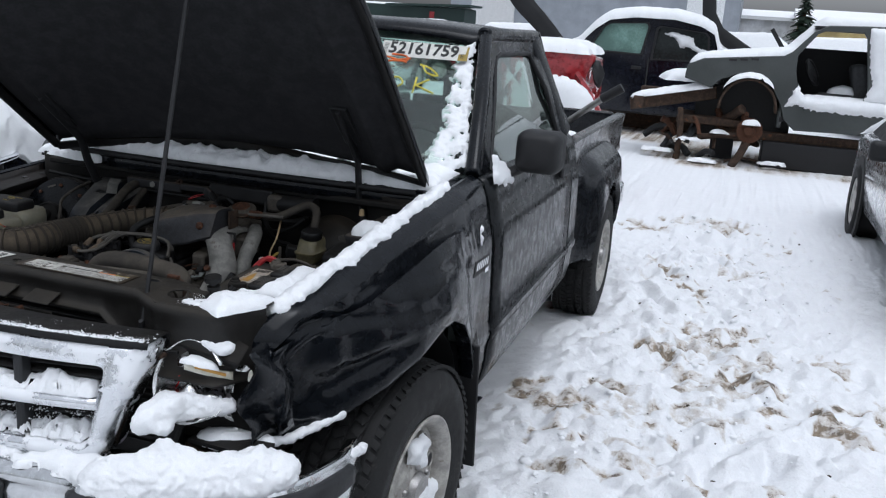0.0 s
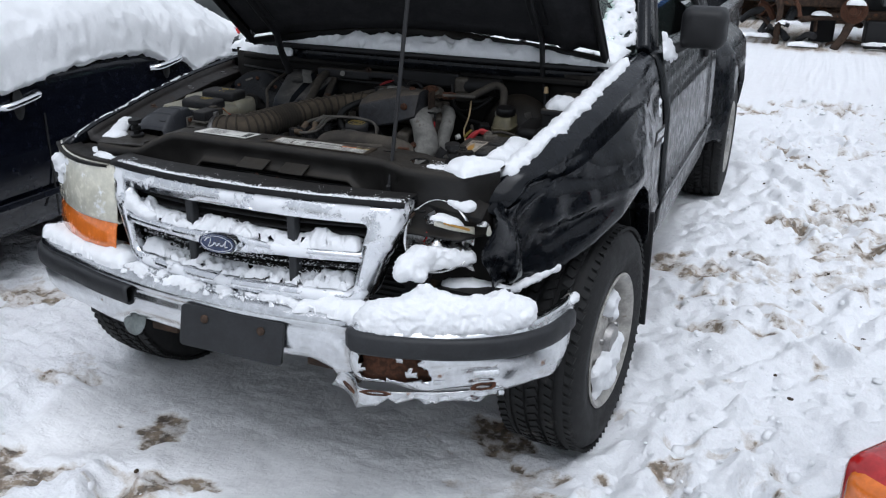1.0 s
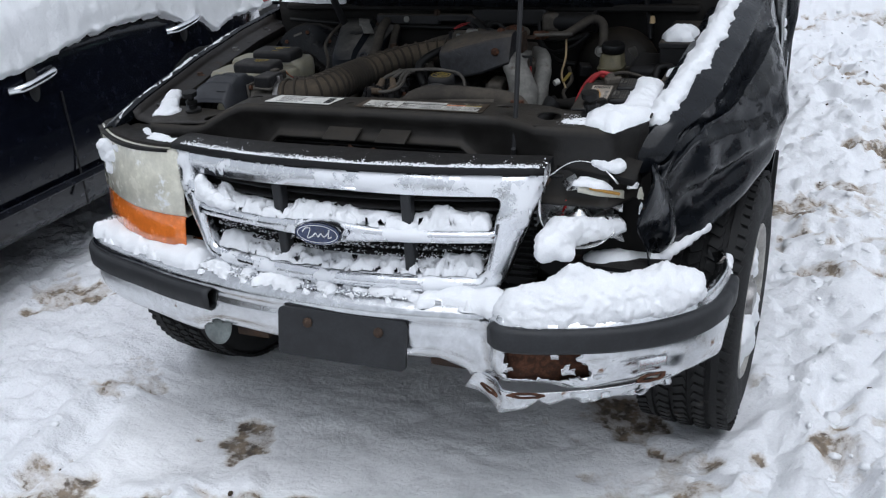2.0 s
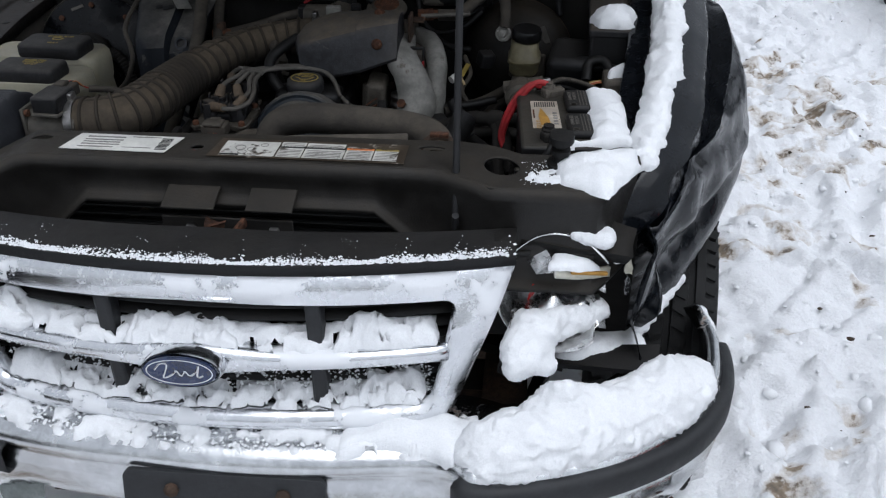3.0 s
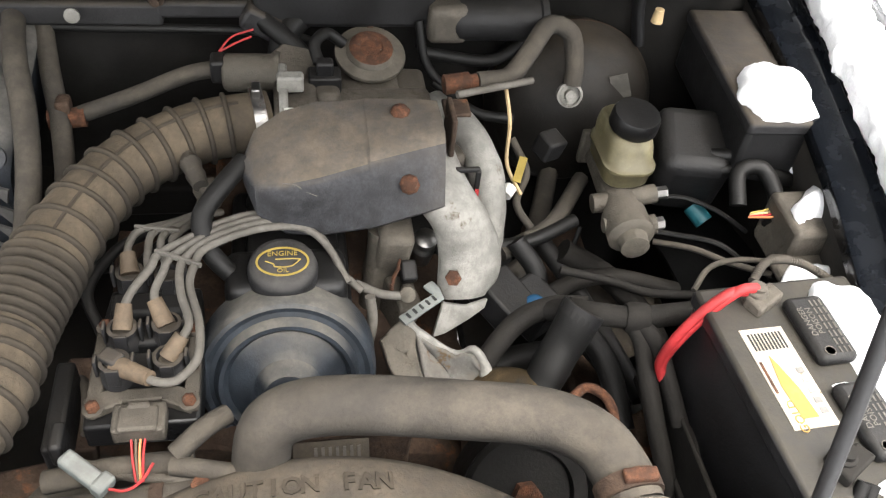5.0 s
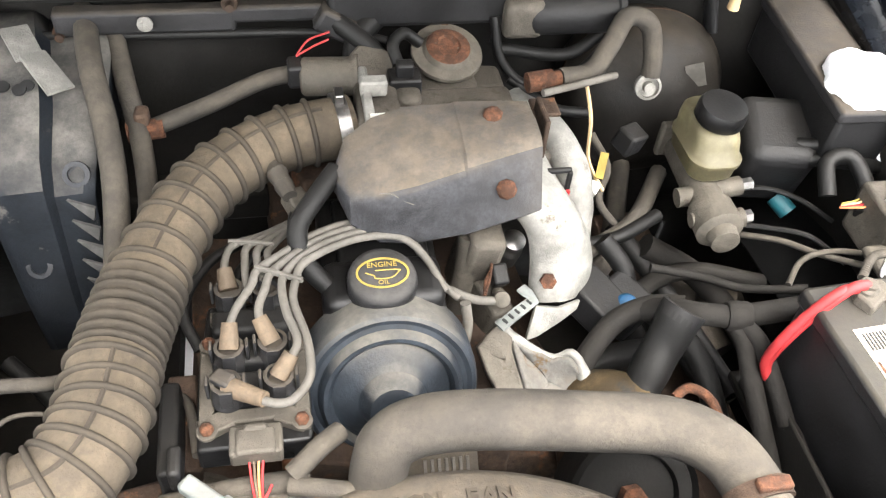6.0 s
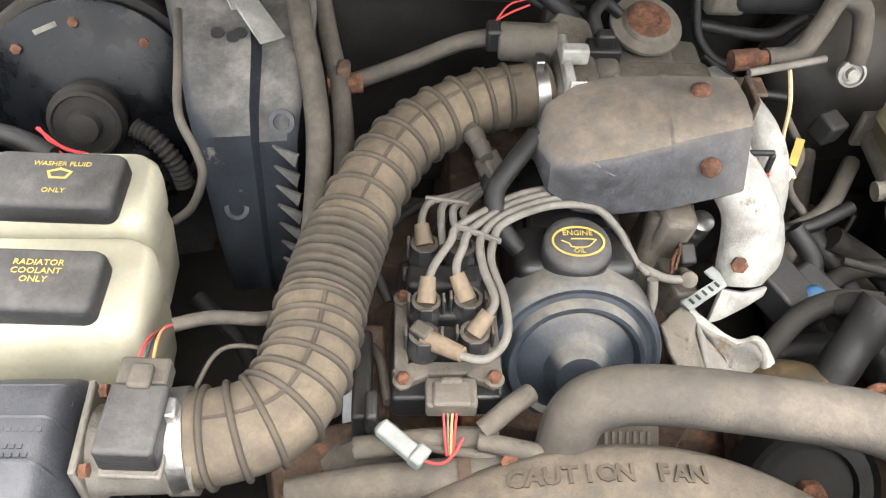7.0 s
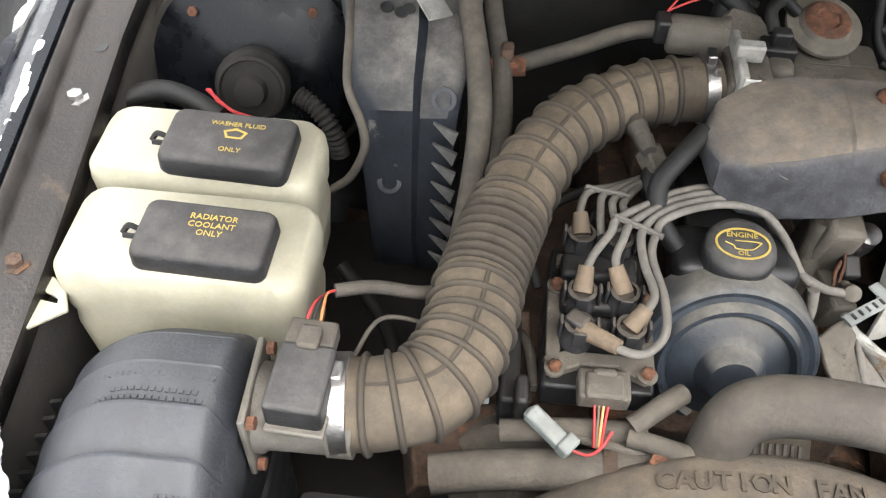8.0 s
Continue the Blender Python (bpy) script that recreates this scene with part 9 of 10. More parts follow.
part("lamp_band", boxes(((-1.655, 2.58, 0.868), (0.142, 0.12, 0.028))), WHITE, navy)


# lower edge of the snow bank along the sedan's flank: y, z
BANK = [(-1.7, 0.824), (0.922, 0.844), (1.034, 0.853), (1.156, 0.883), (1.38, 0.906), (1.664, 0.911), (1.763, 0.888), (1.838, 0.853), (1.901, 0.818), (1.989, 0.833), (2.084, 0.764), (2.261, 0.797), (2.7, 0.797)]
rows = []
for k in range(271):
    y = -2.12 + 4.74 * k / 270
    edge_z = lerp_table(BANK, y)[0] + 0.012 * noise.noise(Vector((y / 0.09, 0, 0))) + 0.010 * noise.noise(Vector((y / 0.035, 3, 0)))
    top_z = 1.05 + 1.75 * max(0.0, section(y, SUV)[2] - 0.90) + 0.05 * noise.noise(Vector((y / 0.4, 1, 0)))
    row = [(-1.630, y, edge_z - 0.02)]
    for j in range(61):
        a = (j / 60) ** 1.5
        x = -1.596 - 1.72 * (0.35 * (0.5 - 0.5 * math.cos(math.pi * a)) + 0.65 * a) if j else -1.594
        z = edge_z + (top_z - edge_z) * (math.sin(math.pi * min(a, 1 - a * 0.98)) ** 0.80 + 0.12 * min(1.0, a / 0.03)) / 1.12
        z += 0.016 * noise.fractal(Vector((x / 0.10, y / 0.10, 2)), 1.0, 2.0, 3) * min(1.0, 4 * a)
        row.append((x + (0.014 * bell((a - 0.05) / 0.05)), y, z))
    rows.append(row)
bm = loft(rows)
crumble(bm, 0.016, 5.0)
bank = part("snow", bm, SNOW, edge=180)
tagged(bank, "thick smooth white snow over the navy sedan", "snow", "snow beds", "stuff")

# olive sedan, tail corner towards the path
OL = [(0.0, 0.36, 0.70, 0.775, 0.58), (0.06, 0.30, 0.75, 0.825, 0.66), (0.35, 0.26, 0.79, 0.86, 0.70), (0.8, 0.24, 0.82, 0.92, 0.66), (1.25, 0.24, 0.85, 1.30, 0.55), (2.2, 0.24, 0.86, 1.36, 0.55), (2.9, 0.24, 0.84, 0.98, 0.64), (4.2, 0.28, 0.70, 0.74, 0.6)]
ang = math.degrees(math.atan2(-0.60, 0.80))
centre = Vector((1.39, -0.215, 0)) + Vector((0.60, 0.80, 0)) * 0.85
olive, M = car("olive_sedan", centre, ang, OL, 1.70, OLIVE, "grey-green sedan with snow on its boot lid", windows=((1.0, 2.7, 2.2, 1.35, 1, DARKTRIM),), wheels=((0.95, 1), (3.4, 1), (0.95, -1)), snow=0.05, snow_from=0.05)
for s in (-1, 1):
    part("tail_lamp", boxes((M @ Vector((0.05, s * 0.72, 0.665)), (0.16, 0.24, 0.16), pose(0, 0, 0, 0, 0, ang))), REDLENS, olive, "red tail lamp", bevel=0.035, segments=3)
    part("side_lamp", boxes((M @ Vector((0.06, s * 0.80, 0.665)), (0.15, 0.10, 0.13), pose(0, 0, 0, 0, 0, ang))), AMBER, olive, bevel=0.03, segments=3)
part("boot_edge", tubes(([tuple(M @ Vector((0.03, -0.74, 0.80))), tuple(M @ Vector((0.005, -0.3, 0.815))), tuple(M @ Vector((0.0, 0.0, 0.82))), tuple(M @ Vector((0.005, 0.3, 0.815))), tuple(M @ Vector((0.03, 0.74, 0.80)))], 0.014)), DARKTRIM, olive)
part("rear_bumper", boxes((M @ Vector((-0.02, 0, 0.47)), (0.16, 1.66, 0.20), pose(0, 0, 0, 0, 0, ang))), OLIVE, olive, bevel=0.05, segments=4)

# silver car across the lane
SV = [(0.0, 0.30, 0.60, 0.64, 0.60), (0.12, 0.22, 0.70, 0.74, 0.66), (1.1, 0.22, 0.82, 0.92, 0.66), (1.75, 0.24, 0.86, 1.32, 0.55), (2.9, 0.24, 0.88, 1.36, 0.55), (3.6, 0.26, 0.88, 1.0, 0.6), (4.3, 0.32, 0.80, 0.84, 0.6)]
silver, M = car("silver_car", (3.34, 3.52, 0.0), 90, SV, 1.66, SILVERCAR, "silver car with black tyres, snow on its roof", windows=((1.5, 3.3, 2.9, 1.95, 1, DARKTRIM), (1.5, 3.3, 2.9, 1.95, -1, DARKTRIM)), wheels=((0.85, 1), (3.4, 1)), snow=0.07, snow_from=0.35)
part("door_mirror", boxes((M @ Vector((1.45, 0.95, 0.95)), (0.20, 0.10, 0.13))), DARKTRIM, silver, bevel=0.03, segments=3)
part("front_skirt", boxes((M @ Vector((-0.02, 0.0, 0.34)), (1.58, 0.12, 0.20))), DARKTRIM, silver, bevel=0.04, segments=3)

# black crew cab wreck in the far row
crew = empty("crew_cab_wreck", (0.0, 14.3, 0.0), "black crew cab pickup wreck under snow, no wheels", "car")
upright = Matrix.Translation((0, 13.5, 0)) @ pose(0, 0, 0, 90)
win1 = [(-1.00, 1.30), (-0.80, 1.66), (-0.70, 1.72), (-0.13, 1.76), (-0.10, 1.70), (-0.18, 1.28)]
win2 = [(0.02, 1.22), (0.06, 1.68), (0.12, 1.72), (0.78, 1.66), (0.83, 1.60), (0.87, 1.24)]
bm = plate([(-1.75, 0.45), (-1.75, 1.05), (-1.42, 1.26), (-1.22, 1.34), (-0.95, 1.66), (-0.72, 1.82), (-0.3, 1.88), (0.3, 1.88), (0.72, 1.80), (0.93, 1.70), (1.02, 1.36), (1.06, 1.20), (1.06, 0.40), (0.9, 0.32), (-1.5, 0.32)], 1.62, upright, [win1, win2])
part("cab", bm, NAVY, crew, bevel=0.03, segments=2)
for w, mat, nm in ((win1, material("pale_green_glass", (0.16, 0.27, 0.235), 0.2, bump=0.0, var=0.3, scale=2.0), "pale green front door glass"), (win2, material("dark_glass", (0.02, 0.025, 0.025), 0.1, bump=0.0), "dark rear door glass")):
    part("window", plate(w, 0.02, upright @ Matrix.Translation((0, 0, -0.05))), mat, crew, nm)
    c = Vector((sum(p[0] for p in w) / len(w), sum(p[1] for p in w) / len(w)))
    big = [tuple(c + (Vector(p) - c) * 1.09) for p in w]
    part("window_seal", plate(big, 0.02, upright @ Matrix.Translation((0, 0, 0.012)), [w]), DARKTRIM, crew)
for x in (-1.06, -0.04, 0.95):
    part("door_seam", boxes(((x, 13.496, 0.86), (0.02, 0.014, 0.72))), BLACKPRINT_SHADE, crew)
part("door_handle", boxes(((-0.22, 13.48, 1.06), (0.16, 0.04, 0.05)), ((0.74, 13.48, 1.06), (0.16, 0.04, 0.05))), DARKTRIM, crew, bevel=0.01)
part("nose", boxes(((-2.2, 14.3, 0.85), (1.0, 1.6, 0.75))), NAVY, crew, bevel=0.12, segments=3)
part("bed", boxes(((2.0, 14.3, 0.90), (1.9, 1.66, 0.85))), NAVY, crew, bevel=0.05)
part("axle_stand", boxes(((-1.4, 13.9, 0.20), (0.4, 0.3, 0.42)), ((1.6, 13.9, 0.22), (0.4, 0.3, 0.48)), ((0.0, 14.6, 0.2), (2.6, 0.8, 0.36))), DARKRUST, crew)
bm = bmesh.new()
bar(bm, [(-2.75, 13.7, 2.45), (-2.35, 13.65, 2.10), (-1.95, 13.62, 1.72), (-1.55, 13.6, 1.30)], 0.30, 0.10, up=(0, 1, 0))
bmesh.ops.subdivide_edges(bm, edges=bm.edges, cuts=3, use_grid_fill=True)
part("raised_hood", wobble(bm, 0.03, 0.2), DARKTRIM, crew, "torn black hood standing up")
bm = bmesh.new()
bar(bm, [(0.74, 13.7, 2.30), (0.80, 13.68, 1.95), (0.98, 13.65, 1.68), (1.45, 13.6, 1.40)], 0.20, 0.08, up=(0, 1, 0))
part("torn_panel", wobble(bm, 0.03, 0.2), DARKTRIM, crew, "bent black panel")
CREWTOP = [(-2.6, 1.24), (-1.42, 1.27), (-1.22, 1.36), (-0.95, 1.66), (-0.72, 1.83), (-0.3, 1.89), (0.3, 1.89), (0.72, 1.81), (0.93, 1.70), (1.02, 1.42), (1.1, 1.33), (3.0, 1.33)]
LC = "thick white snow over the crew cab wreck"
snow_patch([(-2.6, 13.52), (-1.0, 13.47), (0.9, 13.47), (1.1, 13.45), (2.9, 13.5), (2.9, 15.1), (-2.6, 15.1)], 0.13, lambda x, y: lerp_table(CREWTOP, x)[0], step=0.045, rag=0.03, lump=0.15, label=LC, drop=0.05)
snow_patch([(0.14, 1.62), (0.30, 1.66), (0.62, 1.58), (0.64, 1.46), (0.84, 1.40), (0.82, 1.26), (0.70, 1.36), (0.52, 1.44), (0.42, 1.40), (0.36, 1.54)], 0.04, lambda x, y: 0.0, step=0.018, rag=0.03, label="snow stuck to a wreck's side window", m=Matrix.Translation((0, 13.55, 0)) @ pose(0, 0, 0, 90))

# stripped grey wreck on stands
wreck = empty("stripped_wreck", (2.2, 10.9, 0), "stripped grey-green pickup wreck on stands under snow", "car")
bm = plate([(0.74, 1.08), (0.76, 1.25), (0.95, 1.34), (1.90, 1.44), (1.99, 1.50), (2.20, 1.75), (2.35, 1.83), (2.85, 1.85), (3.6, 1.86), (3.6, 0.58), (2.14, 0.54), (2.0, 0.66), (1.93, 0.85), (1.80, 1.05), (1.62, 1.17), (1.42, 1.19), (1.2, 1.10), (1.08, 0.98), (0.95, 1.02)], 0.07, Matrix.Translation((0, 10.6, 0)) @ pose(0, 0, 0, 90), [[(2.12, 1.02), (2.06, 1.26), (2.05, 1.45), (2.24, 1.72), (2.32, 1.76), (2.74, 1.77), (2.79, 1.70), (2.90, 1.06), (2.85, 0.95), (2.2, 0.92)]])
part("fender_panel", bm, GREYWRECK, wreck, bevel=0.01)
part("cab_shell", boxes(((2.75, 11.9, 1.05), (1.5, 0.06, 1.0)), ((2.6, 11.25, 0.66), (1.3, 1.2, 0.06)), ((3.45, 11.3, 1.15), (0.06, 1.3, 0.95)), ((2.85, 11.25, 1.80), (1.3, 1.2, 0.04))), DARKTRIM, wreck)
part("bonnet_deck", boxes(((1.35, 11.4, 1.28), (1.1, 1.5, 0.06), pose(0, 0, 0, 0, -5, 0)), ((1.95, 11.3, 0.95), (0.06, 1.3, 0.8))), GREYWRECK, wreck, bevel=0.02)
part("chassis", boxes(((0.62, 10.75, 0.80), (1.10, 0.10, 0.16), pose(0, 0, 0, 0, -12, 6)), ((0.65, 11.7, 0.80), (1.10, 0.10, 0.16)), ((0.20, 11.2, 0.72), (0.14, 1.2, 0.16)), ((2.4, 10.85, 0.42), (2.4, 0.10, 0.12)), ((1.1, 11.2, 0.55), (0.8, 1.0, 0.10))), DARKRUST, wreck, bevel=0.015)
part("wheel_arch", loft([[(1.55 + 0.36 * math.cos(a), y, 0.74 + 0.40 * math.sin(a)) for y in (10.5, 10.75, 11.0)] for a in (math.pi * k / 14 for k in range(15))]), DARKRUST, wreck, solid=0.03)
for x in (1.30, 1.43, 1.56):
    part("fender_slot", boxes(((x, 10.595, 1.345 + 0.10 * (x - 1.3)), (0.09, 0.014, 0.026))), BLACKPRINT_SHADE, wreck)
# black box put in for the shade of the empty engine bay
part("engine_void_shade", boxes(((1.5, 11.4, 0.72), (1.2, 0.8, 0.75))), BLACKPRINT_SHADE, wreck)
m = axis((1.62, 10.45, 0.50), (-0.1, -1, 0.05))
part("brake_disc", turned([(0.0, 0.09), (0.05, 0.09), (0.055, 0.06), (0.075, 0.055), (0.08, 0.0), (0.155, 0.0), (0.155, -0.03), (0.0, -0.04)], m, 30), RUST, wreck, "orange rusted bare wheel hub")
bm = bmesh.new()
for pts, r_ in ((((1.62, 10.5, 0.47), (1.45, 10.8, 0.50), (1.1, 11.1, 0.52)), 0.05), (((1.5, 10.6, 0.75), (1.35, 10.8, 0.62), (1.2, 11.0, 0.5)), 0.06), (((1.0, 10.6, 0.35), (1.35, 10.6, 0.40), (1.62, 10.5, 0.44)), 0.04), (((1.62, 10.5, 0.4), (1.55, 10.45, 0.2), (1.45, 10.4, 0.04)), 0.05), (((0.75, 10.6, 0.7), (0.78, 10.6, 0.3), (0.76, 10.6, 0.02)), 0.04)):
    tube(bm, pts, r_, 8, 3)
part("suspension_arm", wobble(bm, 0.02, 0.1), DARKRUST, wreck)
rs = random.Random(8)
for k in range(22):
    a = Vector((rs.uniform(0.3, 2.1), rs.uniform(10.5, 11.2), rs.uniform(0.05, 0.75)))
    b = a + Vector((rs.uniform(-0.45, 0.45), rs.uniform(-0.2, 0.3), rs.uniform(-0.25, 0.25)))
    b.z = max(b.z, 0.05)
    part("scrap_rod", wobble(tubes(([a, (a + b) / 2 + Vector((0, 0, 0.05)), b], rs.uniform(0.015, 0.045)), seg=8, per=3), 0.015, 0.06), rs.choice((DARKRUST, INTERIOR, DARKTRIM, RUST)), wreck)
part("steering_wheel", lathe(bmesh.new(), [(0.17 + 0.018 * math.cos(a), 0.018 * math.sin(a)) for a in (2 * math.pi * j / 6 for j in range(7))], axis((2.28, 11.2, 1.25), (0.8, -0.3, 0.4)), 20), DARKTRIM, wreck)
part("seat", boxes(((2.62, 11.15, 0.90), (0.5, 0.5, 0.22)), ((2.85, 11.15, 1.15), (0.18, 0.48, 0.5), pose(0, 0, 0, 0, -15, 0))), INTERIOR, wreck, bevel=0.06, segments=3)
# stand boxes coloured near-black for the shade below the wreck
part("shade_dark_stand", boxes(((2.6, 11.1, 0.20), (1.6, 0.8, 0.34)), ((1.3, 11.3, 0.2), (0.3, 0.3, 0.4))), DARKTRIM, wreck, bevel=0.02)
part("wiper_arm", boxes(((1.80, 10.9, 1.62), (0.05, 0.05, 0.32), pose(0, 0, 0, 0, -35, 0))), DARKTRIM, wreck)
flat_base = lambda z: (lambda x, y: z)
LW = "fresh white snow lying on the stripped wreck"
for x_, y_, z_, w_ in ((0.9, 10.5, 0.30, 0.16), (1.25, 10.6, 0.42, 0.12), (0.5, 10.6, 0.12, 0.2), (1.95, 10.5, 0.10, 0.16), (1.1, 10.4, 0.06, 0.18)):
    snow_patch([(x_ - w_, y_ - 0.06), (x_ + w_, y_ - 0.06), (x_ + w_, y_ + 0.08), (x_ - w_, y_ + 0.08)], 0.05, flat_base(z_), step=0.025, rag=0.05, lump=0.4, label=LW)
snow_patch([(0.78, 10.62), (1.9, 10.62), (2.05, 10.8), (2.75, 10.85), (3.5, 10.85), (3.5, 12.0), (0.82, 12.1)], 0.10, lambda x, y: 1.30 + 0.13 * (x - 0.78) if x < 1.95 else 1.46 + min(0.39, 1.05 * (x - 1.95)), step=0.04, rag=0.03, lump=0.15, label=LW, drop=0.03)
snow_patch([(2.86, 0.95), (3.55, 0.95), (3.55, 1.85), (2.80, 1.83), (2.84, 1.5), (2.93, 1.15)], 0.05, flat_base(0.0), step=0.03, rag=0.03, lump=0.3, label=LW, m=Matrix.Translation((0, 10.6, 0)) @ pose(0, 0, 0, 90))
snow_patch([(1.98, 0.80), (2.10, 1.12), (2.16, 1.02), (2.22, 0.96), (2.9, 0.98), (3.5, 0.95), (3.5, 0.78), (2.3, 0.80), (2.12, 0.86)], 0.06, flat_base(0.0), step=0.025, rag=0.03, lump=0.3, label=LW, m=Matrix.Translation((0, 10.6, 0)) @ pose(0, 0, 0, 90))
snow_patch([(2.12, 10.55), (3.5, 10.55), (3.5, 10.95), (2.12, 10.9)], 0.10, flat_base(0.90), step=0.04, rag=0.05, lump=0.3, label=LW)
snow_patch([(0.08, 10.62), (1.1, 10.62), (1.1, 10.9), (0.08, 10.9)], 0.09, lambda x, y: 0.76 + 0.22 * (x - 0.1), step=0.04, rag=0.06, lump=0.35, label=LW)
snow_patch([(0.5, 10.9), (1.2, 10.9), (1.3, 11.8), (0.3, 11.8)], 0.14, flat_base(1.02), step=0.05, rag=0.08, lump=0.4, label=LW)
snow_patch([(1.25, 10.42), (1.5, 10.40), (1.85, 10.45), (1.80, 10.7), (1.25, 10.7)], 0.06, lambda x, y: 0.74 + math.sqrt(max(0.0, 0.41**2 - (x - 1.55) ** 2)), step=0.03, rag=0.05, lump=0.3, label=LW)
snow_patch([(1.52, 10.33), (1.74, 10.33), (1.74, 10.5), (1.52, 10.5)], 0.07, flat_base(0.58), step=0.02, rag=0.03, lump=0.3, label=LW)
snow_patch([(2.5, 10.95), (2.8, 10.95), (2.9, 11.3), (2.5, 11.3)], 0.10, flat_base(1.02), step=0.03, rag=0.05, lump=0.3, label=LW)

# red wreck beyond the tailgate
red = empty("red_wreck", (0.0, 7.2, 0), "crumpled red car front beside the tailgate, snow on top", "car")
bm = boxes(((-0.25, 7.4, 0.95), (0.7, 0.9, 0.75)), ((-0.10, 7.1, 1.25), (0.45, 0.3, 0.30), pose(0, 0, 0, 0, 10, 0)))
bmesh.ops.subdivide_edges(bm, edges=bm.edges, cuts=4, use_grid_fill=True)
part("crumpled_fender", wobble(bm, 0.06, 0.25, 5), REDPAINT, red, bevel=0.02)
bm = bmesh.new()
bar(bm, [(0.02, 6.95, 1.18), (0.16, 6.9, 1.02), (0.36, 6.85, 0.72), (0.42, 6.85, 0.3)], 0.10, 0.05)
part("bent_pillar", bm, REDPAINT, red, "bent red body pillar")
part("wreck_base", boxes(((-0.4, 7.6, 0.40), (1.2, 1.2, 0.76))), DARKRUST, red, bevel=0.05)
snow_patch([(-0.65, 6.95), (0.12, 6.92), (0.14, 7.3), (0.1, 7.9), (-0.65, 7.9)], 0.12, flat_base(1.36), step=0.04, rag=0.05, lump=0.2, label="fresh white snow lying on the red wreck")

snow_patch([(-0.55, 0.62), (0.10, 0.66), (0.30, 0.78), (0.22, 1.00), (0.05, 1.12), (-0.15, 1.16), (-0.55, 1.18)], 0.10, flat_base(0.0), step=0.03, rag=0.04, lump=0.25, label="fresh white snow heaped against the red wreck", m=Matrix.Translation((0, 6.88, 0)) @ pose(0, 0, 0, 90))
# ragged dark disc added on the red panel's right side
part("dark_patch", wobble(turned([(0.10, 0.0), (0.085, 0.02), (0.0, 0.02)], axis((0.20, 6.98, 1.20), (0.5, -1, 0.1)) @ Matrix.Diagonal((0.55, 1.25, 1, 1)), 20), 0.03, 0.1), DARKTRIM, red, "dark ragged patch on the crumpled red panel")

# bar leaning out of the truck bed
bar_thing = empty("pry_bar", (0.60, 3.3, 0.64), "grey steel bar with black grip leaning in the bed", "bar")
part("shaft", tubes(([(0.45, 3.60, 0.64), (0.63, 3.40, 1.09), (0.80, 3.40, 1.225)], 0.018), seg=10, per=1), STEEL, bar_thing)
part("grip", tubes(([(0.80, 3.40, 1.225), (0.90, 3.40, 1.292)], 0.024), seg=12, per=1), DARKTRIM, bar_thing)
snow_patch([(-0.70, 2.90), (0.70, 2.90), (0.70, 4.58), (-0.70, 4.58)], 0.12, lambda x, y: 0.64 + 0.22 * bell((y - 4.0) / 0.5), step=0.04, rag=0.03, lump=0.3, label="fresh white snow filling the pickup bed")

# ---- far side of the yard ----
def snowed_car(at, turn, size, paint, label):
    L, W, H = size
    tb = [(-L / 2, 0.30, H * 0.50, H * 0.52, W * 0.36), (-L / 2 + 0.5, 0.25, H * 0.56, H * 0.60, W * 0.4), (-L * 0.18, 0.25, H * 0.60, H * 0.70, W * 0.38), (-L * 0.05, 0.25, H * 0.62, H * 0.97, W * 0.33), (L * 0.25, 0.25, H * 0.62, H, W * 0.33), (L * 0.40, 0.28, H * 0.60, H * 0.70, W * 0.38), (L / 2, 0.32, H * 0.52, H * 0.56, W * 0.38)]
    return car("snow_covered_car", at, turn, tb, W, paint, label, windows=((-L * 0.10, L * 0.34, L * 0.25, 0.0, -1, DARKTRIM),), wheels=((-L * 0.32, -1), (L * 0.30, -1)), snow=0.13)


for at, turn, paint, size in (((3.2, 25.0, 0), 10, DARKTRIM, (4.6, 1.8, 1.75)), ((0.9, 22.5, 0), -6, NAVY, (4.4, 1.75, 1.7)), ((-4.9, 22.0, 0), 8, REDPAINT, (4.4, 1.8, 1.55)), ((-8.6, 24.5, 0), 0, DARKTRIM, (4.6, 1.8, 1.5)), ((-12.5, 25.0, 0), 5, GREYWRECK, (4.4, 1.8, 1.45)), ((7.4, 23.5, 0), 0, SILVERCAR, (4.5, 1.8, 1.7)), ((5.6, 17.0, 0), 12, NAVY, (4.6, 1.85, 1.6)), ((-6.5, 16.5, 0), 90, SILVERCAR, (4.5, 1.8, 1.45)), ((-5.2, 10.5, 0), 80, NAVY, (4.5, 1.8, 1.45)), ((-4.9, 4.8, 0), 88, GREYWRECK, (4.5, 1.8, 1.45)), ((12.2, 24.5, 0), 4, DARKTRIM, (4.5, 1.8, 1.6))):
    snowed_car(at, turn, size, paint, "scrap car lying under a thick blanket of snow")


def shed(name, at, size, wall, label, roof_rise=0.8, doors=(), roof=SNOW):
    L, D, H = size
    thing = empty(name, at, label, "building")
    x, y, z = at
    part("wall", boxes(((x, y, H / 2), (L, D, H))), wall, thing)
    bm = bmesh.new()
    rows = [[(x - L / 2 - 0.3, y + d, h) for d, h in ((-D / 2 - 0.4, H), (0, H + roof_rise), (D / 2 + 0.4, H))], [(x + L / 2 + 0.3, y + d, h) for d, h in ((-D / 2 - 0.4, H), (0, H + roof_rise), (D / 2 + 0.4, H))]]
    grid(bm, rows)
    part("roof", bm, roof, thing, solid=-0.25, smooth=False)
    for dx, w, h, mat in doors:
        part("door", boxes(((x + dx, y - D / 2 - 0.04, h / 2), (w, 0.1, h))), mat, thing)
    return thing


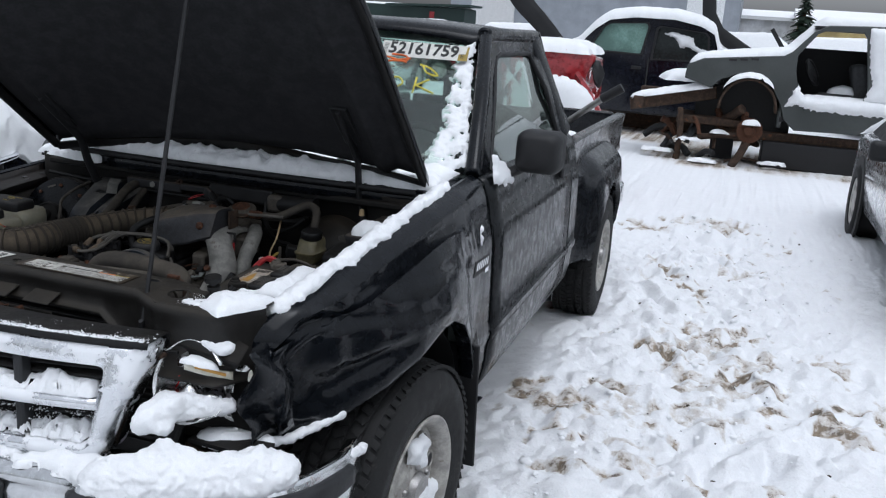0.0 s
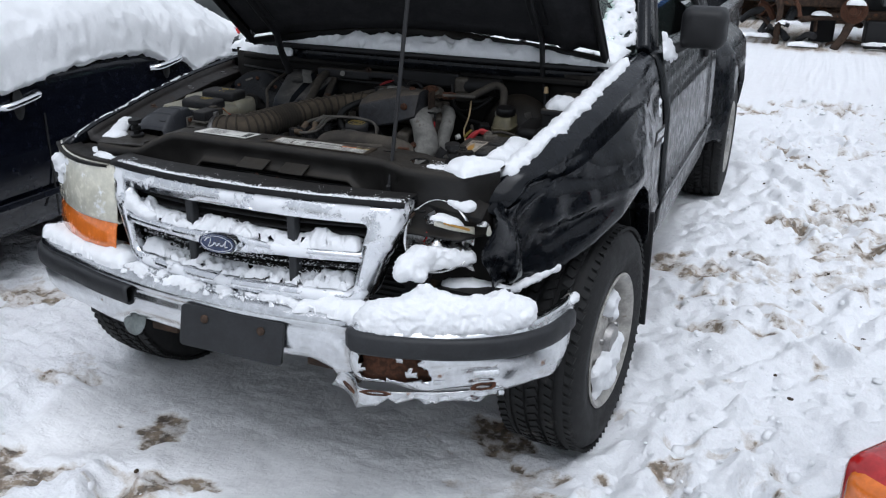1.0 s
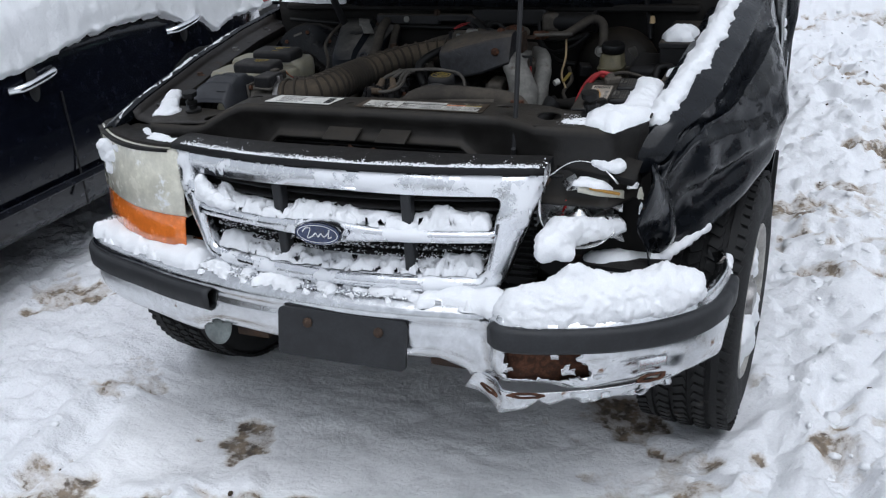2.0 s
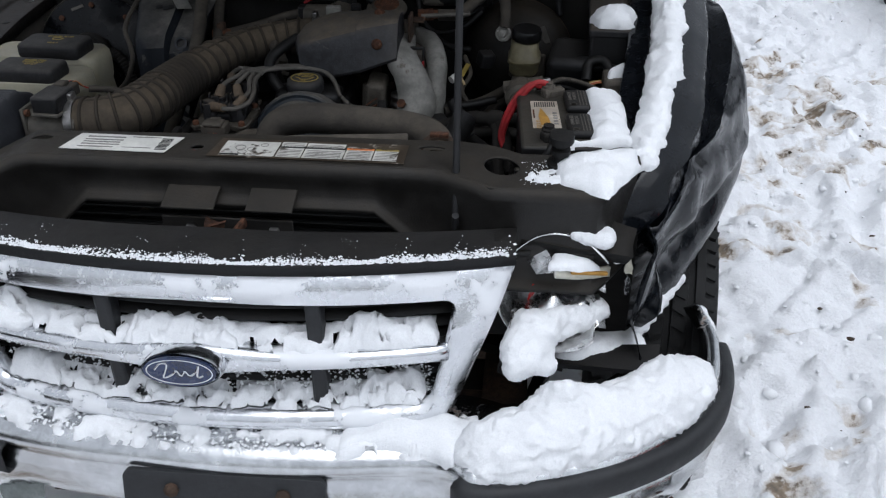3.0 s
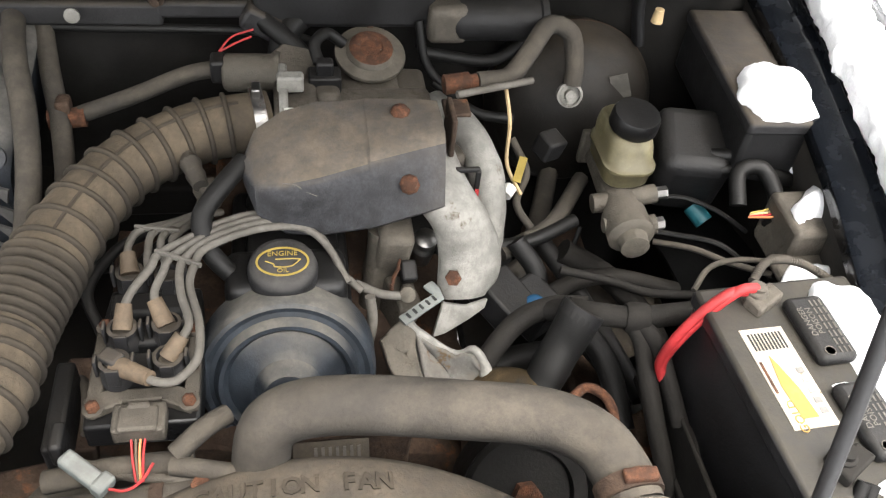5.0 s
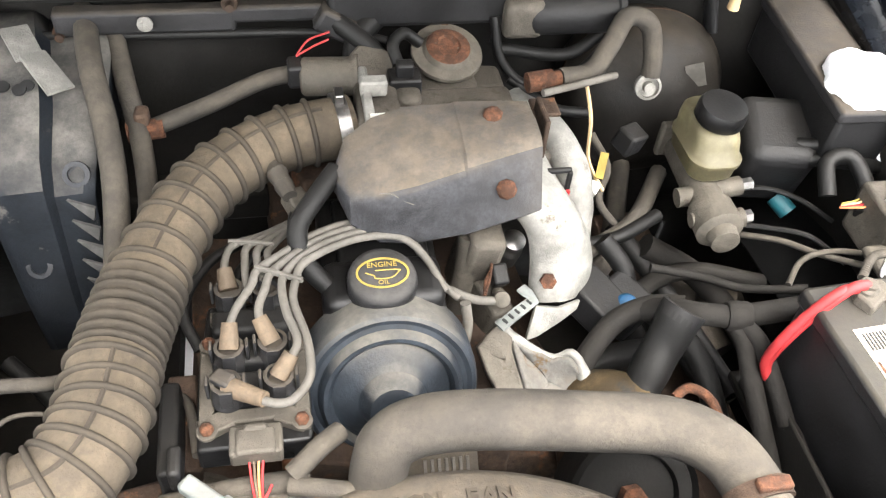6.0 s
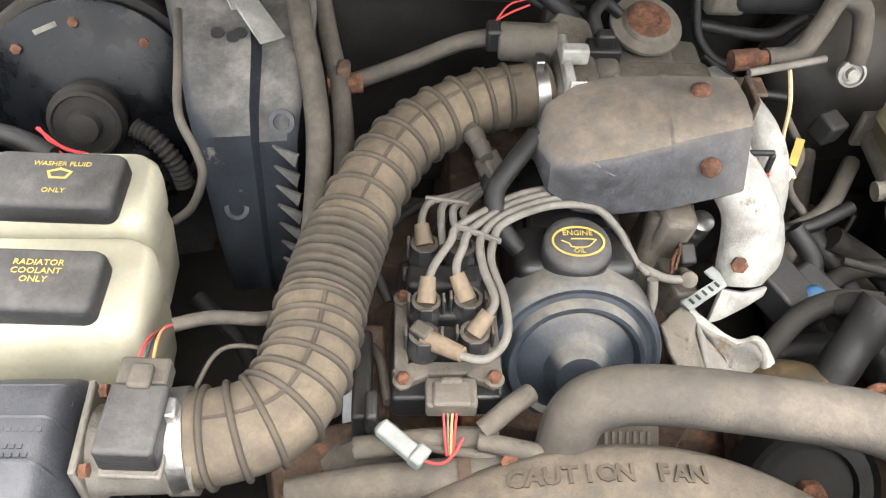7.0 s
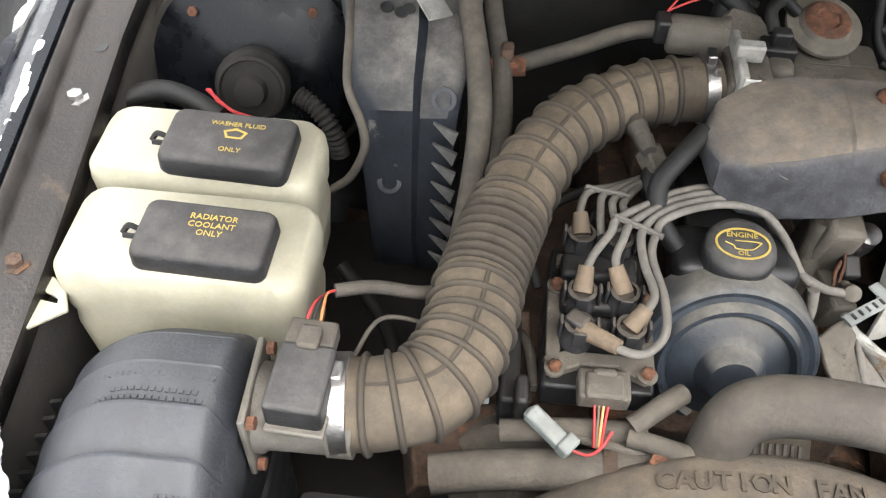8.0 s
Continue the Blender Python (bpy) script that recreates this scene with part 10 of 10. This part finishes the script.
GREYWALL = material("grey_metal_siding", (0.26, 0.28, 0.31), 0.6, var=0.1, scale=1.0)
shed("grey_workshop", (-9.5, 66, 0), (20, 10, 5.5), GREYWALL, "long grey metal workshop with pale doors", doors=((-6.8, 3.2, 3.6, material("pale_door", (0.6, 0.6, 0.6), 0.6)), (2.6, 3.6, 3.8, GREYWALL), (7.8, 2.4, 4.3, material("white_door", (0.7, 0.71, 0.72), 0.6))))
shed("yellow_building", (7.6, 70, 0), (6.2, 8, 3.3), material("yellow_wall", (0.42, 0.33, 0.14), 0.7, scale=1.0), "low yellow building with snowy roof", roof_rise=1.0)
shed("white_building", (2.2, 74, 0), (4.6, 8, 3.6), material("white_wall", (0.62, 0.63, 0.65), 0.7, scale=1.0), "small white building with snowy roof", roof_rise=0.6)
shed("blue_building", (14.0, 78, 0), (6, 8, 4.2), material("blue_wall", (0.03, 0.10, 0.30), 0.6, scale=1.0), "blue building far off", roof_rise=0.2)
dumpster = empty("dumpster", (-18.0, 50, 0), "dark green steel dumpster far across the yard", "dumpster")
GREENST = material("dark_green_steel", (0.012, 0.028, 0.024), 0.5)
part("bin", boxes(((-18.0, 50, 1.25), (7.0, 2.4, 2.3))), GREENST, dumpster, bevel=0.05)
part("lid", boxes(((-16.6, 49.4, 2.48), (5.2, 2.6, 0.12), pose(0, 0, 0, 0, -2, 0))), GREENST, dumpster)
part("red_mark", boxes(((-16.5, 48.77, 1.95), (0.30, 0.02, 0.35))), REDPAINT, dumpster)
for dx in (0, 0.34):
    part("number_bar", boxes(((-16.72 + dx, 48.77, 1.60), (0.26, 0.02, 0.14))), WHITE, dumpster)
snow_patch([(-21.4, 48.9), (-14.6, 48.9), (-14.6, 51.1), (-21.4, 51.1)], 0.12, flat_base(2.4), step=0.25, rag=0.2, label="snow lying along the dumpster's rim")


def spruce(at, h):
    thing = empty("spruce_tree", at, "dark green spruce tree with drooping branches", "tree")
    part("trunk", turned([(0.16, 0.0), (0.12, h * 0.5), (0.02, h)], Matrix.Translation(at), 8), DARKRUST, thing)
    bm = bmesh.new()
    rs = random.Random(5)
    for k in range(520):
        t = rs.random() ** 0.8
        z = h * (0.12 + 0.88 * t)
        reach = (1 - t) * h * 0.34 * rs.uniform(0.45, 1.0) + 0.05
        a = rs.uniform(0, 2 * math.pi)
        d = Vector((math.cos(a), math.sin(a), 0))
        s = d.cross(Vector((0, 0, 1)))
        b = Vector(at) + Vector((0, 0, z))
        tip = b + d * reach + Vector((0, 0, -0.25 * reach))
        w = 0.10 + 0.12 * reach
        vs_ = [bm.verts.new(p) for p in (b + d * reach * 0.3 + s * w, b + d * reach * 0.3 - s * w, tip - s * w * 0.3, tip + s * w * 0.3)]
        bm.faces.new(vs_)
    part("crown", bm, material("spruce_needles", (0.018, 0.035, 0.022), 0.8, scale=4.0), thing, smooth=False)


spruce((4.4, 60.0, 0.0), 5.6)


# ---- snow on the truck ----
rs = random.Random(21)
roll = []
for k in range(46):
    y = 0.436 + 0.0168 * k
    xt, zt = lerp_table(FENDER_TOP, y)
    w = 0.023 + 0.008 * noise.noise(Vector((y * 14, 2, 5))) - 0.012 * max(0.0, y - 0.80)
    roll.append((xt - 0.018 + 0.006 * noise.noise(Vector((y * 11, 8, 1))), y, zt - 0.004, w, 0.022, 0.024 + 0.006 * rs.random()))
    roll.append((xt - 0.034, y, zt - 0.014, 0.016 + 0.005 * rs.random(), 0.018, 0.028))
snow_heap(roll, 0.0055, 0.008, "long roll of snow along the fender edge")
snow_patch([(0.478, 0.378), (0.500, 0.398), (0.540, 0.415), (0.598, 0.438), (0.602, 0.385), (0.576, 0.335), (0.550, 0.290), (0.523, 0.298), (0.490, 0.314), (0.482, 0.345)], 0.021, lambda x, y: 0.951, step=0.005, rag=0.006)
snow_heap([(0.442 + 0.0125 * k, 0.334 - 0.0022 * k, 0.898 - 0.0030 * k, 0.016, 0.010 + 0.0022 * min(k, 7), 0.010 + 0.0006 * k) for k in range(10)], 0.004, 0.004)
part("lamp_panel", wobble(loft([[(0.425 + 0.175 * t, 0.345 + 0.02 * math.sin(4 * t), 0.900 - 0.018 * t), (0.430 + 0.165 * t, 0.315, 0.882 - 0.02 * t), (0.434 + 0.160 * t, 0.300, 0.872 - 0.02 * t), (0.436 + 0.150 * t, 0.302, 0.850 - 0.01 * t)] for t in (k / 12 for k in range(13))]), 0.003, 0.04), INNER, truck, "bent black panel over the lamp", solid=0.003)
snow_patch([(0.528, 0.665), (0.545, 0.690), (0.588, 0.678), (0.596, 0.600), (0.596, 0.462), (0.540, 0.454), (0.488, 0.452), (0.494, 0.464), (0.532, 0.470), (0.532, 0.545), (0.490, 0.556), (0.532, 0.566), (0.532, 0.62)], 0.022, lambda x, y: 0.947, step=0.004, rag=0.006)
snow_patch([(0.498, 0.545), (0.55, 0.55), (0.55, 0.565), (0.498, 0.562)], 0.008, lambda x, y: 0.948, step=0.005, rag=0.008)
snow_patch([(0.556, 0.893), (0.634, 0.893), (0.640, 0.965), (0.600, 0.995), (0.565, 0.975), (0.552, 0.93)], 0.030, lambda x, y: 0.999, step=0.005, rag=0.012)
snow_patch([(0.622, 0.885), (0.655, 0.888), (0.658, 0.918), (0.628, 0.922)], 0.024, lambda x, y: 0.926, step=0.005, rag=0.008)
snow_patch([(0.575, 0.790), (0.640, 0.792), (0.645, 0.830), (0.625, 0.845), (0.585, 0.815)], 0.026, lambda x, y: 0.9355, step=0.005, rag=0.010)
snow_patch([(0.545, 0.725), (0.62, 0.73), (0.62, 0.75), (0.56, 0.75)], 0.012, lambda x, y: 0.902, step=0.005, rag=0.008)
# passenger corner
snow_heap([(-0.655 + 0.012 * k, 0.585 - 0.026 * k, 0.928 - 0.003 * k, 0.012 + 0.0026 * k, 0.022, 0.014 - 0.0003 * k) for k in range(3, 9)] + [(-0.545, 0.395, 0.906, 0.022, 0.026, 0.012)], 0.005, 0.006)
# stuck to the whole headlamp and in the grille's corner
snow_heap([(-0.675, 0.292, 0.846, 0.032, 0.016, 0.020), (-0.690, 0.302, 0.820, 0.022, 0.014, 0.026), (-0.655, 0.282, 0.822, 0.022, 0.012, 0.016), (-0.628, 0.276, 0.850, 0.018, 0.012, 0.012), (-0.680, 0.292, 0.788, 0.016, 0.012, 0.016)], 0.004, 0.007)
snow_heap([(-0.335, 0.184, 0.815, 0.014, 0.018, 0.024), (-0.325, 0.182, 0.795, 0.024, 0.022, 0.026), (-0.300, 0.178, 0.784, 0.030, 0.022, 0.020), (-0.270, 0.172, 0.778, 0.030, 0.020, 0.014)], 0.004, 0.006)
snow_patch([(-0.585, 0.35), (-0.50, 0.30), (-0.45, 0.27), (-0.46, 0.255), (-0.54, 0.285), (-0.60, 0.33)], 0.010, lambda x, y: 0.874, step=0.006)
ys2 = [0.36 + 0.05 * k for k in range(12)]
snow_patch([(-fender_top(-1, y)[0] - 0.002, y) for y in ys2] + [(-fender_top(-1, y)[0] - 0.010 - 0.003 * math.sin(31 * y), y) for y in ys2[::-1]], 0.004, lambda x, y: fender_top(-1, y)[1] + 0.001, step=0.004, rag=0.005, drop=0.004, holes=0.25, clump=0.04)


# bumper ledge, heavier on the crushed side
def ledge(x0, x1, back, n=24):
    a = [bumper_at(bumper_s(x0) + (bumper_s(x1) - bumper_s(x0)) * k / n) for k in range(n + 1)]
    return [(c - o * 0.010).to_tuple()[:2] for c, o in a] + [(c - o * (0.010 + back)).to_tuple()[:2] for c, o in a[::-1]]


snow_patch(ledge(-0.77, 0.36, 0.100), 0.011, lambda x, y: 0.631, step=0.006, rag=0.012, lump=0.5, holes=0.42, clump=0.03, drop=0.008)
snow_patch(ledge(-0.77, -0.36, 0.115), 0.022, lambda x, y: 0.631, step=0.007, rag=0.012, lump=0.4, drop=0.010)
snow_patch(ledge(0.20, 0.38, 0.08), 0.022, lambda x, y: 0.630, step=0.006, rag=0.012, lump=0.4, drop=0.010)
rs = random.Random(12)
lumps = [(0.505, 0.172, 0.655, 0.046, 0.040, 0.066), (0.545, 0.190, 0.655, 0.040, 0.036, 0.052)]
for k in range(24):
    c, o = bumper_at(KINK + 0.055 + 0.0185 * k)
    t = k / 23
    grow = min(1.0, 0.35 + t / 0.22)
    tall = (0.062 - 0.020 * max(0.0, t - 0.86) / 0.14) * grow * rs.uniform(0.90, 1.08)
    wide = (0.050 + 0.008 * rs.random() - 0.010 * max(0.0, t - 0.8) / 0.2) * (0.6 + 0.4 * grow)
    p = c - o * (wide + 0.006)
    lumps.append((p.x, p.y, 0.634, wide, wide, tall))
    p = c - o * (0.022 + 0.014 * rs.random())
    lumps.append((p.x, p.y, 0.634, 0.024, 0.024, (0.024 + 0.012 * rs.random()) * (0.5 + 0.5 * grow)))
snow_heap(lumps, 0.005, 0.0085)
c, o = bumper_at(LONG - 0.06)
snow_heap([(c.x - 0.012, c.y + 0.03 * k, 0.596 - 0.006 * k, 0.012, 0.022, 0.014) for k in range(3)], 0.004, 0.004)
# snow over the torn lower half of the smashed lamp
snow_heap([(0.450, 0.215, 0.742, 0.036, 0.040, 0.032), (0.462, 0.246, 0.752, 0.040, 0.034, 0.034), (0.474, 0.210, 0.726, 0.022, 0.026, 0.020), (0.434, 0.190, 0.730, 0.018, 0.022, 0.022)]
          + [(0.476 + 0.0095 * k, 0.256 + 0.0085 * k, 0.750 - 0.001 * k, 0.022, 0.018, 0.034 - 0.0016 * k) for k in range(9)], 0.005, 0.006)
# drift between the lamp and the fender, and along the fender's torn lip
snow_heap([(0.520 + 0.018 * k, 0.318 + 0.009 * k, 0.662 - 0.002 * k, 0.034, 0.034, 0.020 + 0.005 * math.sin(k)) for k in range(6)], 0.005, 0.004)
lip = []
for k in range(20):
    y = 0.372 + 0.0092 * k
    x, z = lerp_table(CRUSH_LIP, y)
    lip.append((x - 0.006, y, z + 0.004, 0.013 + 0.003 * math.sin(3 * k), 0.013, 0.012 + 0.003 * math.sin(2.1 * k)))
snow_heap(lip, 0.004, 0.003, "thin roll of snow on the torn fender lip")
snow_patch([(0.475, 0.268), (0.51, 0.270), (0.55, 0.296), (0.535, 0.312), (0.485, 0.300)], 0.007, lambda x, y: 0.8475 - 0.30 * max(0.0, x - 0.50), step=0.004, rag=0.006)
# packed into the grille
for z, thick, a, b, sd, hol in ((0.764, 0.030, -0.338, 0.328, 4.0, -0.25), (0.768, 0.046, -0.338, -0.255, 9.0, -0.4), (0.770, 0.030, -0.10, 0.06, 11.0, -0.2), (0.768, 0.034, 0.19, 0.30, 14.0, -0.2), (0.670, 0.016, -0.315, 0.305, 21.0, 0.25), (0.674, 0.022, -0.315, -0.22, 27.0, 0.0), (0.674, 0.030, 0.22, 0.305, 33.0, -0.2)):
    n = 20
    line = [(a + (b - a) * k / n, face_y(a + (b - a) * k / n) + 0.012) for k in range(n + 1)]
    snow_patch(line + [(x, y + 0.050) for x, y in line[::-1]], thick, lambda x, y, z=z: z + 0.25 * (y - face_y(x)), step=0.004, rag=0.008, lump=0.55, seed=sd, holes=hol, clump=0.022)
# speckle on the closing panel above the grille
def speckle(n, place, seed, big=0.0030, label="fine snow grains scattered on the pickup truck"):
    """Loose snow grains as one mesh; place gives a point for two random numbers."""
    rs_ = random.Random(seed)
    bm = bmesh.new()
    for _ in range(n):
        c = Vector(place(rs_.random(), rs_.random()))
        r = big * rs_.uniform(0.35, 1.0) ** 1.5
        vs_ = [bm.verts.new(c + Vector(q) * r * rs_.uniform(0.7, 1.3)) for q in ((1, 0, 0), (0, 1, 0), (-1, 0, 0), (0, -1, 0), (0, 0, 0.9))]
        for k in range(4):
            bm.faces.new((vs_[k], vs_[(k + 1) % 4], vs_[4]))
    ob = part("snow_speckle", bm, SNOW, smooth=False)
    SNOWS.append(ob)
    return tagged(ob, label, "snow", "snow beds", "stuff")


def grain_patch(u):
    return 0.5 + 0.5 * noise.noise(Vector((u * 9, 3, 1)))


speckle(3600, lambda u, v: (-0.40 + 0.82 * u ** 0.8, face_y(-0.40 + 0.82 * u ** 0.8) + 0.030 + 0.075 * v ** 1.3 * grain_patch(u) ** 2, 0.8905 + 0.009 * max(0.0, 1 - ((-0.40 + 0.82 * u ** 0.8) / 0.43) ** 2)), 1, 0.0027)
speckle(520, lambda u, v: (-0.36 + 0.78 * round(u * 11) / 11 + 0.03 * (v - 0.5), face_y(-0.36 + 0.78 * u) + 0.034 + 0.06 * ((v * 13.7) % 1.0) ** 1.5, 0.8905 + 0.009 * max(0.0, 1 - ((-0.36 + 0.78 * u) / 0.43) ** 2)), 7, 0.0034)
snow_patch([(0.434, 0.330), (0.450, 0.365), (0.480, 0.388), (0.505, 0.385), (0.500, 0.322), (0.470, 0.314)], 0.005, lambda x, y: 0.951, step=0.0030, rag=0.010, lump=0.8, holes=0.30, clump=0.010, drop=0.003)
speckle(260, lambda u, v: (0.430 + 0.066 * u ** 0.6, 0.312 + 0.075 * v + 0.02 * u, 0.9520), 3, 0.0018)
speckle(2600, lambda u, v: (-0.32 + 0.64 * u, face_y(-0.32 + 0.64 * u) + 0.030 + 0.034 * v, 0.6750 + 0.021 * int(3.99 * ((v * 91.7 + u * 613.0) % 1.0) ** 1.4)), 5, 0.0034)
speckle(2600, lambda u, v: (-0.76 + 1.10 * u, bumper_line(-0.76 + 1.10 * u) + 0.02 + 0.10 * v, 0.632), 6, 0.0040)
# cowl and windscreen
n = 30
front_edge = [(-0.66 + 1.33 * k / n, 1.225 - 0.10 * (1 - ((-0.66 + 1.33 * k / n) / 0.715) ** 2)) for k in range(n + 1)]
snow_patch(front_edge + [(0.70, 1.40), (0.3, 1.325), (0.0, 1.31), (-0.3, 1.325), (-0.68, 1.40)], 0.030, lambda x, y: 1.088 + 0.07 * (y - 1.2) + 0.014 * (1 - (x / 0.715) ** 2), step=0.010, rag=0.016, lump=0.5)
snow_patch([(s_ * 0.69, 1.192 - 0.10 * (1 - s_ * s_)) for s_ in (j / 15 - 1 for j in range(31))] + [(s_ * 0.69, 1.300 - 0.10 * (1 - s_ * s_)) for s_ in (1 - j / 15 for j in range(31))], 0.040, lambda x, y: 1.084 + 0.014 * (1 - (x / 0.7) ** 2), step=0.006, rag=0.010, lump=0.5, drop=0.012)
snow_patch([(-0.70, 1.150), (-0.60, 1.125), (-0.52, 1.105), (-0.42, 1.095), (-0.42, 1.16), (-0.55, 1.20), (-0.70, 1.24)], 0.046, lambda x, y: 1.050, step=0.006, rag=0.010, lump=0.35)
# on the glass by the driver-side pillar
run = (A1 - A0)
slope = math.degrees(math.atan2(run.z, run.y))
lean = math.degrees(math.atan2(-run.x, math.hypot(run.y, run.z)))
pane_m = Matrix.Translation(A0 + Vector((-0.055, 0.0, 0.012))) @ pose(0, 0, 0, slope, 0, 0) @ pose(0, 0, 0, 0, 0, lean)
snow_patch([(-0.13, 0.0), (0.03, 0.0), (0.035, 0.12), (0.022, 0.30), (0.02, 0.62), (-0.020, 0.62), (-0.05, 0.50), (-0.045, 0.40), (-0.07, 0.30), (-0.055, 0.22), (-0.085, 0.14), (-0.10, 0.07)], 0.009, lambda x, y: 0.0, step=0.005, rag=0.020, lump=0.8, holes=0.12, clump=0.045, m=pane_m, label="wet snow clinging to the windscreen edge")
snow_patch([(-0.32, 0.0), (-0.06, 0.0), (-0.10, 0.06), (-0.18, 0.09), (-0.27, 0.05)], 0.014, lambda x, y: 0.0, step=0.007, rag=0.022, lump=0.8, holes=-0.1, clump=0.04, m=pane_m, label="wet snow clinging to the windscreen base")
# driver's door: snow under the window and behind the mirror
door_m = Matrix.Translation((0.800, 1.50, 1.075)) @ pose(0, 0, 0, 0, 78, 0)
snow_patch([(-0.10, -0.06), (0.0, -0.07), (0.02, 0.16), (-0.03, 0.10), (-0.07, 0.02)], 0.010, lambda x, y: 0.0, step=0.007, rag=0.016, lump=0.6, m=door_m, label="wet snow clinging below the door window")
side_m = Matrix.Translation((0.835, 1.20, 0.98)) @ pose(0, 0, 0, 0, 86, 0)
snow_patch([(-0.03, -0.012), (0.0, -0.016), (0.045, -0.006), (0.05, 0.008), (0.0, 0.012)], 0.003, lambda x, y: 0.0, step=0.005, rag=0.010, lump=0.6, holes=0.3, m=side_m, label="small snow smear on the fender")
# on the driver-side wheel
wheel_m = Matrix.Translation((0.80, 0.805, 0.345)) @ pose(0, 0, 0, 0, 0, -4) @ pose(0, 0, 0, 0, 90, 0)
snow_patch([(0.05, -0.12), (0.15, -0.07), (0.17, 0.03), (0.12, 0.12), (0.04, 0.15), (-0.02, 0.05), (0.02, -0.04)], 0.030, lambda x, y: 0.008, step=0.007, rag=0.018, lump=0.5, m=wheel_m, label="snow packed against the wheel rim")
snow_patch([(-0.15, -0.02), (-0.08, -0.03), (-0.06, 0.05), (-0.10, 0.11), (-0.15, 0.07)], 0.024, lambda x, y: 0.004, step=0.007, rag=0.016, lump=0.5, m=wheel_m, label="snow packed against the wheel rim")
# stock sticker, crayon marks and the door badge
mid = Vector((0.415, 1.775, 1.452))
stick_m = Matrix.Translation(mid) @ pose(0, 0, 0, 0, 0, 7) @ pose(0, 0, 0, slope + 5, 0, 0)
sticker2 = tagged(part("stock_sticker", plate([(-0.155, -0.036), (0.155, -0.036), (0.155, 0.036), (-0.155, 0.036)], 0.001, stick_m), WHITE), "white stock sticker with black number on the windscreen", "sticker")
letters("number", "52161759", 0.068, stick_m @ Matrix.Translation((-0.004, 0.002, 0.0012)) @ Matrix.Diagonal((0.92, 1.12, 1, 1)), BLACKPRINT_SHADE, sticker2, 0.0003, 0.0018)
letters("letter", "E", 0.026, stick_m @ Matrix.Translation((0.135, -0.016, 0.0012)), BLACKPRINT_SHADE, sticker2, 0.0003)
part("yellow_corner", plate([(0.122, -0.036), (0.155, -0.036), (0.155, 0.030), (0.148, 0.030), (0.146, -0.004), (0.122, -0.006)], 0.0004, stick_m @ Matrix.Translation((0, 0, 0.0006))), YELLOW, sticker2)
for k in range(7):
    part("code_bar", boxes((stick_m @ Vector((-0.140, -0.02 + 0.007 * k, 0.0008)), (0.016, 0.003, 0.0006), pose(0, 0, 0, slope + 5, 0, 0))), BARPRINT, sticker2)
CRAYON = material("yellow_crayon", (0.62, 0.55, 0.08), 0.8)
OCRAYON = material("orange_crayon", (0.75, 0.16, 0.04), 0.8)
crayon = empty("crayon_marks", tuple(mid), "yellow and orange crayon scrawl on the windscreen", "marks")
for strokes, mat in (([[(0.00, -0.13), (0.00, -0.20)], [(0.045, -0.135), (0.005, -0.165)], [(0.005, -0.165), (0.07, -0.195)], [(-0.10, -0.14), (-0.06, -0.135), (-0.045, -0.165), (-0.09, -0.20)], [(0.0, -0.07), (0.04, -0.085), (0.07, -0.115), (0.03, -0.105), (0.01, -0.075)]], CRAYON), ([[(-0.14, -0.04), (-0.05, -0.065)], [(-0.14, -0.07), (-0.04, -0.045)], [(-0.11, -0.03), (-0.06, -0.035), (-0.05, -0.055), (-0.10, -0.06)]], OCRAYON)):
    for st in strokes:
        part("stroke", tubes(([tuple(stick_m @ Vector((x, y, 0.004 - 0.02 * abs(y)))) for x, y in st], 0.0035), seg=5, per=3), mat, crayon)
badge_m = Matrix.Translation((0.8465, 1.185, 0.885)) @ pose(0, 0, 0, 90, 0, 90) @ pose(0, 0, 0, 0, 0, -2)
nameplate = part("name_badge", plate([(-0.075, -0.022), (0.070, -0.022), (0.078, 0.022), (-0.066, 0.022)], 0.004, badge_m), BLACKPRINT_SHADE, truck, "black and silver name badge")
for k in range(6):
    part("badge_bar", plate([(-0.008, -0.010), (0.004, -0.010), (0.009, 0.013), (-0.003, 0.013)], 0.003, badge_m @ Matrix.Translation((-0.054 + 0.0205 * k, 0.004, 0.002))), CHROME, nameplate)
part("badge_block", boxes((badge_m @ Vector((0.045, -0.022, 0.001)), (0.003, 0.035, 0.014))), CHROME, nameplate)
